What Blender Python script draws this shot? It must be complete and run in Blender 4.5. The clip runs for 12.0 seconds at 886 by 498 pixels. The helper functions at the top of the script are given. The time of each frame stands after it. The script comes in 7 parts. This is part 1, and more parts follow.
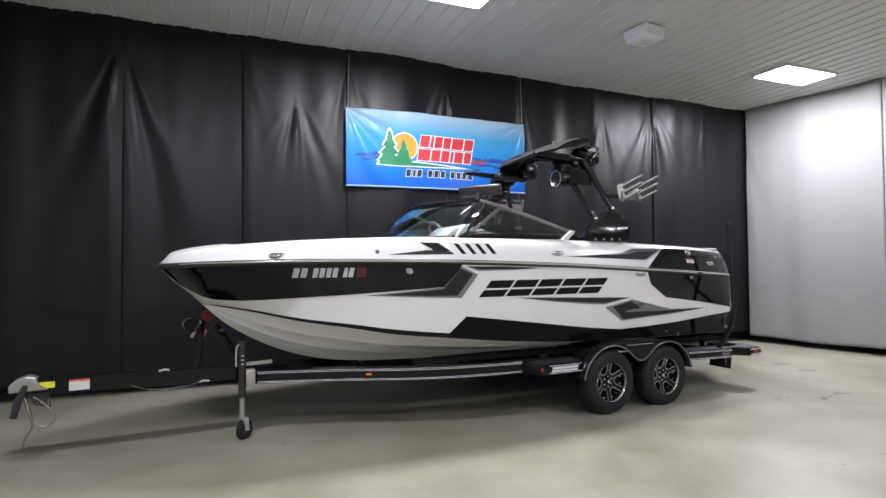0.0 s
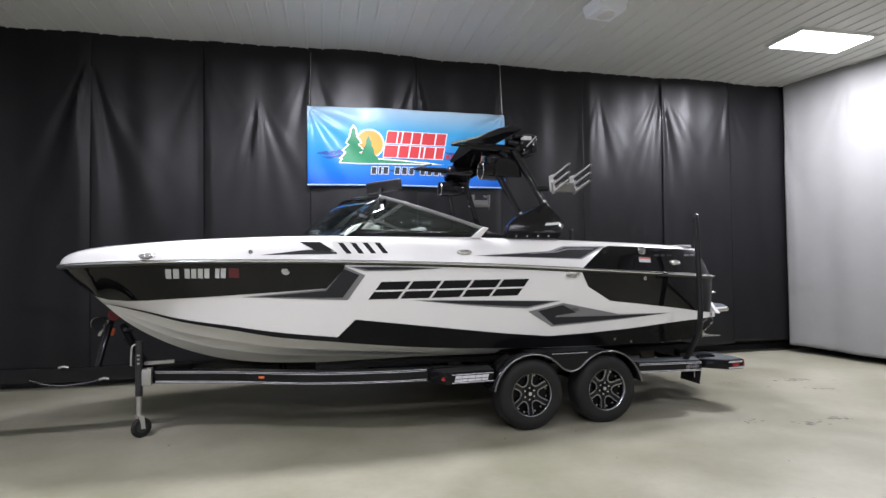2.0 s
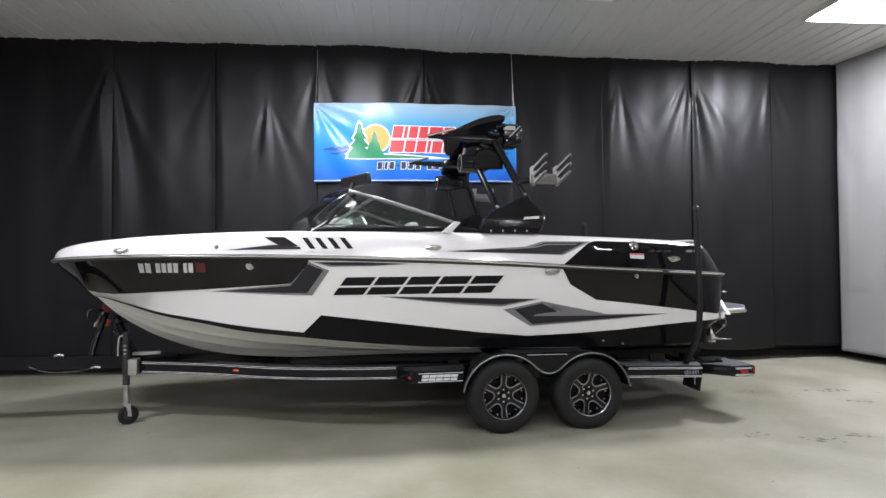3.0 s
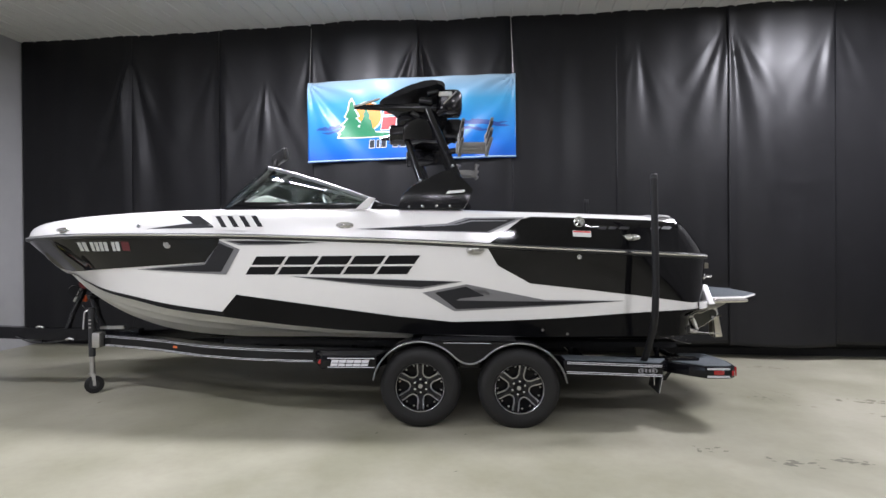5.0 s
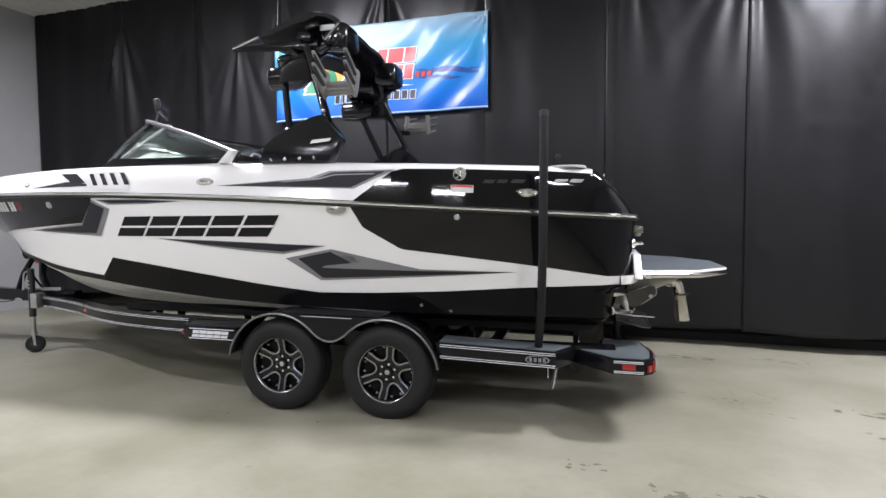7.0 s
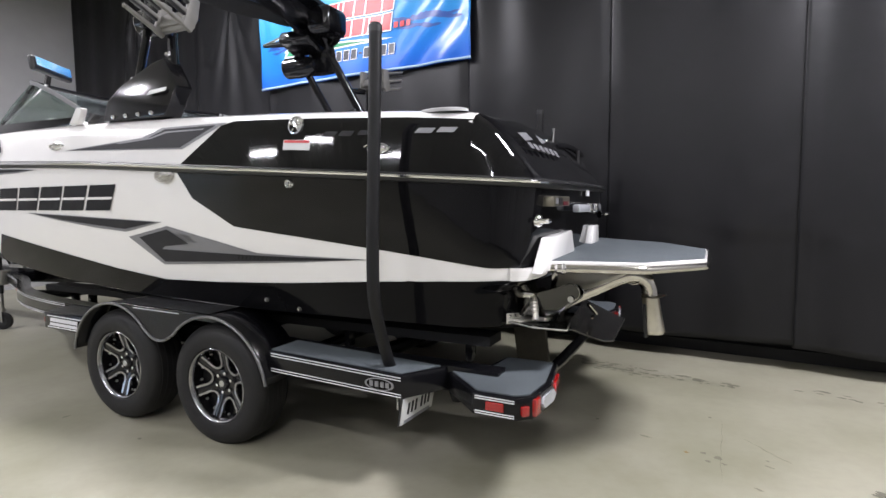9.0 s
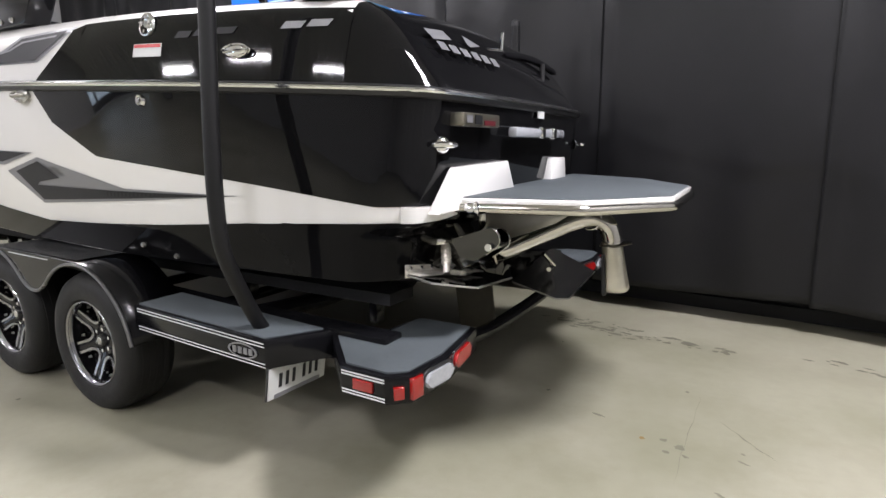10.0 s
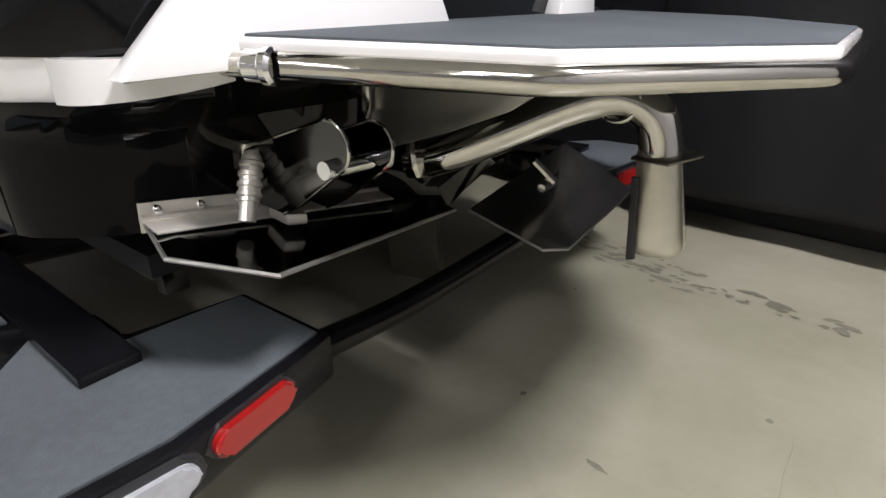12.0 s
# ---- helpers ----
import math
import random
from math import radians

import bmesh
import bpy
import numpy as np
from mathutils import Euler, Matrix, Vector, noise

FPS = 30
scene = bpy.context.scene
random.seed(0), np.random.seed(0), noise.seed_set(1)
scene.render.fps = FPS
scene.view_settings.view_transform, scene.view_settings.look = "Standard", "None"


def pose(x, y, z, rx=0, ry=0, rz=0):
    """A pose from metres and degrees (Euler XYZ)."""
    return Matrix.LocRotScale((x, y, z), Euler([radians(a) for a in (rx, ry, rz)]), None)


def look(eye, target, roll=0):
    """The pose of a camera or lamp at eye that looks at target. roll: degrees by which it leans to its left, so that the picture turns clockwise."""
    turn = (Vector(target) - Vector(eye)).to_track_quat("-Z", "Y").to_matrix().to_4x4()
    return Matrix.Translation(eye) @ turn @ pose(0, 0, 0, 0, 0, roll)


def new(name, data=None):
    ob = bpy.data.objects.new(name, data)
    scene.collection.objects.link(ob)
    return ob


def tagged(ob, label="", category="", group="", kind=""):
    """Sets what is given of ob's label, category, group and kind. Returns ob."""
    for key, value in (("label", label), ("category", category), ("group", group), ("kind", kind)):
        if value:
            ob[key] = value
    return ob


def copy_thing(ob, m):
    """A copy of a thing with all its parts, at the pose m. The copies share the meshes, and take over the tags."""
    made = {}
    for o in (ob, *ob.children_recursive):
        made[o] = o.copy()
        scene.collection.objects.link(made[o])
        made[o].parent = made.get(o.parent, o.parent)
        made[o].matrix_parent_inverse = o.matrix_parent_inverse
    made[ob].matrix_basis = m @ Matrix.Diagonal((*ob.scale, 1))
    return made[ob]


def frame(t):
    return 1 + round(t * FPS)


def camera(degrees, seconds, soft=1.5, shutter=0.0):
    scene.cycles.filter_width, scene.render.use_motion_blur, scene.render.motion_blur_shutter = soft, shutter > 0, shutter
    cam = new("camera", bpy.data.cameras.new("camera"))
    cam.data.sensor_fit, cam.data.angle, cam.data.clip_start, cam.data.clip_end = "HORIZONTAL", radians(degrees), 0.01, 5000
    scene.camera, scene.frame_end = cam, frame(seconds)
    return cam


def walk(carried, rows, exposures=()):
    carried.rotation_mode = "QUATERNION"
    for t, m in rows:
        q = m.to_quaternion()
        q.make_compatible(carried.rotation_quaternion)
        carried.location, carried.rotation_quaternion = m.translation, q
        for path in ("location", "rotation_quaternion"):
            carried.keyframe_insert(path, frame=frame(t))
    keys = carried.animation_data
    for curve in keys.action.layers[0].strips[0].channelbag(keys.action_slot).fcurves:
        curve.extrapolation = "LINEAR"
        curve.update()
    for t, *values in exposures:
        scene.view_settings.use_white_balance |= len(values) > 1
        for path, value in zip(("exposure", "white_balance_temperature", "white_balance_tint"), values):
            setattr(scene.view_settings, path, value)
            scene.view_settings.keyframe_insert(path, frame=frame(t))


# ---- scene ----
cam = camera(77.4, 12.0)
PATH = [
    (0, (-4.412, -5.777, 1.679), (-3.484, -4.006, 1.725), -0.5),
    (0.5, (-3.915, -5.886, 1.69), (-3.058, -4.079, 1.734), -0.5),
    (1, (-3.415, -6.025, 1.668), (-2.631, -4.186, 1.716), -0.6),
    (1.5, (-2.928, -6.114, 1.655), (-2.216, -4.246, 1.704), -0.7),
    (2, (-2.446, -6.212, 1.665), (-1.845, -4.305, 1.712), -0.7),
    (2.5, (-1.952, -6.29, 1.661), (-1.483, -4.346, 1.708), -0.6),
    (4.5, (-0.041, -6.163, 1.591), (-0.007, -4.163, 1.59), -0.5),
    (5, (0.422, -6.004, 1.572), (0.337, -4.005, 1.559), -0.5),
    (5.5, (0.882, -5.808, 1.541), (0.691, -3.817, 1.501), -0.4),
    (6, (1.359, -5.602, 1.515), (1.079, -3.623, 1.444), -0.4),
    (6.5, (1.819, -5.299, 1.483), (1.431, -3.34, 1.383), -0.4),
    (7, (2.214, -4.99, 1.458), (1.739, -3.051, 1.346), -0.4),
    (9, (3.364, -3.445, 1.36), (2.491, -1.654, 1.193), -0.4),
    (9.5, (3.531, -3.043, 1.287), (2.607, -1.286, 1.042), -0.5),
    (10, (3.651, -2.621, 1.259), (2.661, -0.922, 0.898), -0.6),
    (10.5, (3.678, -2.207, 1.216), (2.642, -0.567, 0.729), -0.4),
    (11, (3.633, -1.842, 1.14), (2.584, -0.25, 0.535), -0.4),
    (11.5, (3.525, -1.519, 1.114), (2.431, 0.0, 0.41), -0.3),
    (12, (3.387, -1.259, 1.111), (2.291, 0.204, 0.3), -0.0),
]
walk(cam, [(t, look(eye, target, roll)) for t, eye, target, roll in PATH],
     exposures=[(0.0, -0.10, 6230, 12), (4.0, 0.03, 6230, 12), (8.0, 0.22, 6270, 12), (10.0, 0.36, 6500, 11.5), (11.0, 0.42, 6530, 11.5), (12.0, 0.22, 6550, 11.5)])

# ---- light ----
world = bpy.data.worlds.new("world")
scene.world = world
world.use_nodes = True
world.node_tree.nodes["Background"].inputs[0].default_value = (0.6, 0.7, 0.8, 1)
world.node_tree.nodes["Background"].inputs[1].default_value = 0.02
LAMP_W = 230.0
CEIL = 4.78

# room axes: u runs along the black curtain, v into the room
RA = math.atan(-0.0925)
RC, RS = math.cos(RA), math.sin(RA)


def room(u, v, z):
    return Vector((RC * u + RS * v, 1.99 + RS * u - RC * v, z))


# ---- materials ----
def nodes_of(name):
    m = bpy.data.materials.new(name)
    m.use_nodes = True
    n, l = m.node_tree.nodes, m.node_tree.links
    return m, n, l, n["Principled BSDF"]


def plain(name, col, rough, metal=0.0, coat=0.0, grain=0.06, scale=30.0, bump=0.0, bump_scale=200.0, spec=0.5, rough_var=0.08):
    """A surface with mottled tone, mottled gloss and a fine relief."""
    m, n, l, b = nodes_of(name)
    tc = n.new("ShaderNodeTexCoord")
    nz = n.new("ShaderNodeTexNoise")
    nz.inputs["Scale"].default_value, nz.inputs["Detail"].default_value = scale, 6
    l.new(tc.outputs["Object"], nz.inputs["Vector"])
    big = n.new("ShaderNodeTexNoise")
    big.inputs["Scale"].default_value, big.inputs["Detail"].default_value = scale * 0.08, 3
    l.new(tc.outputs["Object"], big.inputs["Vector"])
    add = n.new("ShaderNodeMath")
    add.operation = "ADD"
    l.new(nz.outputs["Fac"], add.inputs[0])
    l.new(big.outputs["Fac"], add.inputs[1])
    mr = n.new("ShaderNodeMapRange")
    mr.inputs["From Min"].default_value, mr.inputs["From Max"].default_value = 0.6, 1.4
    mr.inputs["To Min"].default_value, mr.inputs["To Max"].default_value = 1 - grain, 1 + grain
    l.new(add.outputs[0], mr.inputs["Value"])
    mx = n.new("ShaderNodeVectorMath")
    mx.operation = "SCALE"
    mx.inputs[0].default_value = col
    l.new(mr.outputs["Result"], mx.inputs["Scale"])
    l.new(mx.outputs[0], b.inputs["Base Color"])
    rr = n.new("ShaderNodeMapRange")
    rr.inputs["From Min"].default_value, rr.inputs["From Max"].default_value = 0.6, 1.4
    rr.inputs["To Min"].default_value, rr.inputs["To Max"].default_value = max(rough - rough_var, 0.01), rough + rough_var
    l.new(add.outputs[0], rr.inputs["Value"])
    l.new(rr.outputs["Result"], b.inputs["Roughness"])
    b.inputs["Metallic"].default_value = metal
    b.inputs["Coat Weight"].default_value = coat
    b.inputs["Coat Roughness"].default_value = 0.03
    b.inputs["Specular IOR Level"].default_value = spec
    if bump:
        bn = n.new("ShaderNodeTexNoise")
        bn.inputs["Scale"].default_value = bump_scale
        bn.inputs["Detail"].default_value = 4
        l.new(tc.outputs["Object"], bn.inputs["Vector"])
        bp = n.new("ShaderNodeBump")
        bp.inputs["Strength"].default_value = bump
        bp.inputs["Distance"].default_value = 0.004
        l.new(bn.outputs["Fac"], bp.inputs["Height"])
        l.new(bp.outputs["Normal"], b.inputs["Normal"])
    return m


M_WHITE = plain("white_gelcoat", (0.75, 0.74, 0.72), 0.22, coat=0.6, grain=0.015, scale=4, rough_var=0.02)
M_BLACK = plain("black_gelcoat", (0.0045, 0.0045, 0.005), 0.045, grain=0.1, scale=60, rough_var=0.012, spec=0.31)
# the black gelcoat's colour with gloss cut, so the lit floor hardly mirrors
M_LOWER = plain("black_lower_gelcoat", (0.0045, 0.0045, 0.005), 0.07, grain=0.1, scale=60, rough_var=0.02, spec=0.10)
# the same black, dulled further to keep the underside as dark as in shade
M_KEEL = plain("black_bottom_dull", (0.0045, 0.0045, 0.005), 0.30, grain=0.1, scale=60, rough_var=0.05, spec=0.12)
M_BOTTOM = plain("grey_gelcoat", (0.80, 0.79, 0.75), 0.38, coat=0.1, grain=0.012, scale=3, rough_var=0.02)
M_GRAPH = plain("graphite_vinyl", (0.026, 0.026, 0.028), 0.45, grain=0.06, scale=40, spec=0.12, rough_var=0.03)
M_SILVER = plain("silver_vinyl", (0.20, 0.20, 0.21), 0.40, metal=0.3, grain=0.05, scale=20)
M_INK = plain("black_vinyl", (0.008, 0.008, 0.009), 0.45, grain=0.1, scale=20, spec=0.15)
M_CHROME = plain("chrome", (0.80, 0.80, 0.80), 0.10, metal=1.0, grain=0.03, scale=40, rough_var=0.04)
M_STEEL = plain("polished_steel", (0.62, 0.60, 0.55), 0.10, metal=1.0, grain=0.06, scale=18, rough_var=0.05)
M_ALU = plain("brushed_aluminium", (0.46, 0.45, 0.42), 0.40, metal=0.9, grain=0.10, scale=40)
M_SATIN = plain("satin_steel", (0.46, 0.445, 0.40), 0.32, metal=0.8, grain=0.12, scale=14, rough_var=0.08)
M_BAR = plain("grey_anodised_bar", (0.21, 0.21, 0.21), 0.34, metal=0.9, grain=0.08, scale=30)
M_RIMFACE = plain("machined_rim_face", (0.31, 0.31, 0.322), 0.17, metal=1.0, grain=0.14, scale=22, rough_var=0.10)
M_DARKSTEEL = plain("mirror_dark_steel", (0.40, 0.39, 0.37), 0.24, metal=1.0, grain=0.08, scale=18, rough_var=0.05)
M_POLISHED = plain("mirror_steel", (0.66, 0.65, 0.61), 0.13, metal=1.0, grain=0.16, scale=16, rough_var=0.08)
M_HINGE = plain("brushed_hinge_steel", (0.70, 0.67, 0.60), 0.40, metal=0.6, grain=0.16, scale=26, rough_var=0.12)
M_CAST = plain("cast_outlet_steel", (0.66, 0.63, 0.53), 0.34, metal=0.75, grain=0.10, scale=26, rough_var=0.08)
M_BRONZE = plain("dull_steel", (0.24, 0.225, 0.18), 0.36, metal=0.9, grain=0.12, scale=20)
# polished steel with the reflection of black surroundings put into its base colour
M_MIRRORBLACK = plain("steel_dark_reflection", (0.09, 0.09, 0.088), 0.09, metal=1.0, grain=0.1, scale=18, rough_var=0.04)
M_TOWER = plain("black_powder_coat", (0.006, 0.006, 0.007), 0.13, grain=0.12, scale=60, rough_var=0.05, spec=0.36)
M_RACK = plain("cast_rack_alloy", (0.20, 0.195, 0.18), 0.5, metal=0.2, grain=0.10, scale=30, rough_var=0.08)
M_TOWERLENS = plain("pale_lamp_lens", (0.62, 0.63, 0.62), 0.2, coat=0.6, grain=0.10, scale=60)
M_RUDDER = plain("dark_bronze", (0.040, 0.036, 0.026), 0.5, grain=0.3, scale=20, spec=0.3)
M_CANVAS = plain("black_canvas", (0.007, 0.007, 0.008), 0.85, grain=0.25, scale=60, bump=0.4, bump_scale=120)
M_TRAILER = plain("trailer_black_paint", (0.005, 0.005, 0.006), 0.18, grain=0.06, scale=9, spec=0.25, rough_var=0.03)
M_POLE = plain("black_pole_sleeve", (0.0055, 0.0055, 0.006), 0.5, grain=0.15, scale=50, spec=0.3, bump=0.15, bump_scale=90)
M_TYRE = plain("tyre_rubber", (0.0100, 0.0097, 0.0094), 0.62, grain=0.25, scale=30, bump=0.3, bump_scale=90, spec=0.3)
M_TREADPAD = plain("grey_foam_tread", (0.057, 0.068, 0.075), 0.75, grain=0.28, scale=60, bump=0.5, bump_scale=320)
M_STRIPE = plain("pinstripe", (0.62, 0.62, 0.64), 0.35, grain=0.04)
M_RED = plain("red_lens", (0.26, 0.007, 0.007), 0.15, coat=0.6, grain=0.1, scale=90)
M_AMBER = plain("amber_lens", (0.65, 0.13, 0.03), 0.2, coat=0.5, grain=0.1, scale=90)
M_DARKLENS = plain("smoked_lens", (0.16, 0.16, 0.17), 0.15, coat=0.6, grain=0.15, scale=60)
M_LENS = plain("clear_lens", (0.34, 0.35, 0.37), 0.15, coat=0.6, grain=0.15, scale=60)
M_PLATE = plain("white_plate", (0.55, 0.56, 0.55), 0.45, grain=0.05)
M_PLASTIC = plain("black_plastic", (0.016, 0.016, 0.017), 0.4, grain=0.15, scale=50)
M_REDSTRAP = plain("red_strap", (0.12, 0.010, 0.012), 0.7, grain=0.2, scale=80)
M_ORANGE = plain("orange_plastic", (0.70, 0.11, 0.02), 0.4, grain=0.08)
M_YELLOW = plain("yellow_label", (0.62, 0.60, 0.03), 0.5, grain=0.05)
M_VINYLSEAT = plain("grey_upholstery", (0.35, 0.35, 0.35), 0.6, grain=0.08)
M_STICKERRED = plain("sticker_red", (0.085, 0.008, 0.012), 0.45, grain=0.1)
M_BANNERRED = plain("banner_red", (0.52, 0.035, 0.04), 0.45, grain=0.05)
M_BANNERWHITE = plain("banner_white", (0.78, 0.80, 0.82), 0.45, grain=0.03)
M_BANNERGREEN = plain("banner_green", (0.012, 0.20, 0.085), 0.45, grain=0.12)
M_BANNERNAVY = plain("banner_navy", (0.015, 0.06, 0.27), 0.45, grain=0.2)
M_BANNERINK = plain("banner_ink", (0.016, 0.02, 0.03), 0.45, grain=0.1)
M_WALL = plain("grey_wall_paint", (0.36, 0.36, 0.36), 0.7, grain=0.06, scale=5)
M_DARKWALL = plain("dark_wall", (0.012, 0.012, 0.013), 0.7, grain=0.2, scale=5)
M_CEIL = plain("white_steel_ceiling", (0.62, 0.62, 0.58), 0.5, grain=0.03, scale=4)
M_GREYCURTAIN = plain("grey_curtain_cloth", (0.207, 0.205, 0.200), 0.8, grain=0.06, scale=5, bump=0.5, bump_scale=5)
M_CURTAIN = plain("black_vinyl_curtain", (0.0051, 0.0051, 0.0061), 0.40, grain=0.2, scale=9, bump=0.3, bump_scale=11, rough_var=0.07, spec=0.32)


def floor_material():
    m, n, l, b = nodes_of("sealed_concrete")
    tc = n.new("ShaderNodeTexCoord")
    a = n.new("ShaderNodeTexNoise")
    a.inputs["Scale"].default_value, a.inputs["Detail"].default_value = 0.7, 5
    c = n.new("ShaderNodeTexNoise")
    c.inputs["Scale"].default_value, c.inputs["Detail"].default_value = 14, 8
    d = n.new("ShaderNodeTexNoise")
    d.inputs["Scale"].default_value, d.inputs["Detail"].default_value = 2.6, 6
    d.inputs["Roughness"].default_value = 0.7
    for q in (a, c, d):
        l.new(tc.outputs["Object"], q.inputs["Vector"])
    r1 = n.new("ShaderNodeValToRGB")
    r1.color_ramp.elements[0].position, r1.color_ramp.elements[0].color = 0.36, (0.214, 0.208, 0.148, 1)
    r1.color_ramp.elements[1].position, r1.color_ramp.elements[1].color = 0.64, (0.318, 0.305, 0.240, 1)
    l.new(a.outputs["Fac"], r1.inputs["Fac"])
    r2 = n.new("ShaderNodeValToRGB")
    r2.color_ramp.elements[0].position, r2.color_ramp.elements[0].color = 0.32, (0.955, 0.955, 0.95, 1)
    r2.color_ramp.elements[1].position, r2.color_ramp.elements[1].color = 0.58, (1, 1, 1, 1)
    l.new(c.outputs["Fac"], r2.inputs["Fac"])
    # scuffs: dark patches with ragged edges
    r3 = n.new("ShaderNodeValToRGB")
    r3.color_ramp.elements[0].position, r3.color_ramp.elements[0].color = 0.30, (0.84, 0.83, 0.80, 1)
    r3.color_ramp.elements[1].position, r3.color_ramp.elements[1].color = 0.52, (1, 1, 1, 1)
    l.new(d.outputs["Fac"], r3.inputs["Fac"])
    m1 = n.new("ShaderNodeMix")
    m1.data_type, m1.blend_type = "RGBA", "MULTIPLY"
    m1.inputs["Factor"].default_value = 1.0
    l.new(r1.outputs["Color"], m1.inputs["A"])
    l.new(r2.outputs["Color"], m1.inputs["B"])
    m2 = n.new("ShaderNodeMix")
    m2.data_type, m2.blend_type = "RGBA", "MULTIPLY"
    m2.inputs["Factor"].default_value = 0.8
    l.new(m1.outputs["Result"], m2.inputs["A"])
    l.new(r3.outputs["Color"], m2.inputs["B"])
    l.new(m2.outputs["Result"], b.inputs["Base Color"])
    rr = n.new("ShaderNodeMapRange")
    rr.inputs["To Min"].default_value, rr.inputs["To Max"].default_value = 0.27, 0.52
    l.new(d.outputs["Fac"], rr.inputs["Value"])
    l.new(rr.outputs["Result"], b.inputs["Roughness"])
    bp = n.new("ShaderNodeBump")
    bp.inputs["Strength"].default_value, bp.inputs["Distance"].default_value = 0.025, 0.002
    l.new(c.outputs["Fac"], bp.inputs["Height"])
    l.new(bp.outputs["Normal"], b.inputs["Normal"])
    return m


M_FLOOR = floor_material()
M_STAIN = plain("floor_stain", (0.140, 0.134, 0.099), 0.55, grain=0.3, scale=30)
M_RUST = plain("rusty_floor_spot", (0.20, 0.13, 0.035), 0.6, grain=0.3, scale=60)


def glow(name, col, strength):
    m, n, l, b = nodes_of(name)
    b.inputs["Base Color"].default_value = (0.8, 0.8, 0.8, 1)
    b.inputs["Emission Color"].default_value = (*col, 1)
    b.inputs["Emission Strength"].default_value = strength
    return m


M_GLOW = glow("lamp_diffuser", (1.0, 0.99, 0.96), 24.0)
M_DAYLIGHT = glow("bluish_daylight", (0.72, 0.78, 1.0), 5.0)


def glass_material(name, tint, gloss):
    """Thin tinted sheet: clear straight through, with a mirror gloss that grows at grazing angles."""
    m, n, l, b = nodes_of(name)
    out = n["Material Output"]
    tr = n.new("ShaderNodeBsdfTransparent")
    tr.inputs["Color"].default_value = (*tint, 1)
    gl = n.new("ShaderNodeBsdfGlossy")
    gl.inputs["Roughness"].default_value = 0.02
    gl.inputs["Color"].default_value = (0.95, 0.97, 1.0, 1)
    lw = n.new("ShaderNodeLayerWeight")
    lw.inputs["Blend"].default_value = 0.5
    pw = n.new("ShaderNodeMath")
    pw.operation = "POWER"
    pw.inputs[1].default_value = 3.0
    fr = n.new("ShaderNodeMath")
    fr.operation = "MULTIPLY_ADD"
    fr.inputs[1].default_value, fr.inputs[2].default_value = gloss, 0.035
    l.new(lw.outputs["Facing"], pw.inputs[0])
    l.new(pw.outputs[0], fr.inputs[0])
    mx = n.new("ShaderNodeMixShader")
    l.new(fr.outputs[0], mx.inputs[0])
    l.new(tr.outputs[0], mx.inputs[1])
    l.new(gl.outputs[0], mx.inputs[2])
    l.new(mx.outputs[0], out.inputs["Surface"])
    n.remove(b)
    return m


M_GLASS = glass_material("tinted_glass", (0.74, 0.79, 0.78), 0.45)
# side panes: tint deepened and gloss cut to hold back ceiling reflections
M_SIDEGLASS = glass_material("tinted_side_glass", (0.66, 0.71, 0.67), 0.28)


def banner_material():
    m, n, l, b = nodes_of("printed_banner")
    tc = n.new("ShaderNodeTexCoord")
    sp = n.new("ShaderNodeSeparateXYZ")
    l.new(tc.outputs["Object"], sp.inputs[0])
    mr = n.new("ShaderNodeMapRange")
    mr.inputs["From Min"].default_value, mr.inputs["From Max"].default_value = -0.60, 0.60
    l.new(sp.outputs["Z"], mr.inputs["Value"])
    ramp = n.new("ShaderNodeValToRGB")
    e = ramp.color_ramp.elements
    e[0].position, e[0].color = 0.0, (0.009, 0.075, 0.42, 1)
    e[1].position, e[1].color = 1.0, (0.36, 0.50, 0.61, 1)
    for p, c in ((0.18, (0.012, 0.14, 0.54, 1)), (0.45, (0.023, 0.225, 0.57, 1)), (0.72, (0.055, 0.31, 0.56, 1))):
        x = e.new(p)
        x.color = c
    l.new(mr.outputs["Result"], ramp.inputs["Fac"])
    l.new(ramp.outputs["Color"], b.inputs["Base Color"])
    b.inputs["Roughness"].default_value = 0.28
    b.inputs["Specular IOR Level"].default_value = 0.30
    return m


M_BANNER = banner_material()


# ---- mesh helpers ----
def part(name, bm, material, parent=None, label="", smooth=True):
    """Links a bmesh as one mesh object under a thing or a part."""
    me = bpy.data.meshes.new(name)
    bmesh.ops.recalc_face_normals(bm, faces=bm.faces)
    bm.to_mesh(me)
    bm.free()
    mats = material if isinstance(material, (list, tuple)) else [material]
    for q in mats:
        me.materials.append(q)
    if smooth:
        me.polygons.foreach_set("use_smooth", [True] * len(me.polygons))
        me.set_sharp_from_angle(angle=radians(32))
    ob = new(name, me)
    if parent:
        ob.parent = parent
        ob.matrix_parent_inverse = world_of(parent).inverted()
    if label:
        tagged(ob, label=label)
    return ob


def world_of(ob):
    m = ob.matrix_basis.copy()
    p = ob
    while p.parent:
        m = p.parent.matrix_basis @ p.matrix_parent_inverse @ m
        p = p.parent
    return m


def thing(name, at, label, category, group="", kind=""):
    ob = new(name)
    ob.empty_display_size = 0.2
    ob.matrix_basis = pose(*at)
    return tagged(ob, label, category, group, kind)


def structure(ob, label, category):
    return tagged(ob, label, category, kind="structure")


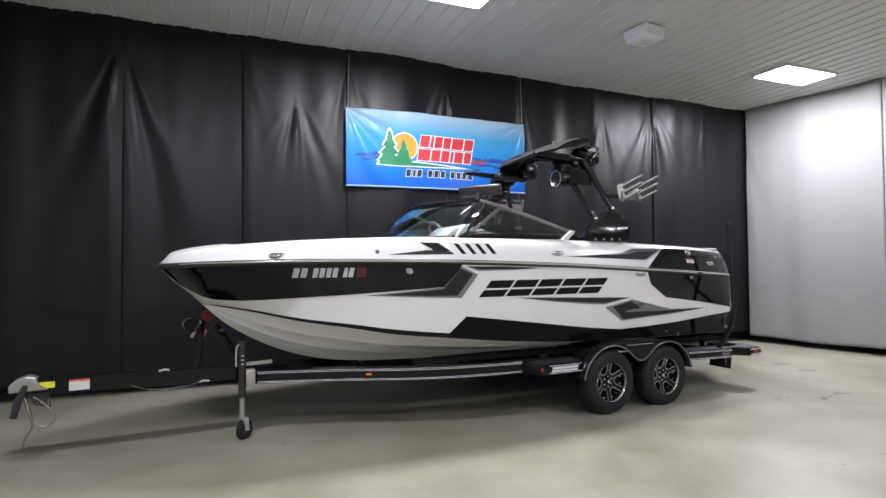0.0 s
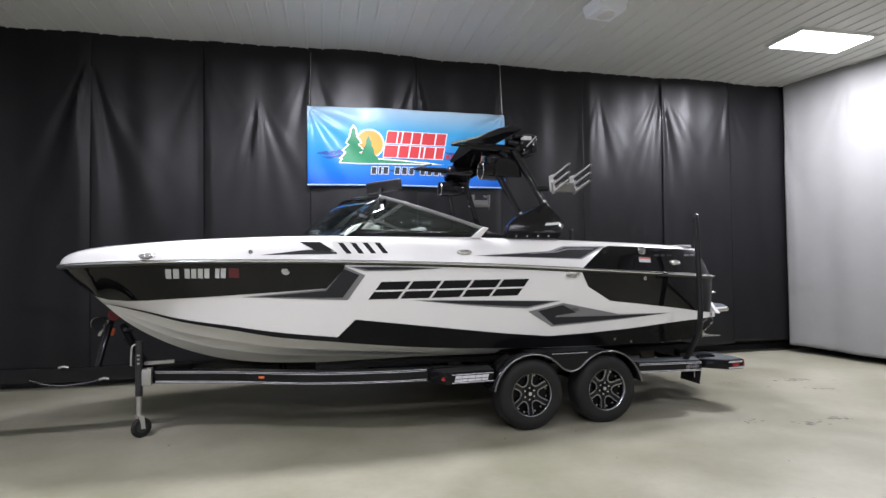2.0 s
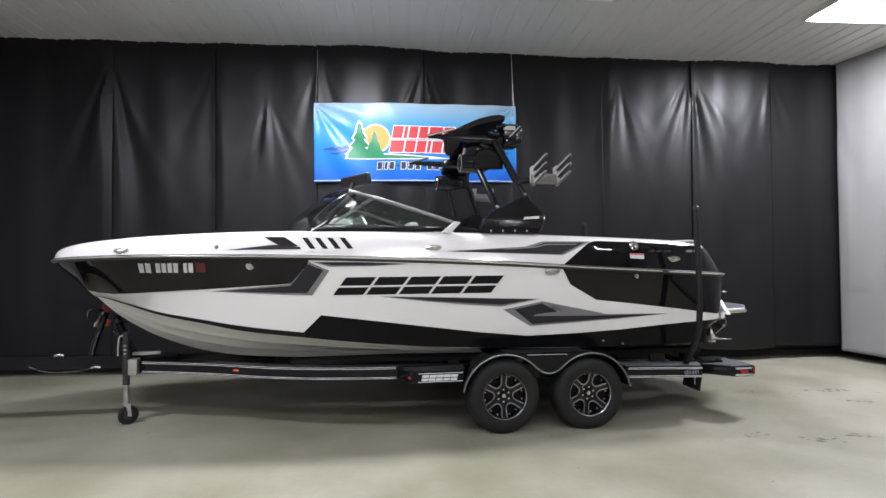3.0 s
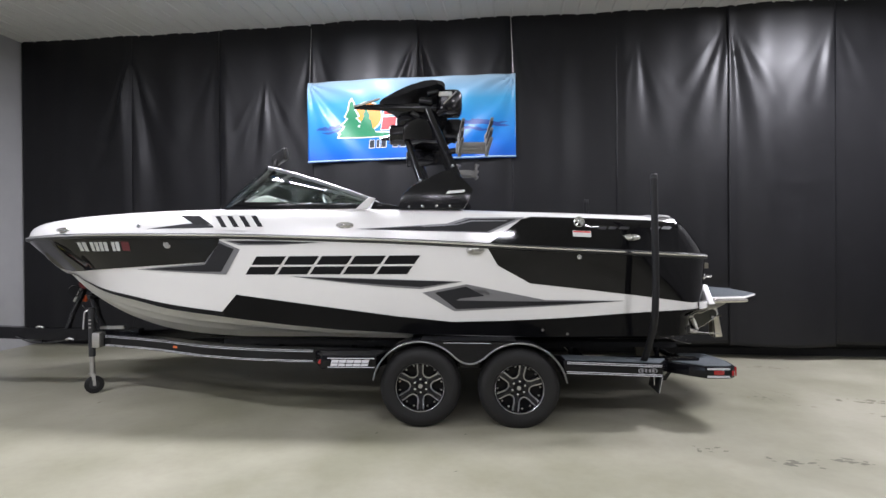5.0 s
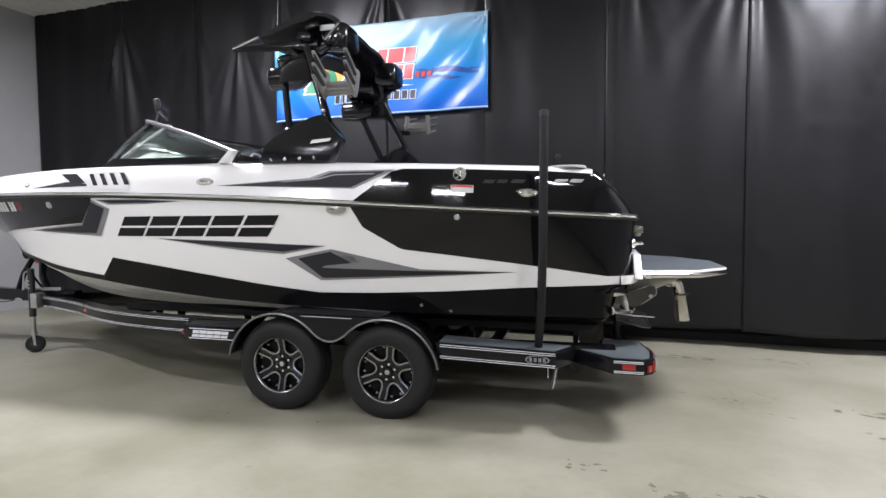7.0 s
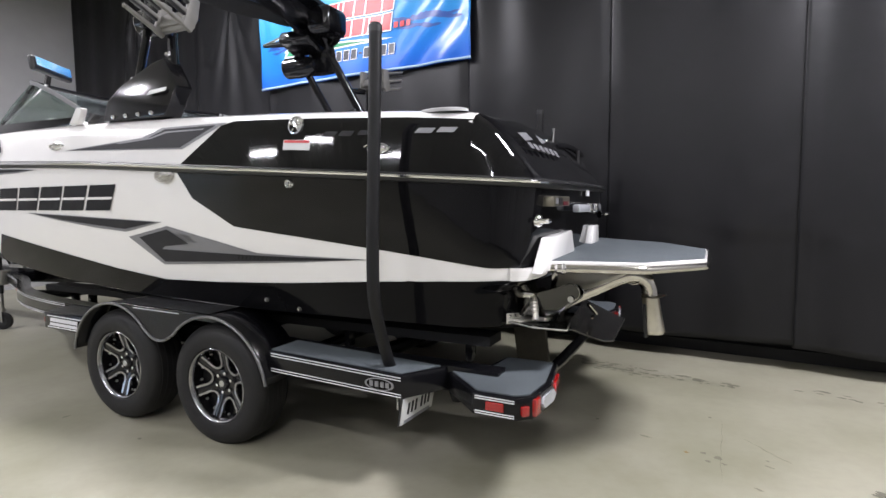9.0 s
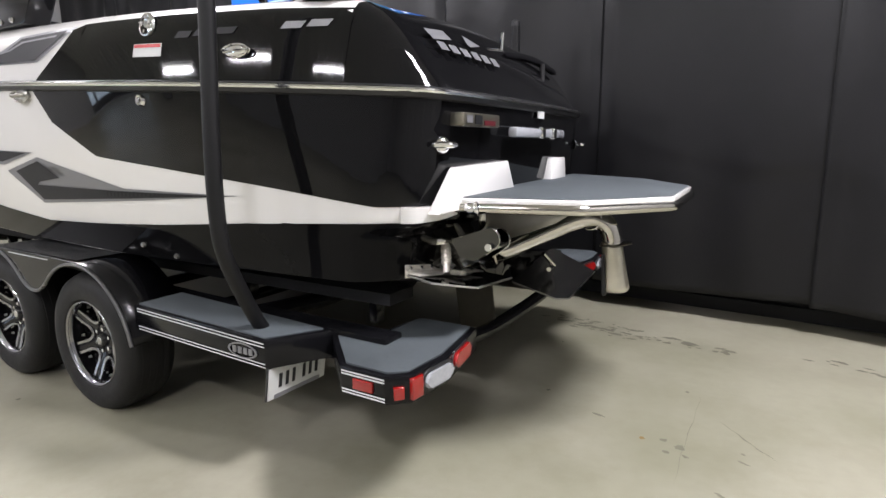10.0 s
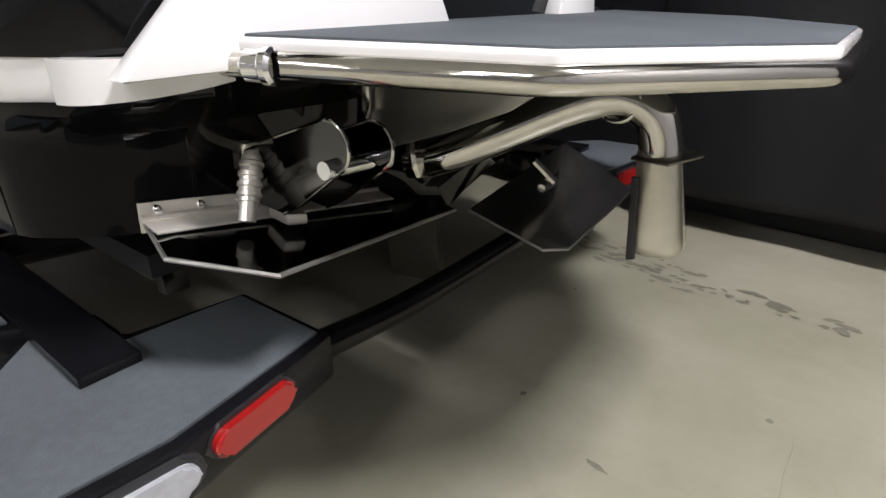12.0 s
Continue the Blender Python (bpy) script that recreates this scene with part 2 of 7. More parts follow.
def box(bm, lo, hi, bevel=0.0, m=None, seg=2):
    r = bmesh.ops.create_cube(bm, size=1)
    c = [(a + b) / 2 for a, b in zip(lo, hi)]
    s = [abs(b - a) for a, b in zip(lo, hi)]
    bmesh.ops.transform(bm, matrix=Matrix.Translation(c) @ Matrix.Diagonal((*s, 1)), verts=r["verts"])
    vs = r["verts"]
    if bevel:
        es = list({e for v in vs for e in v.link_edges})
        q = bmesh.ops.bevel(bm, geom=es, offset=bevel, segments=seg, affect="EDGES", profile=0.5)
        vs = list({v for f in q["faces"] for v in f.verts} | {v for v in vs if v.is_valid})
    if m is not None:
        bmesh.ops.transform(bm, matrix=m, verts=vs)
    return vs


def prism(bm, pts, lift, bevel=0.0, seg=2):
    """A closed outline of 3D points, pushed out along the vector lift."""
    lift = Vector(lift)
    a = [bm.verts.new(Vector(p)) for p in pts]
    b = [bm.verts.new(Vector(p) + lift) for p in pts]
    bm.faces.new(a)
    bm.faces.new(b[::-1])
    for i in range(len(a)):
        j = (i + 1) % len(a)
        bm.faces.new((a[j], a[i], b[i], b[j]))
    if bevel:
        es = list({e for v in a + b for e in v.link_edges})
        bmesh.ops.bevel(bm, geom=es, offset=bevel, segments=seg, affect="EDGES", profile=0.5)
    return a + b


def tube(bm, pts, r, n=10, cap=True, flat=1.0):
    """A round bar along a line of points; r is one radius or one a point; flat squeezes it."""
    pts = [Vector(p) for p in pts]
    rs = r if isinstance(r, (list, tuple)) else [r] * len(pts)
    rings, up = [], None
    for i, p in enumerate(pts):
        d = (pts[min(i + 1, len(pts) - 1)] - pts[max(i - 1, 0)]).normalized()
        if up is None:
            up = Vector((0, 0, 1)) if abs(d.z) < 0.9 else Vector((1, 0, 0))
        s = d.cross(up).normalized()
        up = s.cross(d).normalized()
        rings.append([bm.verts.new(p + (s * math.cos(2 * math.pi * k / n) * flat + up * math.sin(2 * math.pi * k / n)) * rs[i]) for k in range(n)])
    for a, b in zip(rings, rings[1:]):
        for k in range(n):
            bm.faces.new((a[k], a[(k + 1) % n], b[(k + 1) % n], b[k]))
    if cap:
        bm.faces.new(rings[0][::-1])
        bm.faces.new(rings[-1])
    return rings


def smooth_line(pts, n=6):
    """Catmull-Rom through the points."""
    p = [Vector(q) for q in pts]
    p = [p[0] * 2 - p[1]] + p + [p[-1] * 2 - p[-2]]
    out = []
    for i in range(1, len(p) - 2):
        for k in range(n):
            t = k / n
            a, b, c, d = p[i - 1:i + 3]
            out.append(0.5 * (2 * b + (c - a) * t + (2 * a - 5 * b + 4 * c - d) * t * t + (3 * b - a - 3 * c + d) * t ** 3))
    return out + [p[-2]]


def lathe(bm, profile, centre, axis, n=32, start=0.0, sweep=2 * math.pi):
    """Turns (radius, offset along the axis) round an axis through centre."""
    axis = Vector(axis).normalized()
    a = Vector((0, 0, 1)) if abs(axis.z) < 0.9 else Vector((1, 0, 0))
    a = (a - axis * a.dot(axis)).normalized()
    b = axis.cross(a)
    rings = []
    for k in range(n):
        t = start + sweep * k / n
        w = a * math.cos(t) + b * math.sin(t)
        rings.append([bm.verts.new(Vector(centre) + w * r + axis * o) for r, o in profile])
    for k in range(n):
        p, q = rings[k], rings[(k + 1) % n]
        for i in range(len(profile) - 1):
            if profile[i][0] < 1e-6 and profile[i + 1][0] < 1e-6:
                continue
            bm.faces.new((p[i], p[i + 1], q[i + 1], q[i]))
    bmesh.ops.remove_doubles(bm, verts=bm.verts, dist=1e-5)


def grid(bm, rows):
    """Quads between rows of points."""
    vs = [[bm.verts.new(Vector(p)) for p in r] for r in rows]
    for a, b in zip(vs, vs[1:]):
        for i in range(len(a) - 1):
            bm.faces.new((a[i], a[i + 1], b[i + 1], b[i]))
    return vs


def curve(xs, ys):
    """A smooth monotone curve through the knots."""
    xs, ys = np.array(xs, float), np.array(ys, float)
    h, d = np.diff(xs), np.diff(ys) / np.diff(xs)
    m = np.zeros(len(xs))
    m[0], m[-1] = d[0], d[-1]
    for i in range(1, len(xs) - 1):
        if d[i - 1] * d[i] > 0:
            w1, w2 = 2 * h[i] + h[i - 1], h[i] + 2 * h[i - 1]
            m[i] = (w1 + w2) / (w1 / d[i - 1] + w2 / d[i])

    def f(x):
        x = min(max(x, xs[0]), xs[-1])
        i = min(max(int(np.searchsorted(xs, x)) - 1, 0), len(h) - 1)
        t = (x - xs[i]) / h[i]
        return float((2 * t ** 3 - 3 * t * t + 1) * ys[i] + (t ** 3 - 2 * t * t + t) * h[i] * m[i]
                     + (-2 * t ** 3 + 3 * t * t) * ys[i + 1] + (t ** 3 - t * t) * h[i] * m[i + 1])
    return f


# ---- the room ----
def build_room():
    bm = bmesh.new()
    box(bm, (-10, -17, -0.12), (11, 4.2, 0.0))
    fl = structure(part("floor", bm, M_FLOOR, smooth=False), "sealed grey-beige concrete floor with scuffs and stains", "floor")
    # ribbed steel ceiling
    rows = []
    us = []
    u = -7.4
    while u < 9.4:
        us += [(u, 0.0), (u + 0.19, 0.0), (u + 0.198, -0.014), (u + 0.222, -0.014)]
        u += 0.23
    bm = bmesh.new()
    for v in (-0.6, 3.0, 6.0, 9.0, 12.7, 16.2):
        rows.append([room(a, v, CEIL + d + 0.02 - 0.007 * a - 0.009 * min(a, 0.0) + 0.055 * math.exp(-((a + 1.2) / 2.0) ** 2)) for a, d in us])
    grid(bm, rows)
    top = bmesh.ops.extrude_face_region(bm, geom=bm.faces[:])
    bmesh.ops.translate(bm, verts=[e for e in top["geom"] if isinstance(e, bmesh.types.BMVert)], vec=(0, 0, 0.1))
    structure(part("ceiling", bm, M_CEIL, smooth=False), "white ribbed steel ceiling panels", "ceiling")

    def wall(name, a, b, mat, label, thick=0.15, top=CEIL + 0.16):
        a, b = room(*a, 0), room(*b, 0)
        d = (b - a).normalized()
        nrm = Vector((-d.y, d.x, 0)) * thick
        bm = bmesh.new()
        prism(bm, [a, b, b + Vector((0, 0, top)), a + Vector((0, 0, top))], nrm)
        structure(part(name, bm, mat, smooth=False), label, "wall")

    wall("wall_north", (-7.3, -0.39), (8.9, -0.39), M_DARKWALL, "dark wall behind the black curtains")
    # west wall, pierced by a glazed doorway
    d0, d1, dh = 9.2, 13.4, 2.1
    bm = bmesh.new()
    back = room(-6.93, 0, 0) - room(-6.78, 0, 0)
    for v0, v1, z0, z1 in ((-0.36, d0, 0, CEIL + 0.16), (d1, 16.0, 0, CEIL + 0.16), (d0, d1, dh, CEIL + 0.16)):
        prism(bm, [room(-6.78, v0, z0), room(-6.78, v1, z0), room(-6.78, v1, z1), room(-6.78, v0, z1)], back)
    structure(part("wall_west", bm, M_WALL, smooth=False), "plain grey painted wall with a glazed doorway", "wall")
    door = structure(new("door_1"), "glazed double door with sidelights, pale daylight behind it", "door")
    door.matrix_basis = Matrix.Translation(room(-6.85, (d0 + d1) / 2, 0))
    step = room(-6.88, 0, 0) - room(-6.82, 0, 0)
    for v0, v1 in ((d0, d0 + 0.55), (d0 + 0.55, d0 + 2.1), (d0 + 2.1, d0 + 3.05), (d0 + 3.05, d1)):
        for a0, a1, z0, z1 in ((v0, v0 + 0.07, 0.01, dh), (v1 - 0.07, v1, 0.01, dh), (v0 + 0.07, v1 - 0.07, 0.01, 0.20), (v0 + 0.07, v1 - 0.07, dh - 0.09, dh)):
            bm = bmesh.new()
            prism(bm, [room(-6.82, a0, z0), room(-6.82, a1, z0), room(-6.82, a1, z1), room(-6.82, a0, z1)], step, 0.004)
            part("door_frame", bm, M_PLASTIC, door, "dark metal door frame")
        bm = bmesh.new()
        prism(bm, [room(-6.845, v0 + 0.07, 0.2), room(-6.845, v1 - 0.07, 0.2), room(-6.845, v1 - 0.07, dh - 0.09), room(-6.845, v0 + 0.07, dh - 0.09)], step * 0.12)
        pane = part("pane", bm, M_GLASS, door, smooth=False)
        pane.visible_shadow = False
    bm = bmesh.new()
    prism(bm, [room(-7.5, d0 - 0.6, 0), room(-7.5, d1 + 0.6, 0), room(-7.5, d1 + 0.6, 2.6), room(-7.5, d0 - 0.6, 2.6)], room(-7.52, 0, 0) - room(-7.5, 0, 0))
    structure(part("backdrop", bm, M_DAYLIGHT, smooth=False), "pale bluish daylight beyond the glazed doorway", "backdrop")
    wall("wall_south", (8.9, 16.0), (-6.9, 16.0), M_WALL, "plain grey painted wall")
    wall("wall_east", (8.8, -0.36), (8.8, 16.0), M_WALL, "plain grey painted wall")
    bm = bmesh.new()
    a, b = room(-6.62, -0.37, 0), room(8.7, -0.37, 0)
    prism(bm, [a, b, b + Vector((0, 0, 0.1)), a + Vector((0, 0, 0.1))], room(0, -0.335, 0) - room(0, -0.37, 0))
    structure(part("baseboard", bm, M_DARKWALL, smooth=False), "black baseboard at the foot of the wall", "baseboard")
    return fl


# hook place along the curtain, its height, strength and reach of the folds
HANGS = ((-4.80, 4.62, 0.75, 2.0), (-3.32, 4.7, 0.22, 1.2), (-2.60, 4.15, 0.5, 1.6), (-1.85, 4.7, 0.35, 1.2), (-0.26, 4.66, 0.8, 1.5), (1.10, 4.7, 0.25, 1.2), (2.80, 4.45, 0.24, 1.3), (4.0, 4.66, 0.68, 1.8), (5.29, 4.66, 0.28, 1.2))


def fold(u, z, seed):
    """How far a hanging sheet stands off its plane: slow waves and folds that fan out below the hooks."""
    d = 0.026 * math.sin(u * 2.3 + seed) + 0.016 * math.sin(u * 5.1 + 1.7 * seed + 0.25 * z) + 0.006 * math.sin(u * 11.3 + seed * 3 + 0.4 * math.sin(z * 0.8))
    d += 0.010 * noise.noise(Vector((u * 2.2, z * 0.35, seed)))
    for hu, hz, power, reach in HANGS:
        dz = hz - z
        if dz > -0.05:
            r = math.hypot(u - hu, max(dz, 0))
            th = math.atan2(u - hu, max(dz, 0.02))
            if abs(th) < 0.75 and r < 3.6:
                q = min(1.0, r / 0.7)
                w = math.cos(th / 0.75 * math.pi / 2) ** 2 * q * q * (3 - 2 * q) * math.exp(-r / reach)
                d += 0.105 * power * w * (0.5 + 0.5 * math.cos(th * 11.0 + 1.3 * math.sin(5 * hu)) - 0.35 * math.cos(th * 23.0 + hu))
    return d


def build_curtain(u0, u1, step, mat, name, label, place, seed, hem=0.14, tall=CEIL + 0.12):
    bm = bmesh.new()
    nu, nz = max(int((u1 - u0) / 0.028), 8), 90
    rows = []
    for j in range(nz + 1):
        z = hem + (tall + 0.05 - hem) * j / nz
        row = []
        for i in range(nu + 1):
            u = u0 + (u1 - u0) * i / nu
            e = min(i, nu - i) / nu
            d = fold(u, z, seed) * min(1.0, 0.35 + e * 8)
            row.append(place(u, d + step, z + 0.012 * math.sin(u * 3.1 + seed) * (1 - j / nz)))
        rows.append(row)
    grid(bm, rows)
    ob = part(name, bm, mat)
    sol = ob.modifiers.new("thickness", "SOLIDIFY")
    sol.thickness = 0.004
    return tagged(ob, label, "curtain", "curtains along the walls")


def build_curtains():
    seams = (-6.72, -4.77, -3.32, -1.85, -0.27, 1.10, 2.53, 4.0, 5.29, 6.44)
    for i, (a, b) in enumerate(zip(seams, seams[1:])):
        build_curtain(a - 0.02, b + 0.02, 0.012 if i % 2 else -0.012, M_CURTAIN, "black_curtain",
                      "black vinyl curtain hanging from the ceiling, creased below its hooks", lambda u, d, z: room(u, d, z), 1.3 * i, hem=(0.20, 0.185, 0.21)[i % 3])

    def side(u, d, z):
        return room(6.44 + 0.165 * u - d, 0.04 + u, z)

    for i, (a, b) in enumerate(((0.0, 2.3), (2.28, 4.6), (4.58, 6.9), (6.88, 9.2), (9.18, 12.4), (12.38, 15.9))):
        build_curtain(a, b, 0.008 * (-1) ** i, M_GREYCURTAIN, "grey_curtain", "plain light grey cloth curtain with soft folds, hanging above the floor",
                      side, 0.7 + 2.1 * i, hem=0.12)


def build_lamps():
    for x, y, power in ((5.05, -0.40, 1.38), (-1.53, -0.35, 1.08), (-4.9, -2.75, 0.85), (-2.9, -6.5, 0.50), (-0.8, -6.3, 0.30), (1.2, -6.9, 0.26), (4.4, -5.5, 0.66),
                        (-4.8, -9.2, 0.20), (-1.6, -9.2, 0.08), (1.6, -9.2, 0.06), (4.8, -9.2, 0.08), (-4.8, -12.6, 0.08), (-1.6, -12.6, 0.08), (1.6, -12.6, 0.08), (4.8, -12.6, 0.08)):
        t = thing("ceiling_light", (x, y, CEIL), "bright white rectangular light fixture on the ceiling" if y > -2 else "narrow white tube light fixture on the ceiling", "ceiling light", "ceiling lights")
        up = 0.016 * max(-x, 0.0)
        # broad panels over the boat, narrow tubes further back
        hx, hy = (0.58, 0.29) if y > -2 else (0.50, 0.050)
        bm = bmesh.new()
        turn = Matrix.Translation((x, y, CEIL + up)) @ Euler((0, 0, RA)).to_matrix().to_4x4()
        box(bm, (-hx - 0.04, -hy - 0.04, -0.055), (hx + 0.04, hy + 0.04, -0.004), 0.01, turn)
        part("housing", bm, M_CEIL, t)
        bm = bmesh.new()
        box(bm, (-hx, -hy, -0.066), (hx, hy, -0.050), 0.005, turn)
        part("diffuser", bm, M_GLOW, t, "glowing white diffuser")
        L = bpy.data.lights.new("panel_light", "AREA")
        L.shape, L.size, L.size_y, L.energy = "RECTANGLE", 2 * hx, 2 * hy, LAMP_W * power
        L.color = (0.955, 0.935, 1.0)
        lo = new("panel_light", L)
        lo.matrix_basis = pose(x, y, CEIL - 0.08, 0, 0, math.degrees(RA))
    # boxed detector between the lamps
    t = thing("ceiling_detector", (1.42, -0.48, CEIL), "white square plastic ceiling unit with a round grille", "detector")
    bm = bmesh.new()
    x, y = 1.45, -0.50
    top = [(x + s * 0.20, y + q * 0.20, CEIL + 0.0) for s, q in ((-1, -1), (1, -1), (1, 1), (-1, 1))]
    low = [(x + s * 0.175, y + q * 0.175, CEIL - 0.15) for s, q in ((-1, -1), (1, -1), (1, 1), (-1, 1))]
    a, b = [bm.verts.new(p) for p in top], [bm.verts.new(p) for p in low]
    bm.faces.new(a)
    bm.faces.new(b[::-1])
    for i in range(4):
        bm.faces.new((a[i], a[(i + 1) % 4], b[(i + 1) % 4], b[i]))
    bmesh.ops.bevel(bm, geom=bm.edges[:], offset=0.012, segments=2, affect="EDGES")
    part("cover", bm, M_BANNERWHITE, t)
    bm = bmesh.new()
    lathe(bm, [(0.0, 0.03), (0.06, 0.028), (0.10, 0.018), (0.11, 0.0)], (x, y, CEIL - 0.15), (0, 0, -1), 24)
    part("grille", bm, M_CEIL, t)


# ---- the banner ----
def build_banner():
    # local axes: s along the banner from its left edge, h up from its foot
    W, Hh = 3.04, 1.185
    u0 = -1.90
    z0 = 2.80
    c = room(u0 + W / 2, 0.075, z0 + Hh / 2)

    def pt(s, h, off=0.0):
        k = 0.022 * math.sin(s * 2.1) + 0.012 * math.sin(s * 5 + h * 2)
        # diagonal drag lines of the stretched sheet
        k += 0.013 * math.sin((s + 0.9 * h) * 9.0 + 1.0) * math.exp(-((s - 0.5) / 0.6) ** 2) + 0.017 * math.sin((s - 1.1 * h) * 10.0) * math.exp(-((s - 2.55) / 0.55) ** 2)
        for hx, sg in ((0.0, 1), (W, -1)):
            r = math.hypot(s - hx, Hh - h)
            th = math.atan2(sg * (s - hx) + 1e-6, Hh - h + 1e-6)
            k += 0.022 * math.cos(th * 14) * math.exp(-r / 0.55) * min(1, r / 0.1)
        return room(u0 + s, 0.075 + k + off, z0 + h + 0.012 * math.sin(math.pi * s / W))

    t = thing("banner", c, "blue printed banner with green pines, orange sun and red blocks", "banner")
    bm = bmesh.new()
    grid(bm, [[pt(W * i / 120, Hh * j / 48) for i in range(121)] for j in range(49)])
    sheet = part("sheet", bm, M_BANNER)
    sheet.data.transform(Matrix.Translation(-c))
    sheet.matrix_basis = Matrix.Translation(c)
    sheet.parent, sheet.matrix_parent_inverse = t, t.matrix_basis.inverted()
    sol = sheet.modifiers.new("thickness", "SOLIDIFY")
    sol.thickness = 0.003

    def patch(name, poly, mat, off, label=""):
        """A printed shape that follows the sheet."""
        bm = bmesh.new()
        vs = [bm.verts.new((s, 0, h)) for s, h in poly]
        f = bm.faces.new(vs)
        bmesh.ops.triangulate(bm, faces=[f])
        for k in range(1, 60):
            x = W * k / 60
            bmesh.ops.bisect_plane(bm, geom=bm.verts[:] + bm.edges[:] + bm.faces[:], plane_co=(x, 0, 0), plane_no=(1, 0, 0))
        for k in range(1, 16):
            bmesh.ops.bisect_plane(bm, geom=bm.verts[:] + bm.edges[:] + bm.faces[:], plane_co=(0, 0, Hh * k / 16), plane_no=(0, 0, 1))
        for v in bm.verts:
            v.co = pt(v.co.x, v.co.z, off)
        part(name, bm, mat, t, label)

    # dark blue hills behind
    def streak(x0, x1, h0, h1, thick, seed):
        """A ragged brush streak, thickest in its middle."""
        rnd = random.Random(seed)
        top, low = [], []
        for k in range(25):
            f = k / 24
            w = thick * (math.sin(math.pi * f) ** 0.6) * rnd.uniform(0.35, 1.0) + 0.003
            m = h0 + (h1 - h0) * f + 0.012 * math.sin(f * 9 + seed)
            top.append((x0 + (x1 - x0) * f, m + w * 0.6))
            low.append((x0 + (x1 - x0) * f, m - w * 0.4))
        patch("hill_print", top + low[::-1], M_BANNERNAVY, 0.004 + 0.0004 * (seed % 5))

    streak(0.13, 0.66, 0.47, 0.53, 0.085, 1)
    streak(0.22, 0.60, 0.42, 0.45, 0.045, 2)
    streak(2.06, 2.95, 0.55, 0.46, 0.085, 3)
    streak(2.12, 2.70, 0.45, 0.40, 0.06, 4)
    streak(2.45, 2.93, 0.52, 0.50, 0.035, 5)
    # sun with its pale rim
    cx, cz, r = 0.91, 0.645, 0.20
    patch("sun_rim", [(cx + (r + 0.02) * math.cos(a), cz + (r + 0.02) * math.sin(a)) for a in [2 * math.pi * k / 40 for k in range(40)]], M_BANNERWHITE, 0.006)
    msun = plain("sun_print", (0.80, 0.28, 0.02), 0.45, grain=0.1, scale=2)
    patch("sun_print", [(cx + r * math.cos(a), cz + r * math.sin(a)) for a in [2 * math.pi * k / 40 for k in range(40)]], msun, 0.008)

    def pine(x, foot, tall, wide, grow):
        left, right = [], []
        n = 9
        for k in range(n):
            f = k / n
            w = (wide * (1 - f) + 0.012) * (1.0 + 0.16 * math.sin(k * 2.7 + x * 9))
            left += [(x - w - grow, foot + tall * f), (x - w * 0.62 - grow, foot + tall * (f + 0.07))]
            right += [(x + w + grow, foot + tall * f), (x + w * 0.62 + grow, foot + tall * (f + 0.07))]
        return left + [(x, foot + tall + grow * 2)] + right[::-1]

    patch("pine_rim", pine(0.67, 0.35, 0.54, 0.19, 0.02), M_BANNERWHITE, 0.010)
    patch("pine_print", pine(0.67, 0.36, 0.52, 0.175, 0.0), M_BANNERGREEN, 0.012)
    patch("pine_print", pine(0.89, 0.36, 0.40, 0.13, 0.0), M_BANNERGREEN, 0.0125)
    sweep_w = [(0.45, 0.34), (0.82, 0.335), (1.27, 0.335), (1.75, 0.345), (2.06, 0.36), (1.78, 0.385), (1.42, 0.405), (0.97, 0.43), (0.48, 0.40)]
    patch("shore_rim", sweep_w, M_BANNERWHITE, 0.0105)
    patch("shore_print", [(0.48, 0.355), (0.82, 0.35), (1.27, 0.35), (1.80, 0.362), (1.42, 0.388), (0.97, 0.41), (0.50, 0.39)], M_BANNERGREEN, 0.0135)
    # the trade name: slanted red blocks, no letters
    def slab(s0, s1, h0, h1, mat, off, slant=0.18):
        k = slant * (h1 - h0)
        patch("lettering_block", [(s0, h0), (s1, h0), (s1 + k, h1), (s0 + k, h1)], mat, off)

    x = 1.15
    for w in (0.15, 0.05, 0.13, 0.13, 0.20, 0.15):
        slab(x - 0.012, x + w + 0.012, 0.645, 0.845, M_BANNERWHITE, 0.014)
        slab(x, x + w, 0.656, 0.834, M_BANNERRED, 0.016)
        x += w + 0.022
    x = 1.11
    for w in (0.20, 0.15, 0.14, 0.05, 0.15, 0.12):
        slab(x - 0.012, x + w + 0.012, 0.432, 0.632, M_BANNERWHITE, 0.014)
        slab(x, x + w, 0.443, 0.621, M_BANNERRED, 0.016)
        x += w + 0.022
    for k in range(3):
        slab(2.075 + 0.080 * k, 2.13 + 0.080 * k, 0.455, 0.515, M_BANNERRED, 0.016)
    # a line of figures, kept as plain bars
    x = 0.93
    for w in (0.09, 0.05, 0.09, -0.05, 0.09, 0.09, 0.09, -0.05, 0.09, 0.09, 0.09, 0.09):
        if w > 0:
            slab(x - 0.008, x + w * 0.78 + 0.008, 0.182, 0.302, M_BANNERWHITE, 0.014, 0.1)
            slab(x, x + w * 0.78, 0.190, 0.294, M_BANNERINK, 0.016, 0.1)
        else:
            slab(x, x + 0.045, 0.232, 0.252, M_BANNERINK, 0.016, 0.1)
        x += abs(w) + 0.018
    # hem and the two cords
    bm = bmesh.new()
    tube(bm, [pt(W * i / 40, 0.02, 0.006) for i in range(41)], 0.012, 6)
    part("hem", bm, M_BANNER.copy(), t)
    for s in (0.03, W - 0.03):
        bm = bmesh.new()
        tube(bm, [pt(s, Hh - 0.01, 0.004), room(u0 + s + (0.03 if s < 1 else -0.03), 0.07, CEIL)], 0.004, 6)
        part("cord", bm, M_ALU, t)


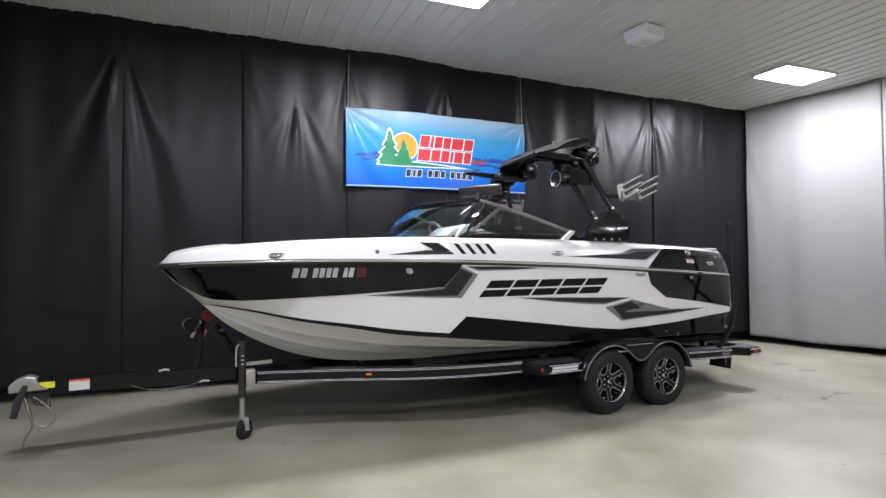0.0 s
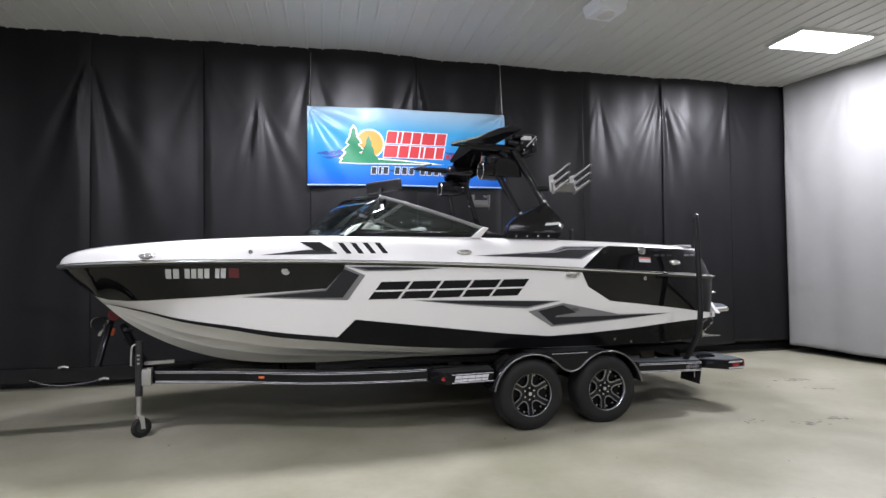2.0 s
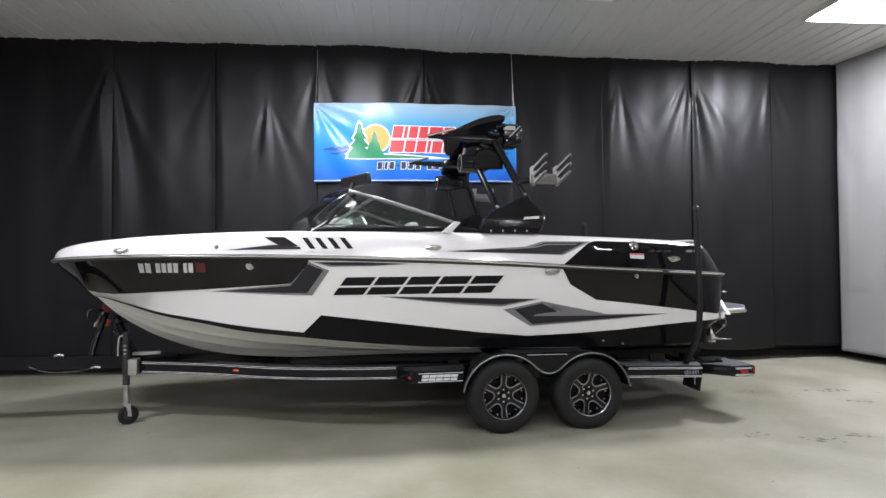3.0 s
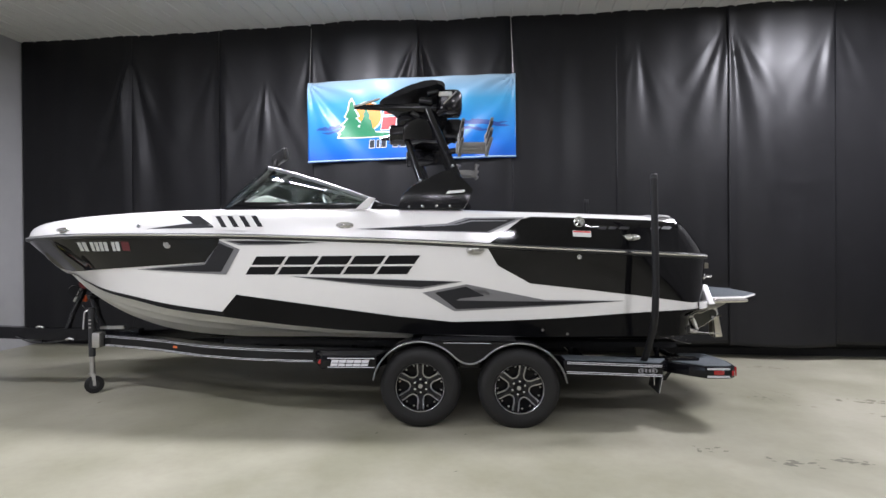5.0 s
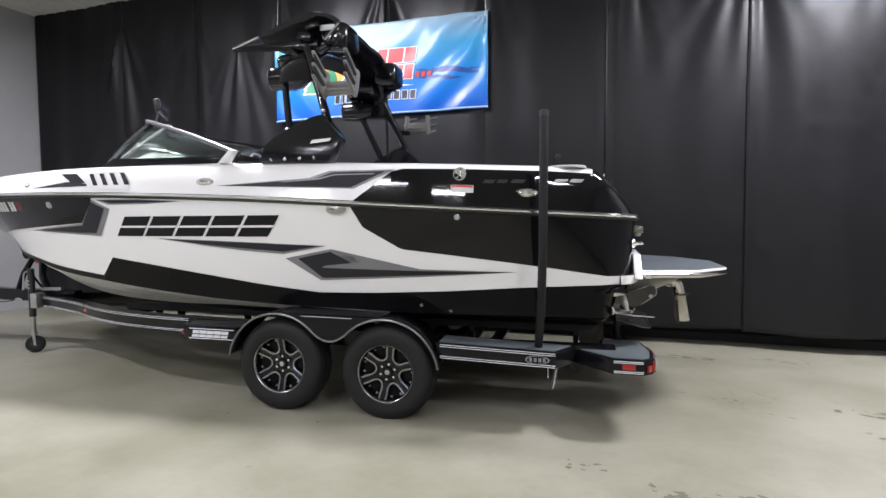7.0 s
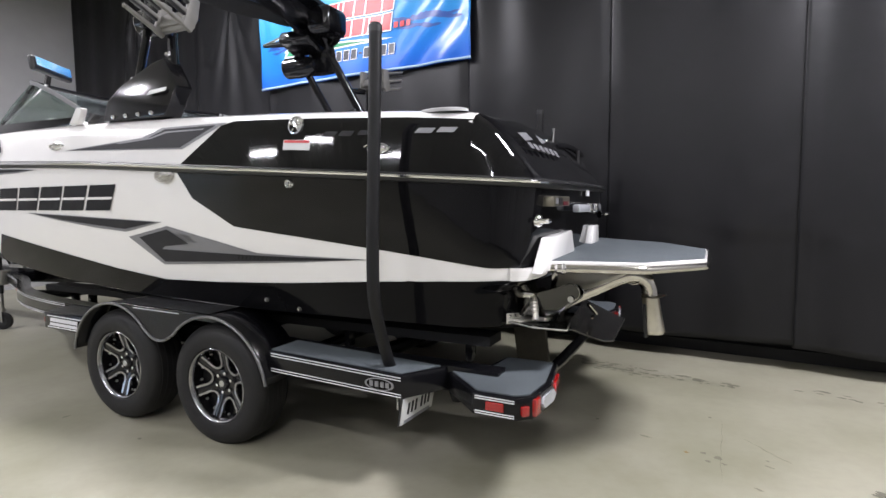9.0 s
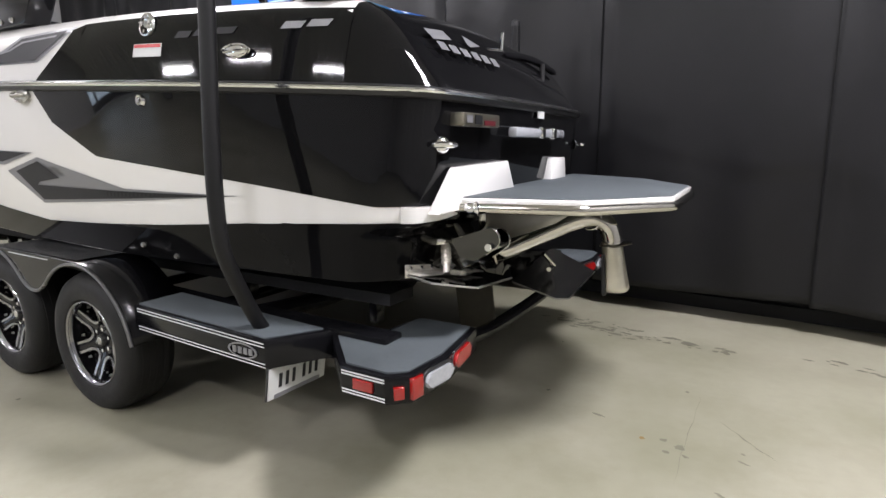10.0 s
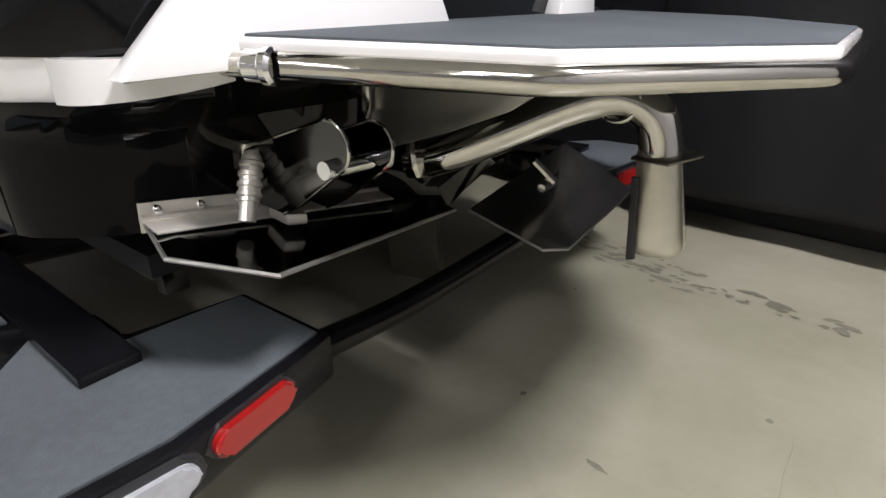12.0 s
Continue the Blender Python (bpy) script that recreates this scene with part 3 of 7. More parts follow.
FLOOR = build_room()
build_curtains()
build_lamps()
build_banner()


# ---- the boat ----
# bow towards -x, port side towards -y
hb = curve((-4.365, -4.345, -4.29, -4.15, -3.9, -3.6, -3.2, -2.8, -2.3, -1.6, -0.9, -0.2, 0.5, 1.0, 1.4, 1.8, 2.2, 2.42, 2.51, 2.575, 2.61, 2.62),
           (0.0, 0.11, 0.23, 0.42, 0.62, 0.79, 0.93, 1.02, 1.10, 1.165, 1.20, 1.235, 1.25, 1.245, 1.215, 1.15, 1.055, 0.985, 0.945, 0.89, 0.82, 0.75))
zr = curve((-4.365, -3.9, -3.2, -2.3, -1.6, -0.9, -0.2, 0.5, 1.0, 1.8, 2.62), (1.66, 1.68, 1.69, 1.683, 1.668, 1.643, 1.613, 1.572, 1.542, 1.497, 1.449))
zt = curve((-4.365, -4.33, -4.28, -4.18, -4.04, -3.85, -3.6, -3.2, -2.7, -2.2, -1.2, -0.2, 0.8, 1.6, 2.2, 2.29, 2.36, 2.44, 2.52, 2.58, 2.62),
           (1.678, 1.718, 1.757, 1.791, 1.820, 1.842, 1.862, 1.888, 1.908, 1.92, 1.925, 1.905, 1.868, 1.838, 1.812, 1.800, 1.755, 1.675, 1.58, 1.51, 1.465))
zk = curve((-4.365, -4.25, -4.086, -3.987, -3.886, -3.783, -3.52, -3.244, -2.955, -2.652, -2.334, -1.8, -1.0, 0.0, 2.62), (1.655, 1.53, 1.385, 1.285, 1.185, 1.097, 0.927, 0.797, 0.702, 0.643, 0.610, 0.582, 0.560, 0.55, 0.555))
yc = curve((-4.365, -4.0, -3.93, -3.6, -3.2, -2.8, -2.36, -1.8, -1.3, -0.7, 0.0, 1.0, 2.0, 2.42, 2.51, 2.575, 2.61, 2.62),
           (0.0, 0.01, 0.04, 0.33, 0.60, 0.78, 0.90, 0.98, 1.02, 1.05, 1.07, 1.06, 1.01, 0.99, 0.95, 0.895, 0.825, 0.755))
zc_raw = curve((-3.95, -3.6, -3.2, -2.8, -2.36, -1.8, -1.3, -0.7, 0.0, 1.0, 2.62), (1.285, 1.225, 1.135, 1.070, 0.990, 0.925, 0.868, 0.815, 0.78, 0.752, 0.747))


def zc(x):
    return max(zc_raw(x), zk(x) + 0.004)


def shear(x, z):
    """The stern leans aft towards its top and steps in below the white band."""
    k = min(max((x - 1.9) / 0.7, 0), 1)
    u = min(max((0.985 - z) / 0.07, 0), 1)
    return x + k * k * (3 - 2 * k) * ((z - 1.45) * 0.10 - 0.095 * u * u * (3 - 2 * u))


def side_y(x, z):
    lo, hi = zc(x), zr(x)
    t = min(max((z - lo) / max(hi - lo, 1e-4), 0), 1)
    bow = min(max((-1.2 - x) / 2.2, 0), 1)
    p = 1.0 + 0.22 * bow - 0.60 * min(max((-3.35 - x) / 0.65, 0), 1)
    return yc(x) + (hb(x) - yc(x)) * t ** p + 0.012 * math.sin(math.pi * t) * (1 - bow)


def deck_y(x, z):
    lo, hi = zr(x), zt(x)
    t = (z - lo) / max(hi - lo, 1e-3)
    k = min(1.0, hb(x) / 0.5)
    return hb(x) - k * (0.008 + 0.075 * t + 0.05 * max(t - 0.8, 0) / 0.2)


def stations(a, b):
    xs = []
    x = a
    while x < b - 1e-6:
        xs.append(x)
        d = 0.014 if x < -4.26 or x > 2.48 else 0.025 if x < -3.5 else 0.05 if x < -3.2 or x > 2.1 else 0.11
        x += d
    return xs + [b]


XS = stations(-4.365, 2.62)


def surf(x, y, z):
    return (shear(x, z), y, z)


def decal(name, poly, mat, parent, fn, off, side=-1, label="", dx=0.07, dz=0.06):
    """A vinyl shape given by x and z, laid on the hull or the deck side."""
    bm = bmesh.new()
    f = bm.faces.new([bm.verts.new((x, 0, z)) for x, z in poly])
    bmesh.ops.triangulate(bm, faces=[f])
    xs, zs = [p[0] for p in poly], [p[1] for p in poly]
    for lo, hi, st, no in ((min(xs), max(xs), dx, (1, 0, 0)), (min(zs), max(zs), dz, (0, 0, 1))):
        n = int((hi - lo) / st)
        for k in range(1, n + 1):
            q = lo + (hi - lo) * k / (n + 1)
            bmesh.ops.bisect_plane(bm, geom=bm.verts[:] + bm.edges[:] + bm.faces[:], plane_co=(q, 0, q), plane_no=no)
    for q in XS:
        if (q < -4.1 or q > 2.3) and min(xs) < q < max(xs):
            bmesh.ops.bisect_plane(bm, geom=bm.verts[:] + bm.edges[:] + bm.faces[:], plane_co=(q, 0, 0), plane_no=(1, 0, 0))
    for v in bm.verts:
        x, z = v.co.x, v.co.z
        e = 1e-3
        slope = (fn(x + e, z) - fn(x - e, z)) / (2 * e) if 2.3 < x < 2.6 or x < -4.0 else 0.0
        k = off / math.sqrt(1 + slope * slope)
        v.co = (shear(x, z) - min(max(slope, -8), 8) * k, side * (fn(x, z) + k), z)
    return part(name, bm, mat, parent, label)


def rail_poly(a, b, n=14, d=0.0, f=None):
    f = f or zr
    return [(a + (b - a) * k / n, f(a + (b - a) * k / n) + d) for k in range(n + 1)]


def brand_blocks(x0, x1, z0, z1, place, name, mat, slot, parent, slant):
    """Five slanted blocks with a slot each, in place of a maker's name."""
    n = 5
    w = (x1 - x0 - slant) / n
    for k in range(n):
        a, b = x0 + k * w, x0 + (k + 0.91) * w
        h = z1 - z0
        s = slant

        def q(x, t):
            return (x + s * t, z0 + h * t)
        place(name, [q(a, 0), q(b, 0), q(b, 1), q(a, 1)], mat, parent, 0.0)
        place(name, [q(a, 0.43), q(b, 0.43), q(b, 0.53), q(a, 0.53)], slot, parent, 0.003)


def build_boat():
    t = thing("wakeboard_boat", (0, 0, 0.55), "white and black wakeboard boat with a black tower, on a trailer", "boat")
    NB = 7
    # bottom, with two spray strakes
    for sgn in (1,):
        bm = bmesh.new()
        rows = []
        for x in XS:
            a, b, c = yc(x), zk(x), zc(x)
            line = []
            for f, lift in ((0, 0), (0.30, 0.0), (0.34, -0.010), (0.37, 0.006), (0.62, 0.003), (0.66, -0.009), (0.69, 0.007), (0.93, 0.004), (1.0, 0.0)):
                k = min(1, a / 0.4)
                line.append((a * f, b + (c - b) * f ** 0.92 + lift * k))
            rows.append([surf(x, -y, z) for y, z in line[::-1]] + [surf(x, y, z) for y, z in line[1:]])
        grid(bm, rows)
        for f in bm.faces:
            f.material_index = 1 if f.calc_center_median().x > -0.1 + 0.9 * (0.75 - f.calc_center_median().z) else 0
        part("hull_bottom", bm, [M_BOTTOM, M_KEEL], t, "pale grey hull bottom with spray strakes")
    for sgn in (-1, 1):
        bm = bmesh.new()
        grid(bm, [[surf(x, sgn * side_y(x, zc(x) + (zr(x) - zc(x)) * k / 30), zc(x) + (zr(x) - zc(x)) * k / 30) for k in range(31)] for x in XS])
        for f in bm.faces:
            q = f.calc_center_median()
            f.material_index = 1 if q.x > 2.50 or (q.x > 2.0 and q.z < 0.972) else 0
        part("hull_side", bm, [M_WHITE, M_BLACK], t, "glossy white hull side")
    # deck sides and gunwale
    def inner(x):
        return max(hb(x) - 0.30, 0.0)

    bm = bmesh.new()
    XD = [x for x in XS if x <= 2.29] + [2.29]
    def deck_line(x):
        z0, z1 = zr(x), zt(x)
        k = min(1.0, hb(x) / 0.5)
        pts = [(deck_y(x, z0 + (z1 - z0) * f), z0 + (z1 - z0) * f) for f in (0, 0.15, 0.4, 0.65, 0.85, 0.95)]
        pts += [(max(hb(x) - 0.17 * k, 0.001), z1), (min(inner(x), hb(x)), z1 + 0.002)]
        return pts
    for sgn in (-1, 1):
        grid(bm, [[surf(x, sgn * y, z) for y, z in deck_line(x)] for x in XD])
    part("deck", bm, M_WHITE, t, "white deck and gunwale")
    # inner liner and closed decks fore and aft
    bm = bmesh.new()
    rows = []
    for x in XD:
        y = inner(x)
        z = zt(x)
        floor_z = 1.15 if -2.2 < x < 1.55 else 1.45 if -3.0 < x < 1.55 else z - 0.004
        rows.append([surf(x, -y, z), surf(x, -y * 0.98, floor_z), surf(x, 0, floor_z + 0.006), surf(x, y * 0.98, floor_z), surf(x, y, z)])
    grid(bm, rows)
    part("cockpit_liner", bm, M_VINYLSEAT, t)
    # black stern hood and transom
    bm = bmesh.new()
    XH = [2.29] + [x for x in XS if x > 2.30]
    rows = []
    for x in XH:
        l = deck_line(x)
        crown = 0.03 * min(1, (zt(x) - zr(x)) / 0.2)
        m = [(0.66 * l[-1][0], l[-1][1] + crown * 0.6), (0.33 * l[-1][0], l[-1][1] + crown), (0, l[-1][1] + crown)]
        half = l + m
        rows.append([surf(x, -y, z) for y, z in half] + [surf(x, y, z) for y, z in half[-2::-1]])
    grid(bm, rows)
    part("stern_hood", bm, M_BLACK, t, "glossy black engine hatch over the transom")
    bm = bmesh.new()
    x = 2.62
    half = [(0.0, zk(x)), (yc(x) * 0.5, (zk(x) + zc(x)) / 2), (yc(x), zc(x))]
    half += [(side_y(x, zc(x) + (zr(x) - zc(x)) * k / 8), zc(x) + (zr(x) - zc(x)) * k / 8) for k in range(1, 9)]
    rows = []
    for y, z in half:
        rows.append([Vector(surf(x, 0, z)) + Vector((0.03 * (1 - f * f), f * y, 0)) for f in (-1.012, -0.6, -0.2, 0.2, 0.6, 1.012)])
    grid(bm, rows)
    part("transom", bm, M_BLACK, t, "glossy black transom")
    # rub rail: dark rubber with a bright insert, round the whole boat
    line = [Vector(surf(x, -hb(x), zr(x))) for x in XS]
    ring = line + [Vector(surf(2.62, f, zr(2.62))) + Vector((0.03 * (1 - (f / 0.75) ** 2), 0, 0)) for f in (-0.5, 0, 0.5)] + [Vector((p.x, -p.y, p.z)) for p in line[::-1]]
    bm = bmesh.new()
    tube(bm, ring, 0.024, 8)
    rub = part("rub_rail", bm, M_PLASTIC, t, "dark rubber rub rail")
    bm = bmesh.new()
    tube(bm, [p + Vector((0.0, -0.019 if p.y < -0.02 else 0.019 if p.y > 0.02 else 0, 0.006)) + (Vector((0.018, 0, 0)) if p.x > 2.55 else Vector()) for p in ring], 0.010, 8)
    part("rail_insert", bm, M_CHROME, rub, "bright metal rail insert")
    # black band along the forward chine, widening towards the lower panel
    for sd in (-1, 1):
        xs = [-3.92 + 0.1 * k for k in range(22)]
        top = [(x, zc(x) + 0.012 + 0.036 * min(1.0, (x + 3.95) / 1.6)) for x in xs]
        decal("chine_band", [(x, zc(x) + 0.001) for x in xs] + top[::-1], M_INK, t, side_y, 0.004, sd, "black band along the chine")

    # ---- colour panels on both sides, the lettering and stripes on the port side
    def bow_low(x):
        return float(np.interp(x, (-4.12, -4.04, -3.94, -3.8, -3.56, -3.14, -1.95), (1.445, 1.39, 1.346, 1.331, 1.338, 1.368, 1.436)))

    for sd in (-1, 1):
        xs = [-4.35, -4.32, -4.28, -4.2, -4.1, -4.0, -3.9, -3.7, -3.5, -3.2, -2.9, -2.6, -2.3, -2.1, -1.95]
        low = [(x, max(zc(x) + 0.004, bow_low(x))) for x in xs]
        up = rail_poly(-1.78, -4.35, 24, -0.012)
        decal("bow_panel", low + [(-1.80, 1.60)] + up, M_BLACK, t, side_y, 0.005, sd, "black gelcoat panel on the bow", dx=0.03, dz=0.04)
        low = [(-1.84, zc(-1.84) + 0.047), (-1.82, zc(-1.82)), (-1.55, zc(-1.55)), (-1.2, zc(-1.2)), (-0.7, zc(-0.7)), (0.0, zc(0.0)), (1.0, zc(1.0)), (1.8, zc(1.8)), (2.3, zc(2.3)), (2.5, zc(2.5)), (2.62, zc(2.62))]
        up = [(2.62, 0.985), (2.5, 0.985), (2.2, 0.975), (1.8, 0.958), (1.28, 0.925), (0.75, 0.902), (0.29, 0.893), (-0.2, 0.945), (-0.73, 1.008), (-1.2, 1.078), (-1.68, 1.140)]
        decal("lower_panel", low + up, M_LOWER, t, side_y, 0.003, sd, "black gelcoat panel along the chine", dz=0.024)
        low = [(0.60, zr(0.6) - 0.014), (0.69, 1.395), (0.97, 1.236), (1.4, 1.185), (1.9, 1.12), (2.3, 1.065), (2.45, 1.045), (2.55, 1.045), (2.62, 1.045)]
        decal("stern_panel", low + rail_poly(2.62, 0.60, 14, -0.014), M_BLACK, t, side_y, 0.003, sd, "black gelcoat panel on the quarter")
        low = rail_poly(0.62, 2.30, 12, 0.02)
        decal("quarter_panel", low + [(2.30, zt(2.30) - 0.035), (2.25, 1.765), (2.0, 1.782), (1.5, 1.800), (0.98, 1.815), (0.90, 1.795)], M_BLACK, t, deck_y, 0.003, sd, "black gelcoat panel under the gunwale")

    def side_shape(name, poly, mat, off, fn=side_y, label=""):
        return decal(name, poly, mat, t, fn, off, -1, label)

    # forward arrow
    side_shape("stripe", [(-1.79, 1.635), (-1.60, 1.552), (-1.755, 1.325), (-1.98, 1.335), (-2.68, 1.372), (-1.955, 1.43)], M_SILVER, 0.0035)
    side_shape("stripe", [(-1.79, 1.612), (-1.655, 1.556), (-1.80, 1.350), (-2.0, 1.352), (-2.55, 1.374), (-1.95, 1.415)], M_GRAPH, 0.0065)
    # dart behind it
    side_shape("stripe", [(-1.745, 1.632), (-1.60, 1.588), (-1.2, 1.590), (-0.86, 1.606), (-1.3, 1.628)], M_SILVER, 0.0035)
    side_shape("stripe", [(-1.70, 1.628), (-1.57, 1.600), (-1.2, 1.600), (-0.90, 1.607), (-1.3, 1.622)], M_GRAPH, 0.0065)
    # long dart under the name
    side_shape("stripe", [(-1.15, 1.308), (-0.6, 1.292), (0.39, 1.256), (0.018, 1.190), (-0.3, 1.212), (-0.7, 1.252)], M_SILVER, 0.0035)
    side_shape("stripe", [(-1.05, 1.302), (-0.6, 1.286), (0.33, 1.254), (0.02, 1.208), (-0.3, 1.230), (-0.7, 1.262)], M_GRAPH, 0.0065)
    # aft arrow
    side_shape("stripe", [(0.03, 1.158), (0.42, 1.232), (0.62, 1.122), (0.40, 1.100), (1.1, 1.088), (1.80, 1.072), (1.2, 1.035), (0.31, 0.990)], M_SILVER, 0.0035)
    side_shape("stripe", [(0.14, 1.158), (0.415, 1.212), (0.575, 1.128), (0.36, 1.105), (0.33, 1.088), (1.0, 1.076), (1.74, 1.070), (1.2, 1.046), (0.33, 1.008)], M_GRAPH, 0.0065)
    brand_blocks(-1.57, 0.05, 1.325, 1.488, lambda n, p, m, q, o: decal(n, p, m, q, side_y, 0.004 + o), "lettering_block", M_INK, M_WHITE, t, 0.12)
    # deck side stripes
    side_shape("stripe", [(-2.19, 1.865), (-2.00, 1.862), (-1.875, 1.778), (-2.03, 1.775)], M_INK, 0.003, deck_y)
    side_shape("stripe", [(-2.52, 1.746), (-2.12, 1.790), (-2.05, 1.792), (-1.86, 1.770), (-1.85, 1.750)], M_GRAPH, 0.003, deck_y)
    side_shape("stripe", [(-0.55, 1.722), (0.25, 1.762), (0.42, 1.812), (0.93, 1.810), (0.62, 1.675), (0.2, 1.692)], M_SILVER, 0.003, deck_y)
    side_shape("stripe", [(-0.48, 1.720), (0.31, 1.756), (0.45, 1.801), (0.86, 1.799), (0.60, 1.685), (0.2, 1.699)], M_GRAPH, 0.006, deck_y)
    side_shape("stripe_gap", [(0.02, 1.741), (0.33, 1.757), (0.46, 1.787), (0.78, 1.786), (0.765, 1.778), (0.47, 1.778), (0.345, 1.749), (0.05, 1.735)], M_SILVER, 0.008, deck_y)
    # vent: white raised frame with four slanted slots
    vent = decal("vent_frame", [(-1.91, 1.872), (-1.45, 1.868), (-1.39, 1.715), (-1.83, 1.728)], M_WHITE, t, deck_y, 0.008)
    for k in range(4):
        x = -1.845 + 0.112 * k
        decal("vent_slot", [(x, 1.855), (x + 0.05, 1.853), (x + 0.125, 1.752), (x + 0.075, 1.752)], M_INK, vent, deck_y, 0.011)
    # registration as plain bars, with its red sticker
    x = -3.32
    for w in (0.066, 0.066, -0.032, 0.055, 0.055, 0.055, 0.055, -0.036, 0.046, 0.055):
        if w > 0:
            side_shape("registration_bar", [(x, 1.548), (x + w * 0.76, 1.545), (x + w * 0.76 + 0.006, 1.630), (x + 0.006, 1.633)], M_PLATE, 0.006)
        x += abs(w)
    side_shape("registration_sticker", [(x + 0.015, 1.55), (x + 0.10, 1.545), (x + 0.10, 1.632), (x + 0.015, 1.637)], M_STICKERRED, 0.006)
    side_shape("warning_label", [(1.34, 1.64), (1.50, 1.632), (1.50, 1.685), (1.34, 1.692)], M_PLATE, 0.006, deck_y, "small white and red warning label")
    side_shape("warning_band", [(1.345, 1.676), (1.495, 1.669), (1.495, 1.683), (1.345, 1.690)], M_BANNERRED, 0.008, deck_y)

    for x0, x1 in ((1.56, 1.63), (1.65, 1.72), (1.75, 1.84), (2.04, 2.12), (2.14, 2.22)):
        side_shape("model_mark", [(x0, 1.700), (x1, 1.697), (x1 + 0.02, 1.722), (x0 + 0.02, 1.725)], M_SILVER if x0 > 2 else M_GRAPH, 0.006, deck_y)

    def fitting(name, x, z, fn, build, mat, label):
        y = fn(x, z)
        bm = bmesh.new()
        build(bm, Vector((shear(x, z), -y, z)))
        return part(name, bm, mat, t, label)

    def disc(r, thick=0.012):
        def f(bm, c):
            lathe(bm, [(0, thick * 1.5), (r * 0.4, thick * 1.5), (r * 0.55, thick * 0.6), (r * 0.8, thick), (r, 0)], c, (0, -1, 0), 24)
        return f

    def cap(bm, c):
        lathe(bm, [(0, 0.008), (0.012, 0.009), (0.015, 0.003), (0.037, 0.003), (0.040, 0.011), (0.047, 0.009), (0.049, 0)], c, (0, -1, 0.15), 28)
        for k in range(5):
            a = 2 * math.pi * k / 5 + 0.3
            d = Vector((math.cos(a), 0.0, math.sin(a)))
            tube(bm, [c + d * 0.020 + Vector((0, -0.006, 0)), c + d * 0.034 + Vector((0, -0.006, 0))], 0.007, 8)

    def eye(lx, lz):
        def f(bm, c):
            lathe(bm, [(0, 0.012), (0.5, 0.011), (0.8, 0.008), (1.0, 0.0)], (0, 0, 0), (0, -1, 0), 28)
            bmesh.ops.transform(bm, matrix=Matrix.Translation(c) @ Matrix.Diagonal((lx, 1.6, lz, 1)), verts=bm.verts)
            # rim and two raised lobes
            rim = [c + Vector((lx * math.cos(a), -0.012, lz * math.sin(a))) for a in [2 * math.pi * k / 28 for k in range(29)]]
            tube(bm, rim, lz * 0.16, 6, cap=False)
            for q in (-1, 1):
                tube(bm, [c + Vector((q * lx * 0.14, -0.018, 0)), c + Vector((q * lx * 0.4, -0.034, 0)), c + Vector((q * lx * 0.74, -0.022, 0))], [lz * 0.18, lz * 0.42, lz * 0.14], 10)
        return f

    for x, z in ((-3.45, 1.748), (-0.645, 1.757), (1.86, 1.628)):
        fitting("cleat", x, z, deck_y, eye(0.075, 0.024), M_CHROME, "pop-up chrome cleat")
    fitting("nav_light", -2.60, 1.775, deck_y, disc(0.022), M_CHROME, "small chrome navigation light")
    fitting("fuel_cap", 1.40, 1.766, deck_y, cap, M_CHROME, "round chrome fuel cap")
    fitting("drain_fitting", 1.39, 1.463, side_y, disc(0.027), M_CHROME, "round chrome through-hull fitting")
    fitting("drain_fitting", -2.30, 1.605, side_y, disc(0.04, 0.008), M_ALU, "round grey badge")
    fitting("badge", 0.497, 1.527, side_y, eye(0.075, 0.032), M_ALU, "oval silver badge")
    for x, z in ((1.09, 0.815), (1.31, 0.775)):
        fitting("drain_fitting", x, z, side_y, disc(0.014), M_ALU, "small chrome drain")
    # raised cap on the bow deck and the low dome aft
    bm = bmesh.new()
    rows = []
    for x in [q for q in XS if -4.33 < q < -3.72]:
        w = hb(x) * 0.62
        lift = 0.028 * min(1, (x + 4.33) / 0.06) * (1 if x < -3.80 else max(0.0, (-3.72 - x) / 0.08))
        rows.append([surf(x, w * f, zt(x) + lift * (1 - abs(f) ** 4) - 0.004) for f in (-1, -0.8, -0.4, 0, 0.4, 0.8, 1)])
    grid(bm, rows)
    part("bow_cap", bm, M_WHITE, t)
    for s in (-1, 1):
        bm = bmesh.new()
        lathe(bm, [(0, 0.013), (0.07, 0.0125), (0.105, 0.010), (0.12, 0.005), (0.125, -0.01)], (0, 0, 0), (0, 0, 1), 28)
        bmesh.ops.transform(bm, matrix=Matrix.Translation((2.13, s * 0.90, zt(2.13))) @ Matrix.Diagonal((1.1, 0.6, 1, 1)), verts=bm.verts)
        part("deck_dome", bm, M_VINYLSEAT, t)
    # hatched tail of the long dart
    bm = bmesh.new()
    for k in range(26):
        x = 0.95 + 0.029 * k
        h = 0.030 * (1 - k / 30)
        zm = 1.062 + 0.006 * k / 26
        bm.faces.new([bm.verts.new((shear(q, z), -(side_y(q, z) + 0.0075), z)) for q, z in ((x, zm - h * 0.5), (x + 0.010, zm - h * 0.5), (x + 0.022, zm + h * 0.45), (x + 0.012, zm + h * 0.45))])
    part("stripe_hatch", bm, M_INK, t)

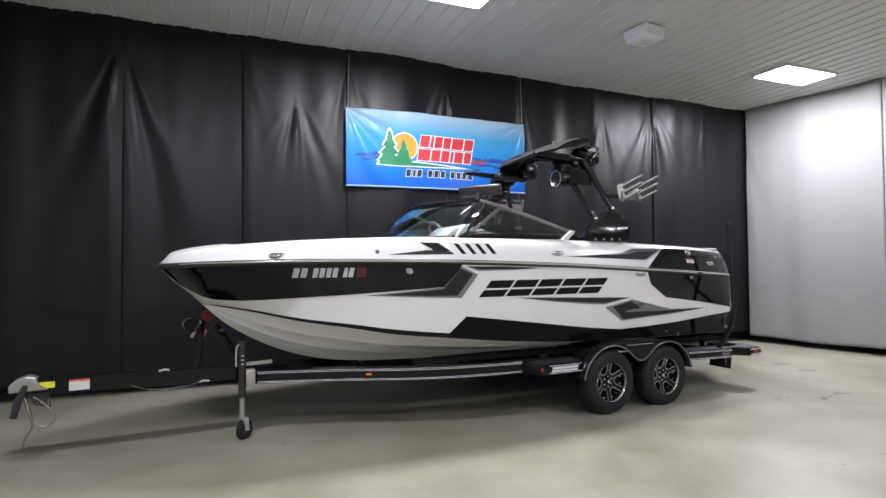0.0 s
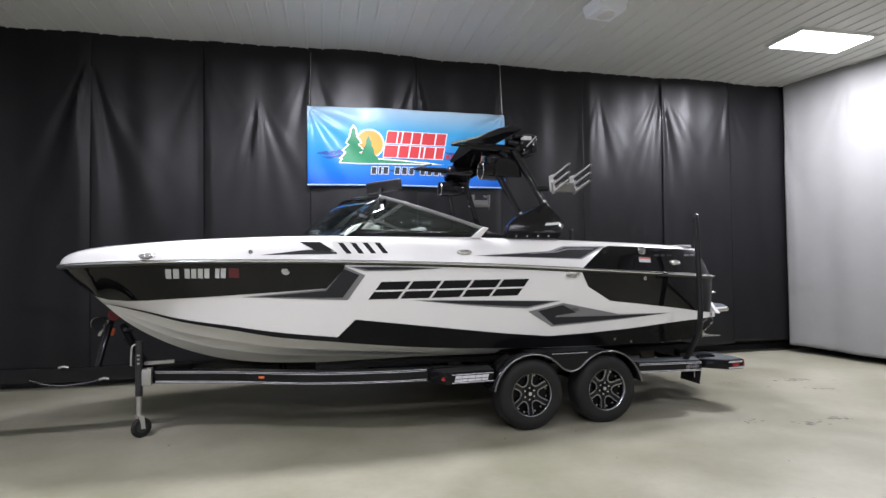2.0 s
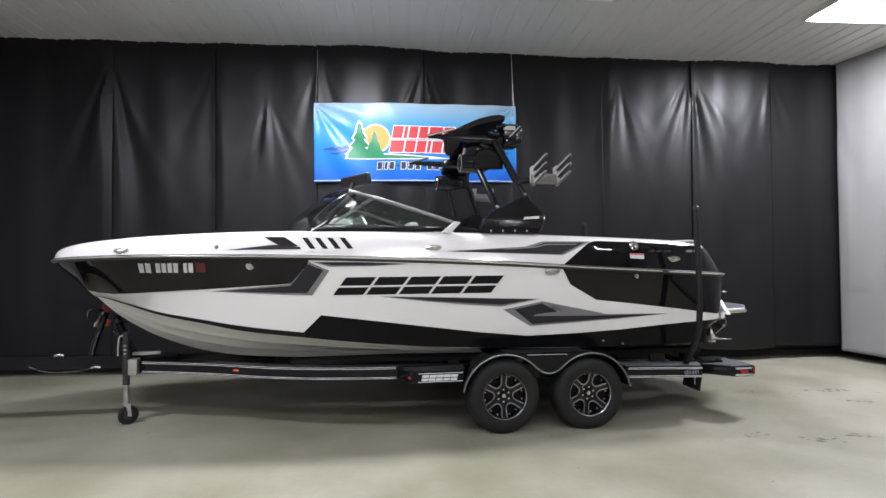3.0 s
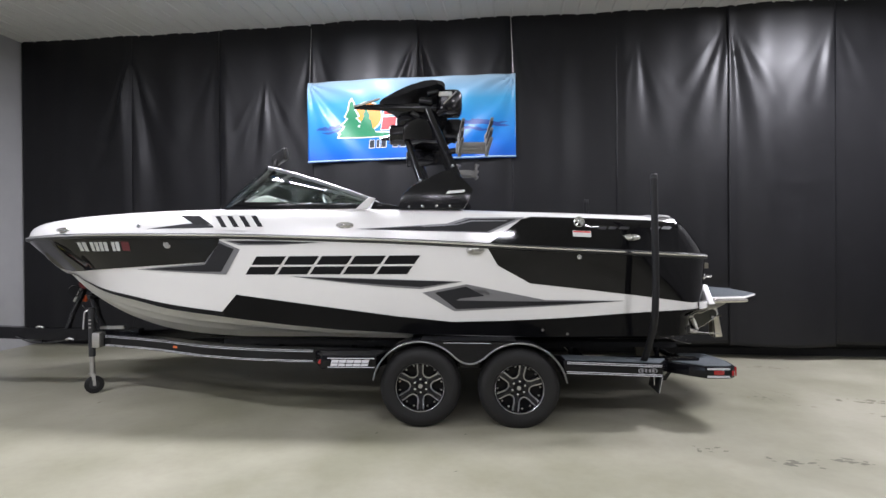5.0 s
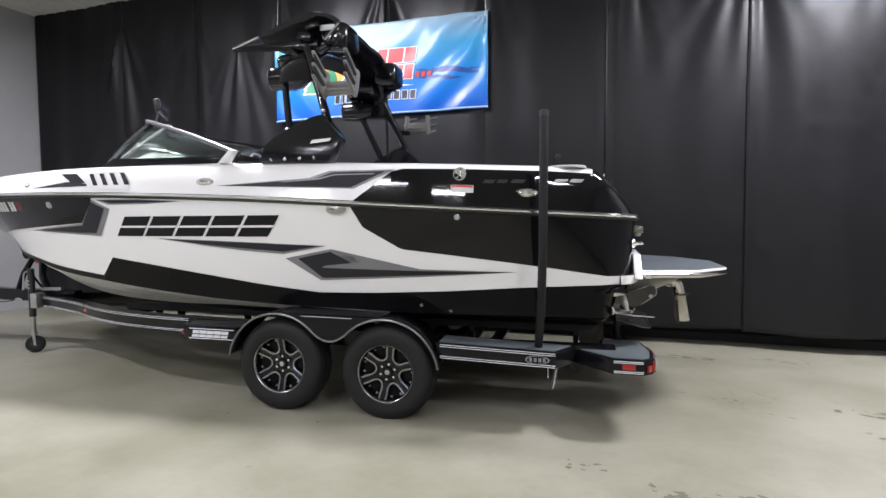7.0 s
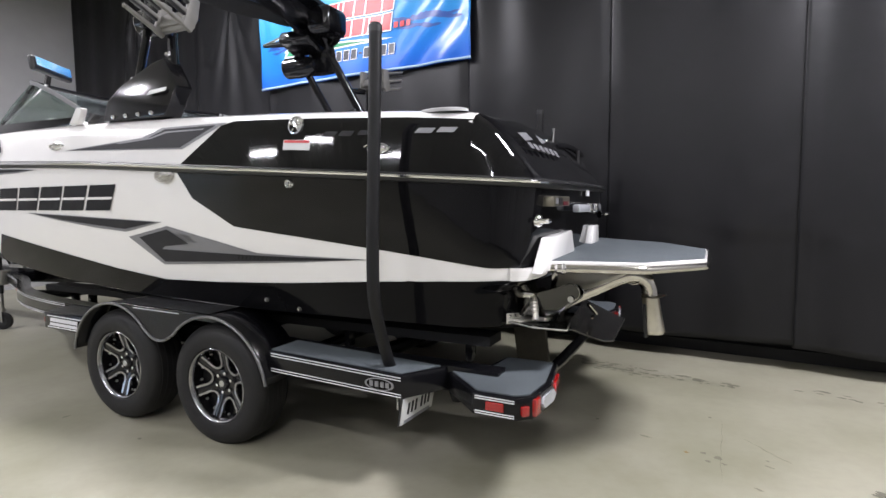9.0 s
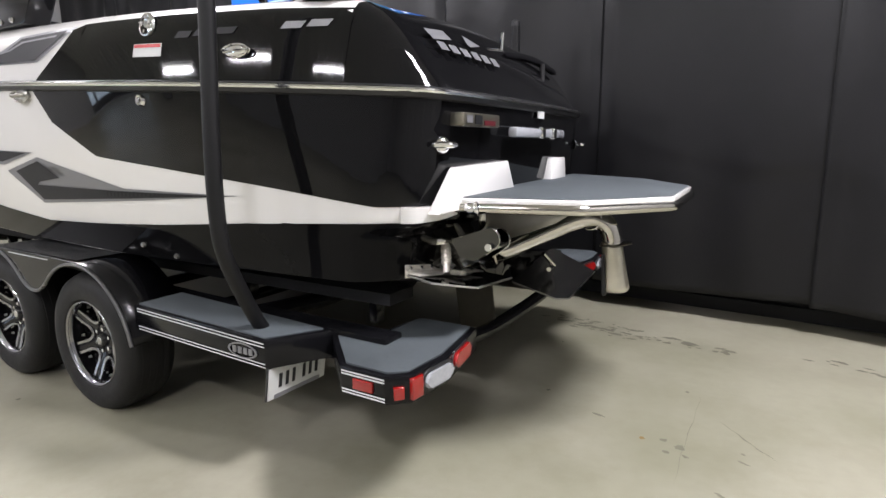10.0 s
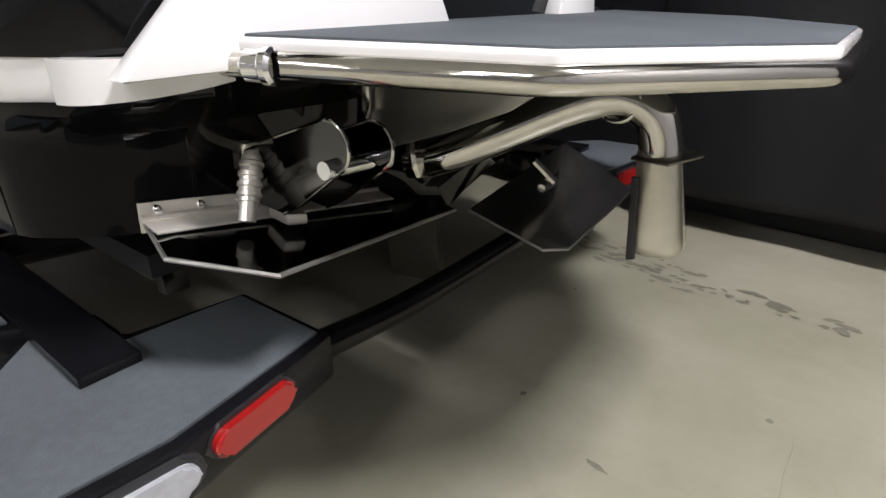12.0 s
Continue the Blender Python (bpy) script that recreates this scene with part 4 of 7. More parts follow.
    # pale marks on the stern hood
    def hood_mark(name, poly, mat, off):
        bm = bmesh.new()
        f = bm.faces.new([bm.verts.new((x, y, 0)) for x, y in poly])
        bmesh.ops.triangulate(bm, faces=[f])
        for k in range(1, 8):
            q = 2.36 + 0.025 * k
            bmesh.ops.bisect_plane(bm, geom=bm.verts[:] + bm.edges[:] + bm.faces[:], plane_co=(q, 0, 0), plane_no=(1, 0, 0))
        for v in bm.verts:
            x, y = v.co.x, v.co.y
            z = zt(x) + 0.03 * min(1, (zt(x) - zr(x)) / 0.2) * min(1, 1.35 * (1 - abs(y) / 0.95)) + off
            v.co = (shear(x, z) + off, y, z)
        part(name, bm, mat, t)

    for sd in (1,):
        hood_mark("hood_mark", [(2.425, sd * -0.71), (2.415, sd * -0.55), (2.450, sd * -0.53), (2.462, sd * -0.69)], M_SILVER, 0.012)
        hood_mark("hood_mark", [(2.415, sd * -0.38), (2.450, sd * -0.27), (2.462, sd * -0.38), (2.455, sd * -0.40)], M_SILVER, 0.012)
        for k in range(6):
            y = -0.68 + 0.088 * k
            hood_mark("hood_mark", [(2.466 + 0.004 * k, sd * y), (2.466 + 0.004 * k, sd * (y + 0.062)), (2.492 + 0.004 * k, sd * (y + 0.070)), (2.492 + 0.004 * k, sd * (y + 0.008))], M_SILVER, 0.012)
    bm = bmesh.new()
    tube(bm, [surf(2.40, 0.10, 1.74), surf(2.40, 0.10, 1.83)], 0.010, 10)
    part("hood_pin", bm, M_CHROME, t)
    bm = bmesh.new()
    tube(bm, smooth_line([surf(2.44, 0.05, 1.712), surf(2.43, 0.30, 1.735), surf(2.43, 0.55, 1.735), surf(2.45, 0.80, 1.70)], 5), [0.010] + [0.02] * 14 + [0.010], 10, flat=0.8)
    part("hood_grip", bm, M_TOWER, t)
    return t


BOAT = build_boat()


def build_windshield():
    t = BOAT
    def base(y):
        return Vector((-2.12 + 0.34 * min(abs(y) / 1.0, 1.2) ** 2, y, 1.945 - 0.02 * abs(y)))

    def top(y):
        return Vector((-1.68 + 0.28 * (abs(y) / 0.90) ** 2, y, 2.325 - 0.02 * abs(y) ** 2))

    ys = [(-0.90 + 1.80 * k / 24) for k in range(25)]
    bm = bmesh.new()
    rows = []
    for y in ys:
        b, p = base(y * 1.11), top(y)
        rows.append([b + (p - b) * f + Vector((-0.03 * math.sin(math.pi * f), 0, 0.02 * math.sin(math.pi * f))) for f in (0, 0.25, 0.5, 0.75, 1)])
    grid(bm, rows)
    g = part("windshield_glass", bm, M_GLASS, t, "tinted curved windshield glass")
    g.modifiers.new("thickness", "SOLIDIFY").thickness = 0.006
    g.visible_shadow = False
    bm = bmesh.new()
    tube(bm, [top(y) for y in ys], 0.017, 8)
    part("windshield_rim", bm, M_TOWER, t, "black windshield rim")
    bm = bmesh.new()
    tube(bm, [base(y * 1.11) + Vector((0, 0, -0.01)) for y in ys], 0.02, 8)
    part("windshield_base", bm, M_TOWER, t)
    for s in (-1, 1):
        A = base(s * 0.999)
        T = top(s * 0.90)
        R = Vector((-0.42, s * 1.135, 1.985))
        A2 = Vector((A.x + 0.03, s * 1.02, 1.935))
        R2 = Vector((-0.47, s * 1.10, 1.925))
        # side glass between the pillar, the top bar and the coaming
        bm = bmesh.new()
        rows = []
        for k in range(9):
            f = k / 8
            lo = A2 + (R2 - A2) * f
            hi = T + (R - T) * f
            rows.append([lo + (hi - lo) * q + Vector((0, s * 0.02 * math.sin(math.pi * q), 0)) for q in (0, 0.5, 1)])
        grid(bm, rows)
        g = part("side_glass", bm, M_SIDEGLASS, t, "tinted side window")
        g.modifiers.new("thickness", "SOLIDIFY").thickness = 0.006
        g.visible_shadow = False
        bm = bmesh.new()
        pts = [T + Vector((-0.02, 0, 0.0))] + [T + (R - T) * f + Vector((0, 0, 0.012 * math.sin(math.pi * f))) for f in (0.1, 0.3, 0.5, 0.7, 0.9)] + [R]
        tube(bm, smooth_line(pts, 4), 0.018, 8, flat=0.6)
        part("top_bar", bm, M_BAR, t, "bright metal window bar")
        bm = bmesh.new()
        tube(bm, [A2 + Vector((0.07, 0, 0)), T + Vector((0.06, 0, -0.01))], 0.016, 8)
        part("pillar", bm, M_TOWER, t, "slanted black window pillar")
        bm = bmesh.new()
        prism(bm, [A2 + Vector((-0.02, 0, -0.02)), R2 + Vector((0, 0, -0.02)), R2 + Vector((-0.02, s * 0.002, 0.03)), A2 + Vector((0.10, s * 0.002, 0.05))], (0, s * 0.014, 0), 0.004)
        part("sill_bar", bm, M_TOWER, t, "black lower window frame")
        bm = bmesh.new()
        prism(bm, [A2 + Vector((0.07, 0, 0.0)), A2 + Vector((0.115, 0, 0.0)), T + Vector((0.27, s * 0.03, -0.050)), T + Vector((0.22, s * 0.025, -0.040))], (0, s * 0.014, 0), 0.004)
        part("slanted_frame", bm, M_BAR, t, "black slanted window frame")
        # white bracket at the after end
        bm = bmesh.new()
        prism(bm, [(-0.56, s * 1.10, 1.90), (-0.46, s * 1.10, 1.90), (-0.375, s * 1.12, 1.995), (-0.435, s * 1.12, 2.005)], (0, s * 0.045, 0), 0.008)
        part("bracket", bm, M_WHITE, t)
        # low black fin behind it
        bm = bmesh.new()
        prism(bm, [(-0.43, s * 1.08, 1.90), (-0.06, s * 1.08, 1.90), (-0.40, s * 1.08, 1.975)], (0, s * 0.02, 0), 0.004)
        part("fin", bm, M_TOWER, t)
    # helm: wheel, dash hump and the top of a seat
    bm = bmesh.new()
    c = Vector((-1.18, 0.52, 2.02))
    ax = Vector((1, 0, 0.55)).normalized()
    u = Vector((0, 1, 0))
    w = ax.cross(u)
    ringp = [c + (u * math.cos(a) + w * math.sin(a)) * 0.18 for a in [2 * math.pi * k / 32 for k in range(33)]]
    tube(bm, ringp, 0.016, 8, cap=False)
    for a in (0.3, math.pi - 0.3, -math.pi / 2):
        tube(bm, [c, c + (u * math.cos(a) + w * math.sin(a)) * 0.18], 0.012, 6)
    tube(bm, [c, c - ax * 0.25], 0.03, 8)
    part("steering_wheel", bm, M_ALU, t, "steering wheel with metal spokes")
    bm = bmesh.new()
    prism(bm, [(-1.75, 0.15, 1.15), (-1.30, 0.15, 1.15), (-1.38, 0.15, 1.93), (-1.72, 0.15, 2.0)], (0, 0.75, 0), 0.04)
    part("dash", bm, M_PLASTIC, t)
    bm = bmesh.new()
    prism(bm, [(-1.80, -0.78, 1.93), (-1.40, -0.78, 1.93), (-1.38, -0.76, 2.03), (-1.50, -0.74, 2.075), (-1.62, -0.74, 2.05)], (0, 0.45, 0), 0.02, 3)
    part("dash_cowl", bm, M_WHITE, t, "white moulded dash cowl")
    bm = bmesh.new()
    box(bm, (-0.72, 0.30, 1.15), (-0.58, 0.78, 2.10), 0.05, seg=3)
    box(bm, (-1.05, 0.28, 1.15), (-0.60, 0.80, 1.55), 0.05, seg=3)
    part("helm_seat", bm, M_VINYLSEAT, t, "grey upholstered helm seat")
    # rear-view mirror on its post
    bm = bmesh.new()
    m = Matrix.Translation((-1.35, -0.787, 2.425)) @ Euler((0, radians(-8), radians(31))).to_matrix().to_4x4()
    box(bm, (-0.026, -0.25, -0.058), (0.024, 0.25, 0.058), 0.022, m, 3)
    mir = part("rear_view_mirror", bm, M_PLASTIC, t, "black rear-view mirror on a post")
    bm = bmesh.new()
    box(bm, (0.022, -0.225, -0.02), (0.028, 0.225, 0.045), 0.0, m)
    part("mirror_glass", bm, M_STEEL, mir)
    bm = bmesh.new()
    tube(bm, [(-1.40, -0.80, 2.29), (-1.38, -0.79, 2.40)], 0.022, 8)
    part("post", bm, M_PLASTIC, mir)


build_windshield()


def build_tower():
    t = BOAT
    for s in (-1, 1):
        # moulded foot
        bm = bmesh.new()
        out = [(-0.185, 1.893), (0.395, 1.888), (0.44, 1.955), (0.485, 2.065), (0.315, 2.255), (0.215, 2.235), (-0.05, 2.108), (-0.145, 2.022)]
        prism(bm, [(x, s * (1.03 - 0.30 * max(z - 2.0, 0)), z) for x, z in out], (0, s * 0.12, 0), 0.010, 2)
        foot = part("tower_foot", bm, M_TOWER, t, "glossy black tower foot bolted to the gunwale")
        for k in range(4):
            bm = bmesh.new()
            lathe(bm, [(0, 0.012), (0.010, 0.010), (0.014, 0)], (-0.08 + 0.12 * k, s * 1.15, 1.916), (0, s, 0), 12)
            part("bolt", bm, M_CHROME, foot)
        bm = bmesh.new()
        prism(bm, [(0.245, s * 1.142, 2.024), (0.405, s * 1.142, 2.036), (0.415, s * 1.136, 2.060), (0.265, s * 1.136, 2.052)], (0, s * 0.006, 0))
        part("foot_badge", bm, M_TOWERLENS, foot)
        # two legs
        for name, a, b, r in (("leg", (0.04, s * 1.06, 2.08), (-0.15, s * 0.80, 2.64), 0.034), ("leg", (0.34, s * 1.02, 2.20), (0.065, s * 0.812, 2.85), 0.038)):
            bm = bmesh.new()
            a, b = Vector(a), Vector(b)
            tube(bm, [a, a + (b - a) * 0.1, a + (b - a) * 0.5, b], r, 12, flat=0.8)
            part(name, bm, M_TOWER, t)
            bm = bmesh.new()
            lathe(bm, [(0, 0.026), (0.012, 0.024), (0.019, 0.01), (0.019, -0.02)], a + (b - a) * 0.13 + Vector((0, s * 0.03, 0)), (0, s, 0), 14)
            part("leg_pin", bm, M_CHROME, t)
        # speaker
        bm = bmesh.new()
        c = Vector((-0.15, s * 0.735, 2.63))
        lathe(bm, [(0.0, 0.19), (0.05, 0.18), (0.085, 0.12), (0.10, 0.0), (0.092, -0.10), (0.096, -0.13), (0.086, -0.14), (0.07, -0.125), (0.03, -0.11), (0.0, -0.13)], c, (1, 0, 0), 28)
        sp = part("tower_speaker", bm, M_TOWER, t, "black bullet-shaped tower speaker")
        bm = bmesh.new()
        lathe(bm, [(0.088, -0.135), (0.093, -0.14), (0.090, -0.146), (0.084, -0.142)], c, (1, 0, 0), 28)
        part("speaker_ring", bm, M_DARKSTEEL, sp)
        # flat boom reaching forward
        bm = bmesh.new()
        tube(bm, [(0.15, s * 0.78, 2.87), (-0.35, s * 0.78, 2.885), (-0.63, s * 0.78, 2.893)], [0.045, 0.034, 0.02], 10, flat=0.5)
        part("canopy_boom", bm, M_TOWER, t, "flat black boom of the folded sun canopy")
        bm = bmesh.new()
        tube(bm, [(-0.63, s * 0.78, 2.895), (-0.38, s * 0.80, 2.965)], 0.012, 8)
        part("canopy_strut", bm, M_CHROME, t)
        # board rack
        build_rack(s)
    # arch with its fairing
    line = smooth_line([(-0.02, -0.86, 2.56), (0.0, -0.80, 2.72), (0.02, -0.60, 2.88), (0.03, -0.25, 2.98), (0.03, 0.1, 3.045), (0.03, 0.4, 3.03), (0.03, 0.69, 2.93), (0.02, 0.85, 2.76), (0.0, 0.87, 2.58)], 6)
    bm = bmesh.new()
    rows = []
    for p in line:
        k = abs(p.y) / 0.86
        w = 0.20 - 0.05 * k
        h = 0.058 - 0.005 * k
        o = Vector((0, 0, 1)) if k < 0.5 else Vector((0, math.copysign(math.sin((k - 0.5) * math.pi), p.y), math.cos((k - 0.5) * math.pi)))
        rows.append([p + Vector((w * math.cos(a), 0, 0)) * (1.0) + o * h * math.sin(a) for a in [2 * math.pi * q / 16 for q in range(17)]])
    grid(bm, rows)
    bmesh.ops.remove_doubles(bm, verts=bm.verts, dist=1e-4)
    bmesh.ops.holes_fill(bm, edges=[e for e in bm.edges if e.is_boundary])
    part("tower_arch", bm, M_TOWER, t, "wide glossy black tower arch")
    # lower moulded pods beside the arch
    for s in (-1, 1):
        bm = bmesh.new()
        # the port pod is deep, the starboard one a shallow bracket
        dz, zc = (0.12, 2.73) if s < 0 else (0.055, 2.82)
        box(bm, (-0.26, -0.13, -dz), (0.0 if s < 0 else 0.09, 0.13, dz), min(0.05, dz * 0.6), Matrix.Translation((0.03, s * 0.66, zc)) @ Euler((radians(-22 * s), 0, 0)).to_matrix().to_4x4(), 3)
        part("tower_pod", bm, M_TOWER, t)
        bm = bmesh.new()
        box(bm, (-0.035, -0.05, -0.022), (0.035, 0.05, 0.022), 0.010, Matrix.Translation((0.235, s * 0.56, 3.0)) @ Euler((0, radians(-20), 0)).to_matrix().to_4x4())
        part("tower_light", bm, M_DARKLENS, t, "small smoked tower light")
    # housings behind the arch, with their bright bolts
    for s in (-1, 1):
        bm = bmesh.new()
        box(bm, (0.15, min(s * 0.46, s * 0.77), 2.83), (0.39, max(s * 0.46, s * 0.77), 3.06), 0.06, None, 4)
        blocks = ((0.05, 0.80, 2.93, 0.06, 0.03, 15), (0.20, 0.79, 2.83, 0.05, 0.022, -30), (0.32, 0.74, 2.89, 0.02, 0.05, 10), (-0.05, 0.79, 2.80, 0.05, 0.025, 40), (0.12, 0.80, 3.01, 0.055, 0.022, -12))
        hs = part("light_housing", bm, M_TOWER, t, "moulded black light housing")
        if s < 0:
            bm = bmesh.new()
            box(bm, (-0.04, -0.82, 2.66), (0.10, -0.66, 2.80), 0.04, None, 3)
            part("pivot_block", bm, M_TOWER, hs)
        else:
            bm = bmesh.new()
            box(bm, (-0.19, 0.70, 2.70), (-0.11, 0.77, 2.80), 0.015)
            part("pivot_block", bm, M_TOWER, hs)
            bm = bmesh.new()
            box(bm, (0.20, 0.66, 2.74), (0.28, 0.76, 2.86), 0.02, Euler((0, radians(18), 0)).to_matrix().to_4x4() @ Matrix.Translation((-0.86, 0, 0.02)))
            part("pivot_block", bm, M_TOWER, hs)
        # clamp blocks round the housing
        for x, y, z, hx, hz, ang in blocks:
            bm = bmesh.new()
            box(bm, (-hx, -0.035, -hz), (hx, 0.035, hz), 0.008, Matrix.Translation((x, s * y, z)) @ Euler((0, radians(ang), 0)).to_matrix().to_4x4())
            part("clamp_block", bm, M_TOWER, hs)
        bm = bmesh.new()
        box(bm, (0.17, min(s * 0.765, s * 0.782), 2.982), (0.295, max(s * 0.765, s * 0.782), 3.026), 0.005)
        part("side_lens", bm, M_TOWERLENS, hs)
        for x, z in ((0.20, 2.87), (0.31, 2.93), (0.00, 2.70), (0.07, 2.74)) if s < 0 else ((0.20, 2.87), (0.31, 2.93)):
            bm = bmesh.new()
            lathe(bm, [(0, 0.012), (0.010, 0.009), (0.013, 0)], (x, s * (0.78 if z > 2.8 else 0.825), z), (0, s, 0), 10)
            part("bolt", bm, M_CHROME, hs)
        bm = bmesh.new()
        tube(bm, [(0.22, s * 0.80, 2.90), (0.34, s * 0.80, 3.02)], 0.008, 8)
        part("housing_strut", bm, M_CHROME, hs)
    # folded canopy
    bm = bmesh.new()
    prof = [(-0.44, 2.955), (-0.30, 3.025), (-0.12, 3.105), (0.06, 3.157), (0.17, 3.170), (0.225, 3.15), (0.225, 3.11), (0.14, 3.085), (-0.06, 3.045), (-0.30, 2.965)]
    rows = []
    for k in range(25):
        y = -0.82 + 1.64 * k / 24
        e = 1 - abs(y / 0.82) ** 6 * 0.25
        row = []
        for x, z in prof + [prof[0]]:
            n = noise.noise(Vector((x * 6, y * 5, z * 6))) * 0.014
            # the folded cloth is gathered towards the starboard side
            back = 0.30 * max(0.0, (y + 0.55) / 1.37) * max(0.0, (0.15 - x) / 0.6)
            row.append((x * e + (1 - e) * -0.05 + n + back, y, 3.0 + (z - 3.0) * e + n + 0.09 * back))
        rows.append(row)
    grid(bm, rows)
    bmesh.ops.remove_doubles(bm, verts=bm.verts, dist=1e-4)
    bmesh.ops.holes_fill(bm, edges=[e for e in bm.edges if e.is_boundary])
    part("folded_canopy", bm, M_CANVAS, t, "folded black canvas sun canopy")
    bm = bmesh.new()
    lathe(bm, [(0, 0.05), (0.016, 0.045), (0.016, 0.0)], (0.12, -0.2, 3.16), (0, 0, 1), 12)
    part("anchor_knob", bm, M_CHROME, t)


def build_rack(s):
    t = BOAT
    # the prongs reach straight out over the water
    d = Vector((0.12, s * 0.93, 0.33 if s < 0 else 0.20)).normalized()
    q = Vector((0, -s * d.z, abs(d.y)))
    reach = 0.345 if s < 0 else 0.30
    off = 0.015 if s < 0 else -0.04
    lift = 0.045 if s < 0 else 0.10
    bm = bmesh.new()
    box(bm, (0.32 + off, min(s * 1.08, s * 1.13), 2.335 + lift), (0.60 + off, max(s * 1.08, s * 1.13), 2.435 + lift), 0.012)
    r = part("board_rack", bm, M_RACK, t, "cast aluminium wakeboard rack with padded prongs")
    bm = bmesh.new()
    box(bm, (0.37 + off, min(s * 1.06, s * 1.145), 2.36 + lift), (0.55 + off, max(s * 1.06, s * 1.145), 2.385 + lift), 0.006)
    part("rack_rib", bm, M_RACK, r)
    bm = bmesh.new()
    tube(bm, [(0.25, s * 0.95, 2.42), (0.29, s * 1.01, 2.42), (0.37 + off, s * 1.09, 2.42)], 0.026, 10)
    part("rack_arm", bm, M_TOWER, r)
    for x in (0.335 + off, 0.575 + off):
        bm = bmesh.new()
        a = Vector((x, s * 1.10, 2.34 + lift))
        prism(bm, [a + q * -0.035, a + q * -0.03 + d * 0.07, a + q * 0.165 + d * 0.07, a + q * 0.175, a + q * 0.06 - d * 0.02], (0.028, 0, 0), 0.006)
        part("rack_plate", bm, M_RACK, r)
        for k in range(3):
            b = a + q * (0.075 * k - 0.015)
            bm = bmesh.new()
            end = d * (reach - 0.03 * (2 - k))
            prism(bm, [b - q * 0.014, b - q * 0.010 + end, b + q * 0.006 + end * 1.03, b + q * 0.014], (0.026, 0, 0), 0.005)
            p = part("rack_prong", bm, M_RACK, r)
            if k:
                bm = bmesh.new()
                prism(bm, [b - q * 0.026 + d * 0.06, b - q * 0.024 + end * 0.95, b - q * 0.0115 + end * 0.95, b - q * 0.0145 + d * 0.06], (0.026, 0, 0), 0.003)
                part("prong_pad", bm, M_PLASTIC, p)


build_tower()


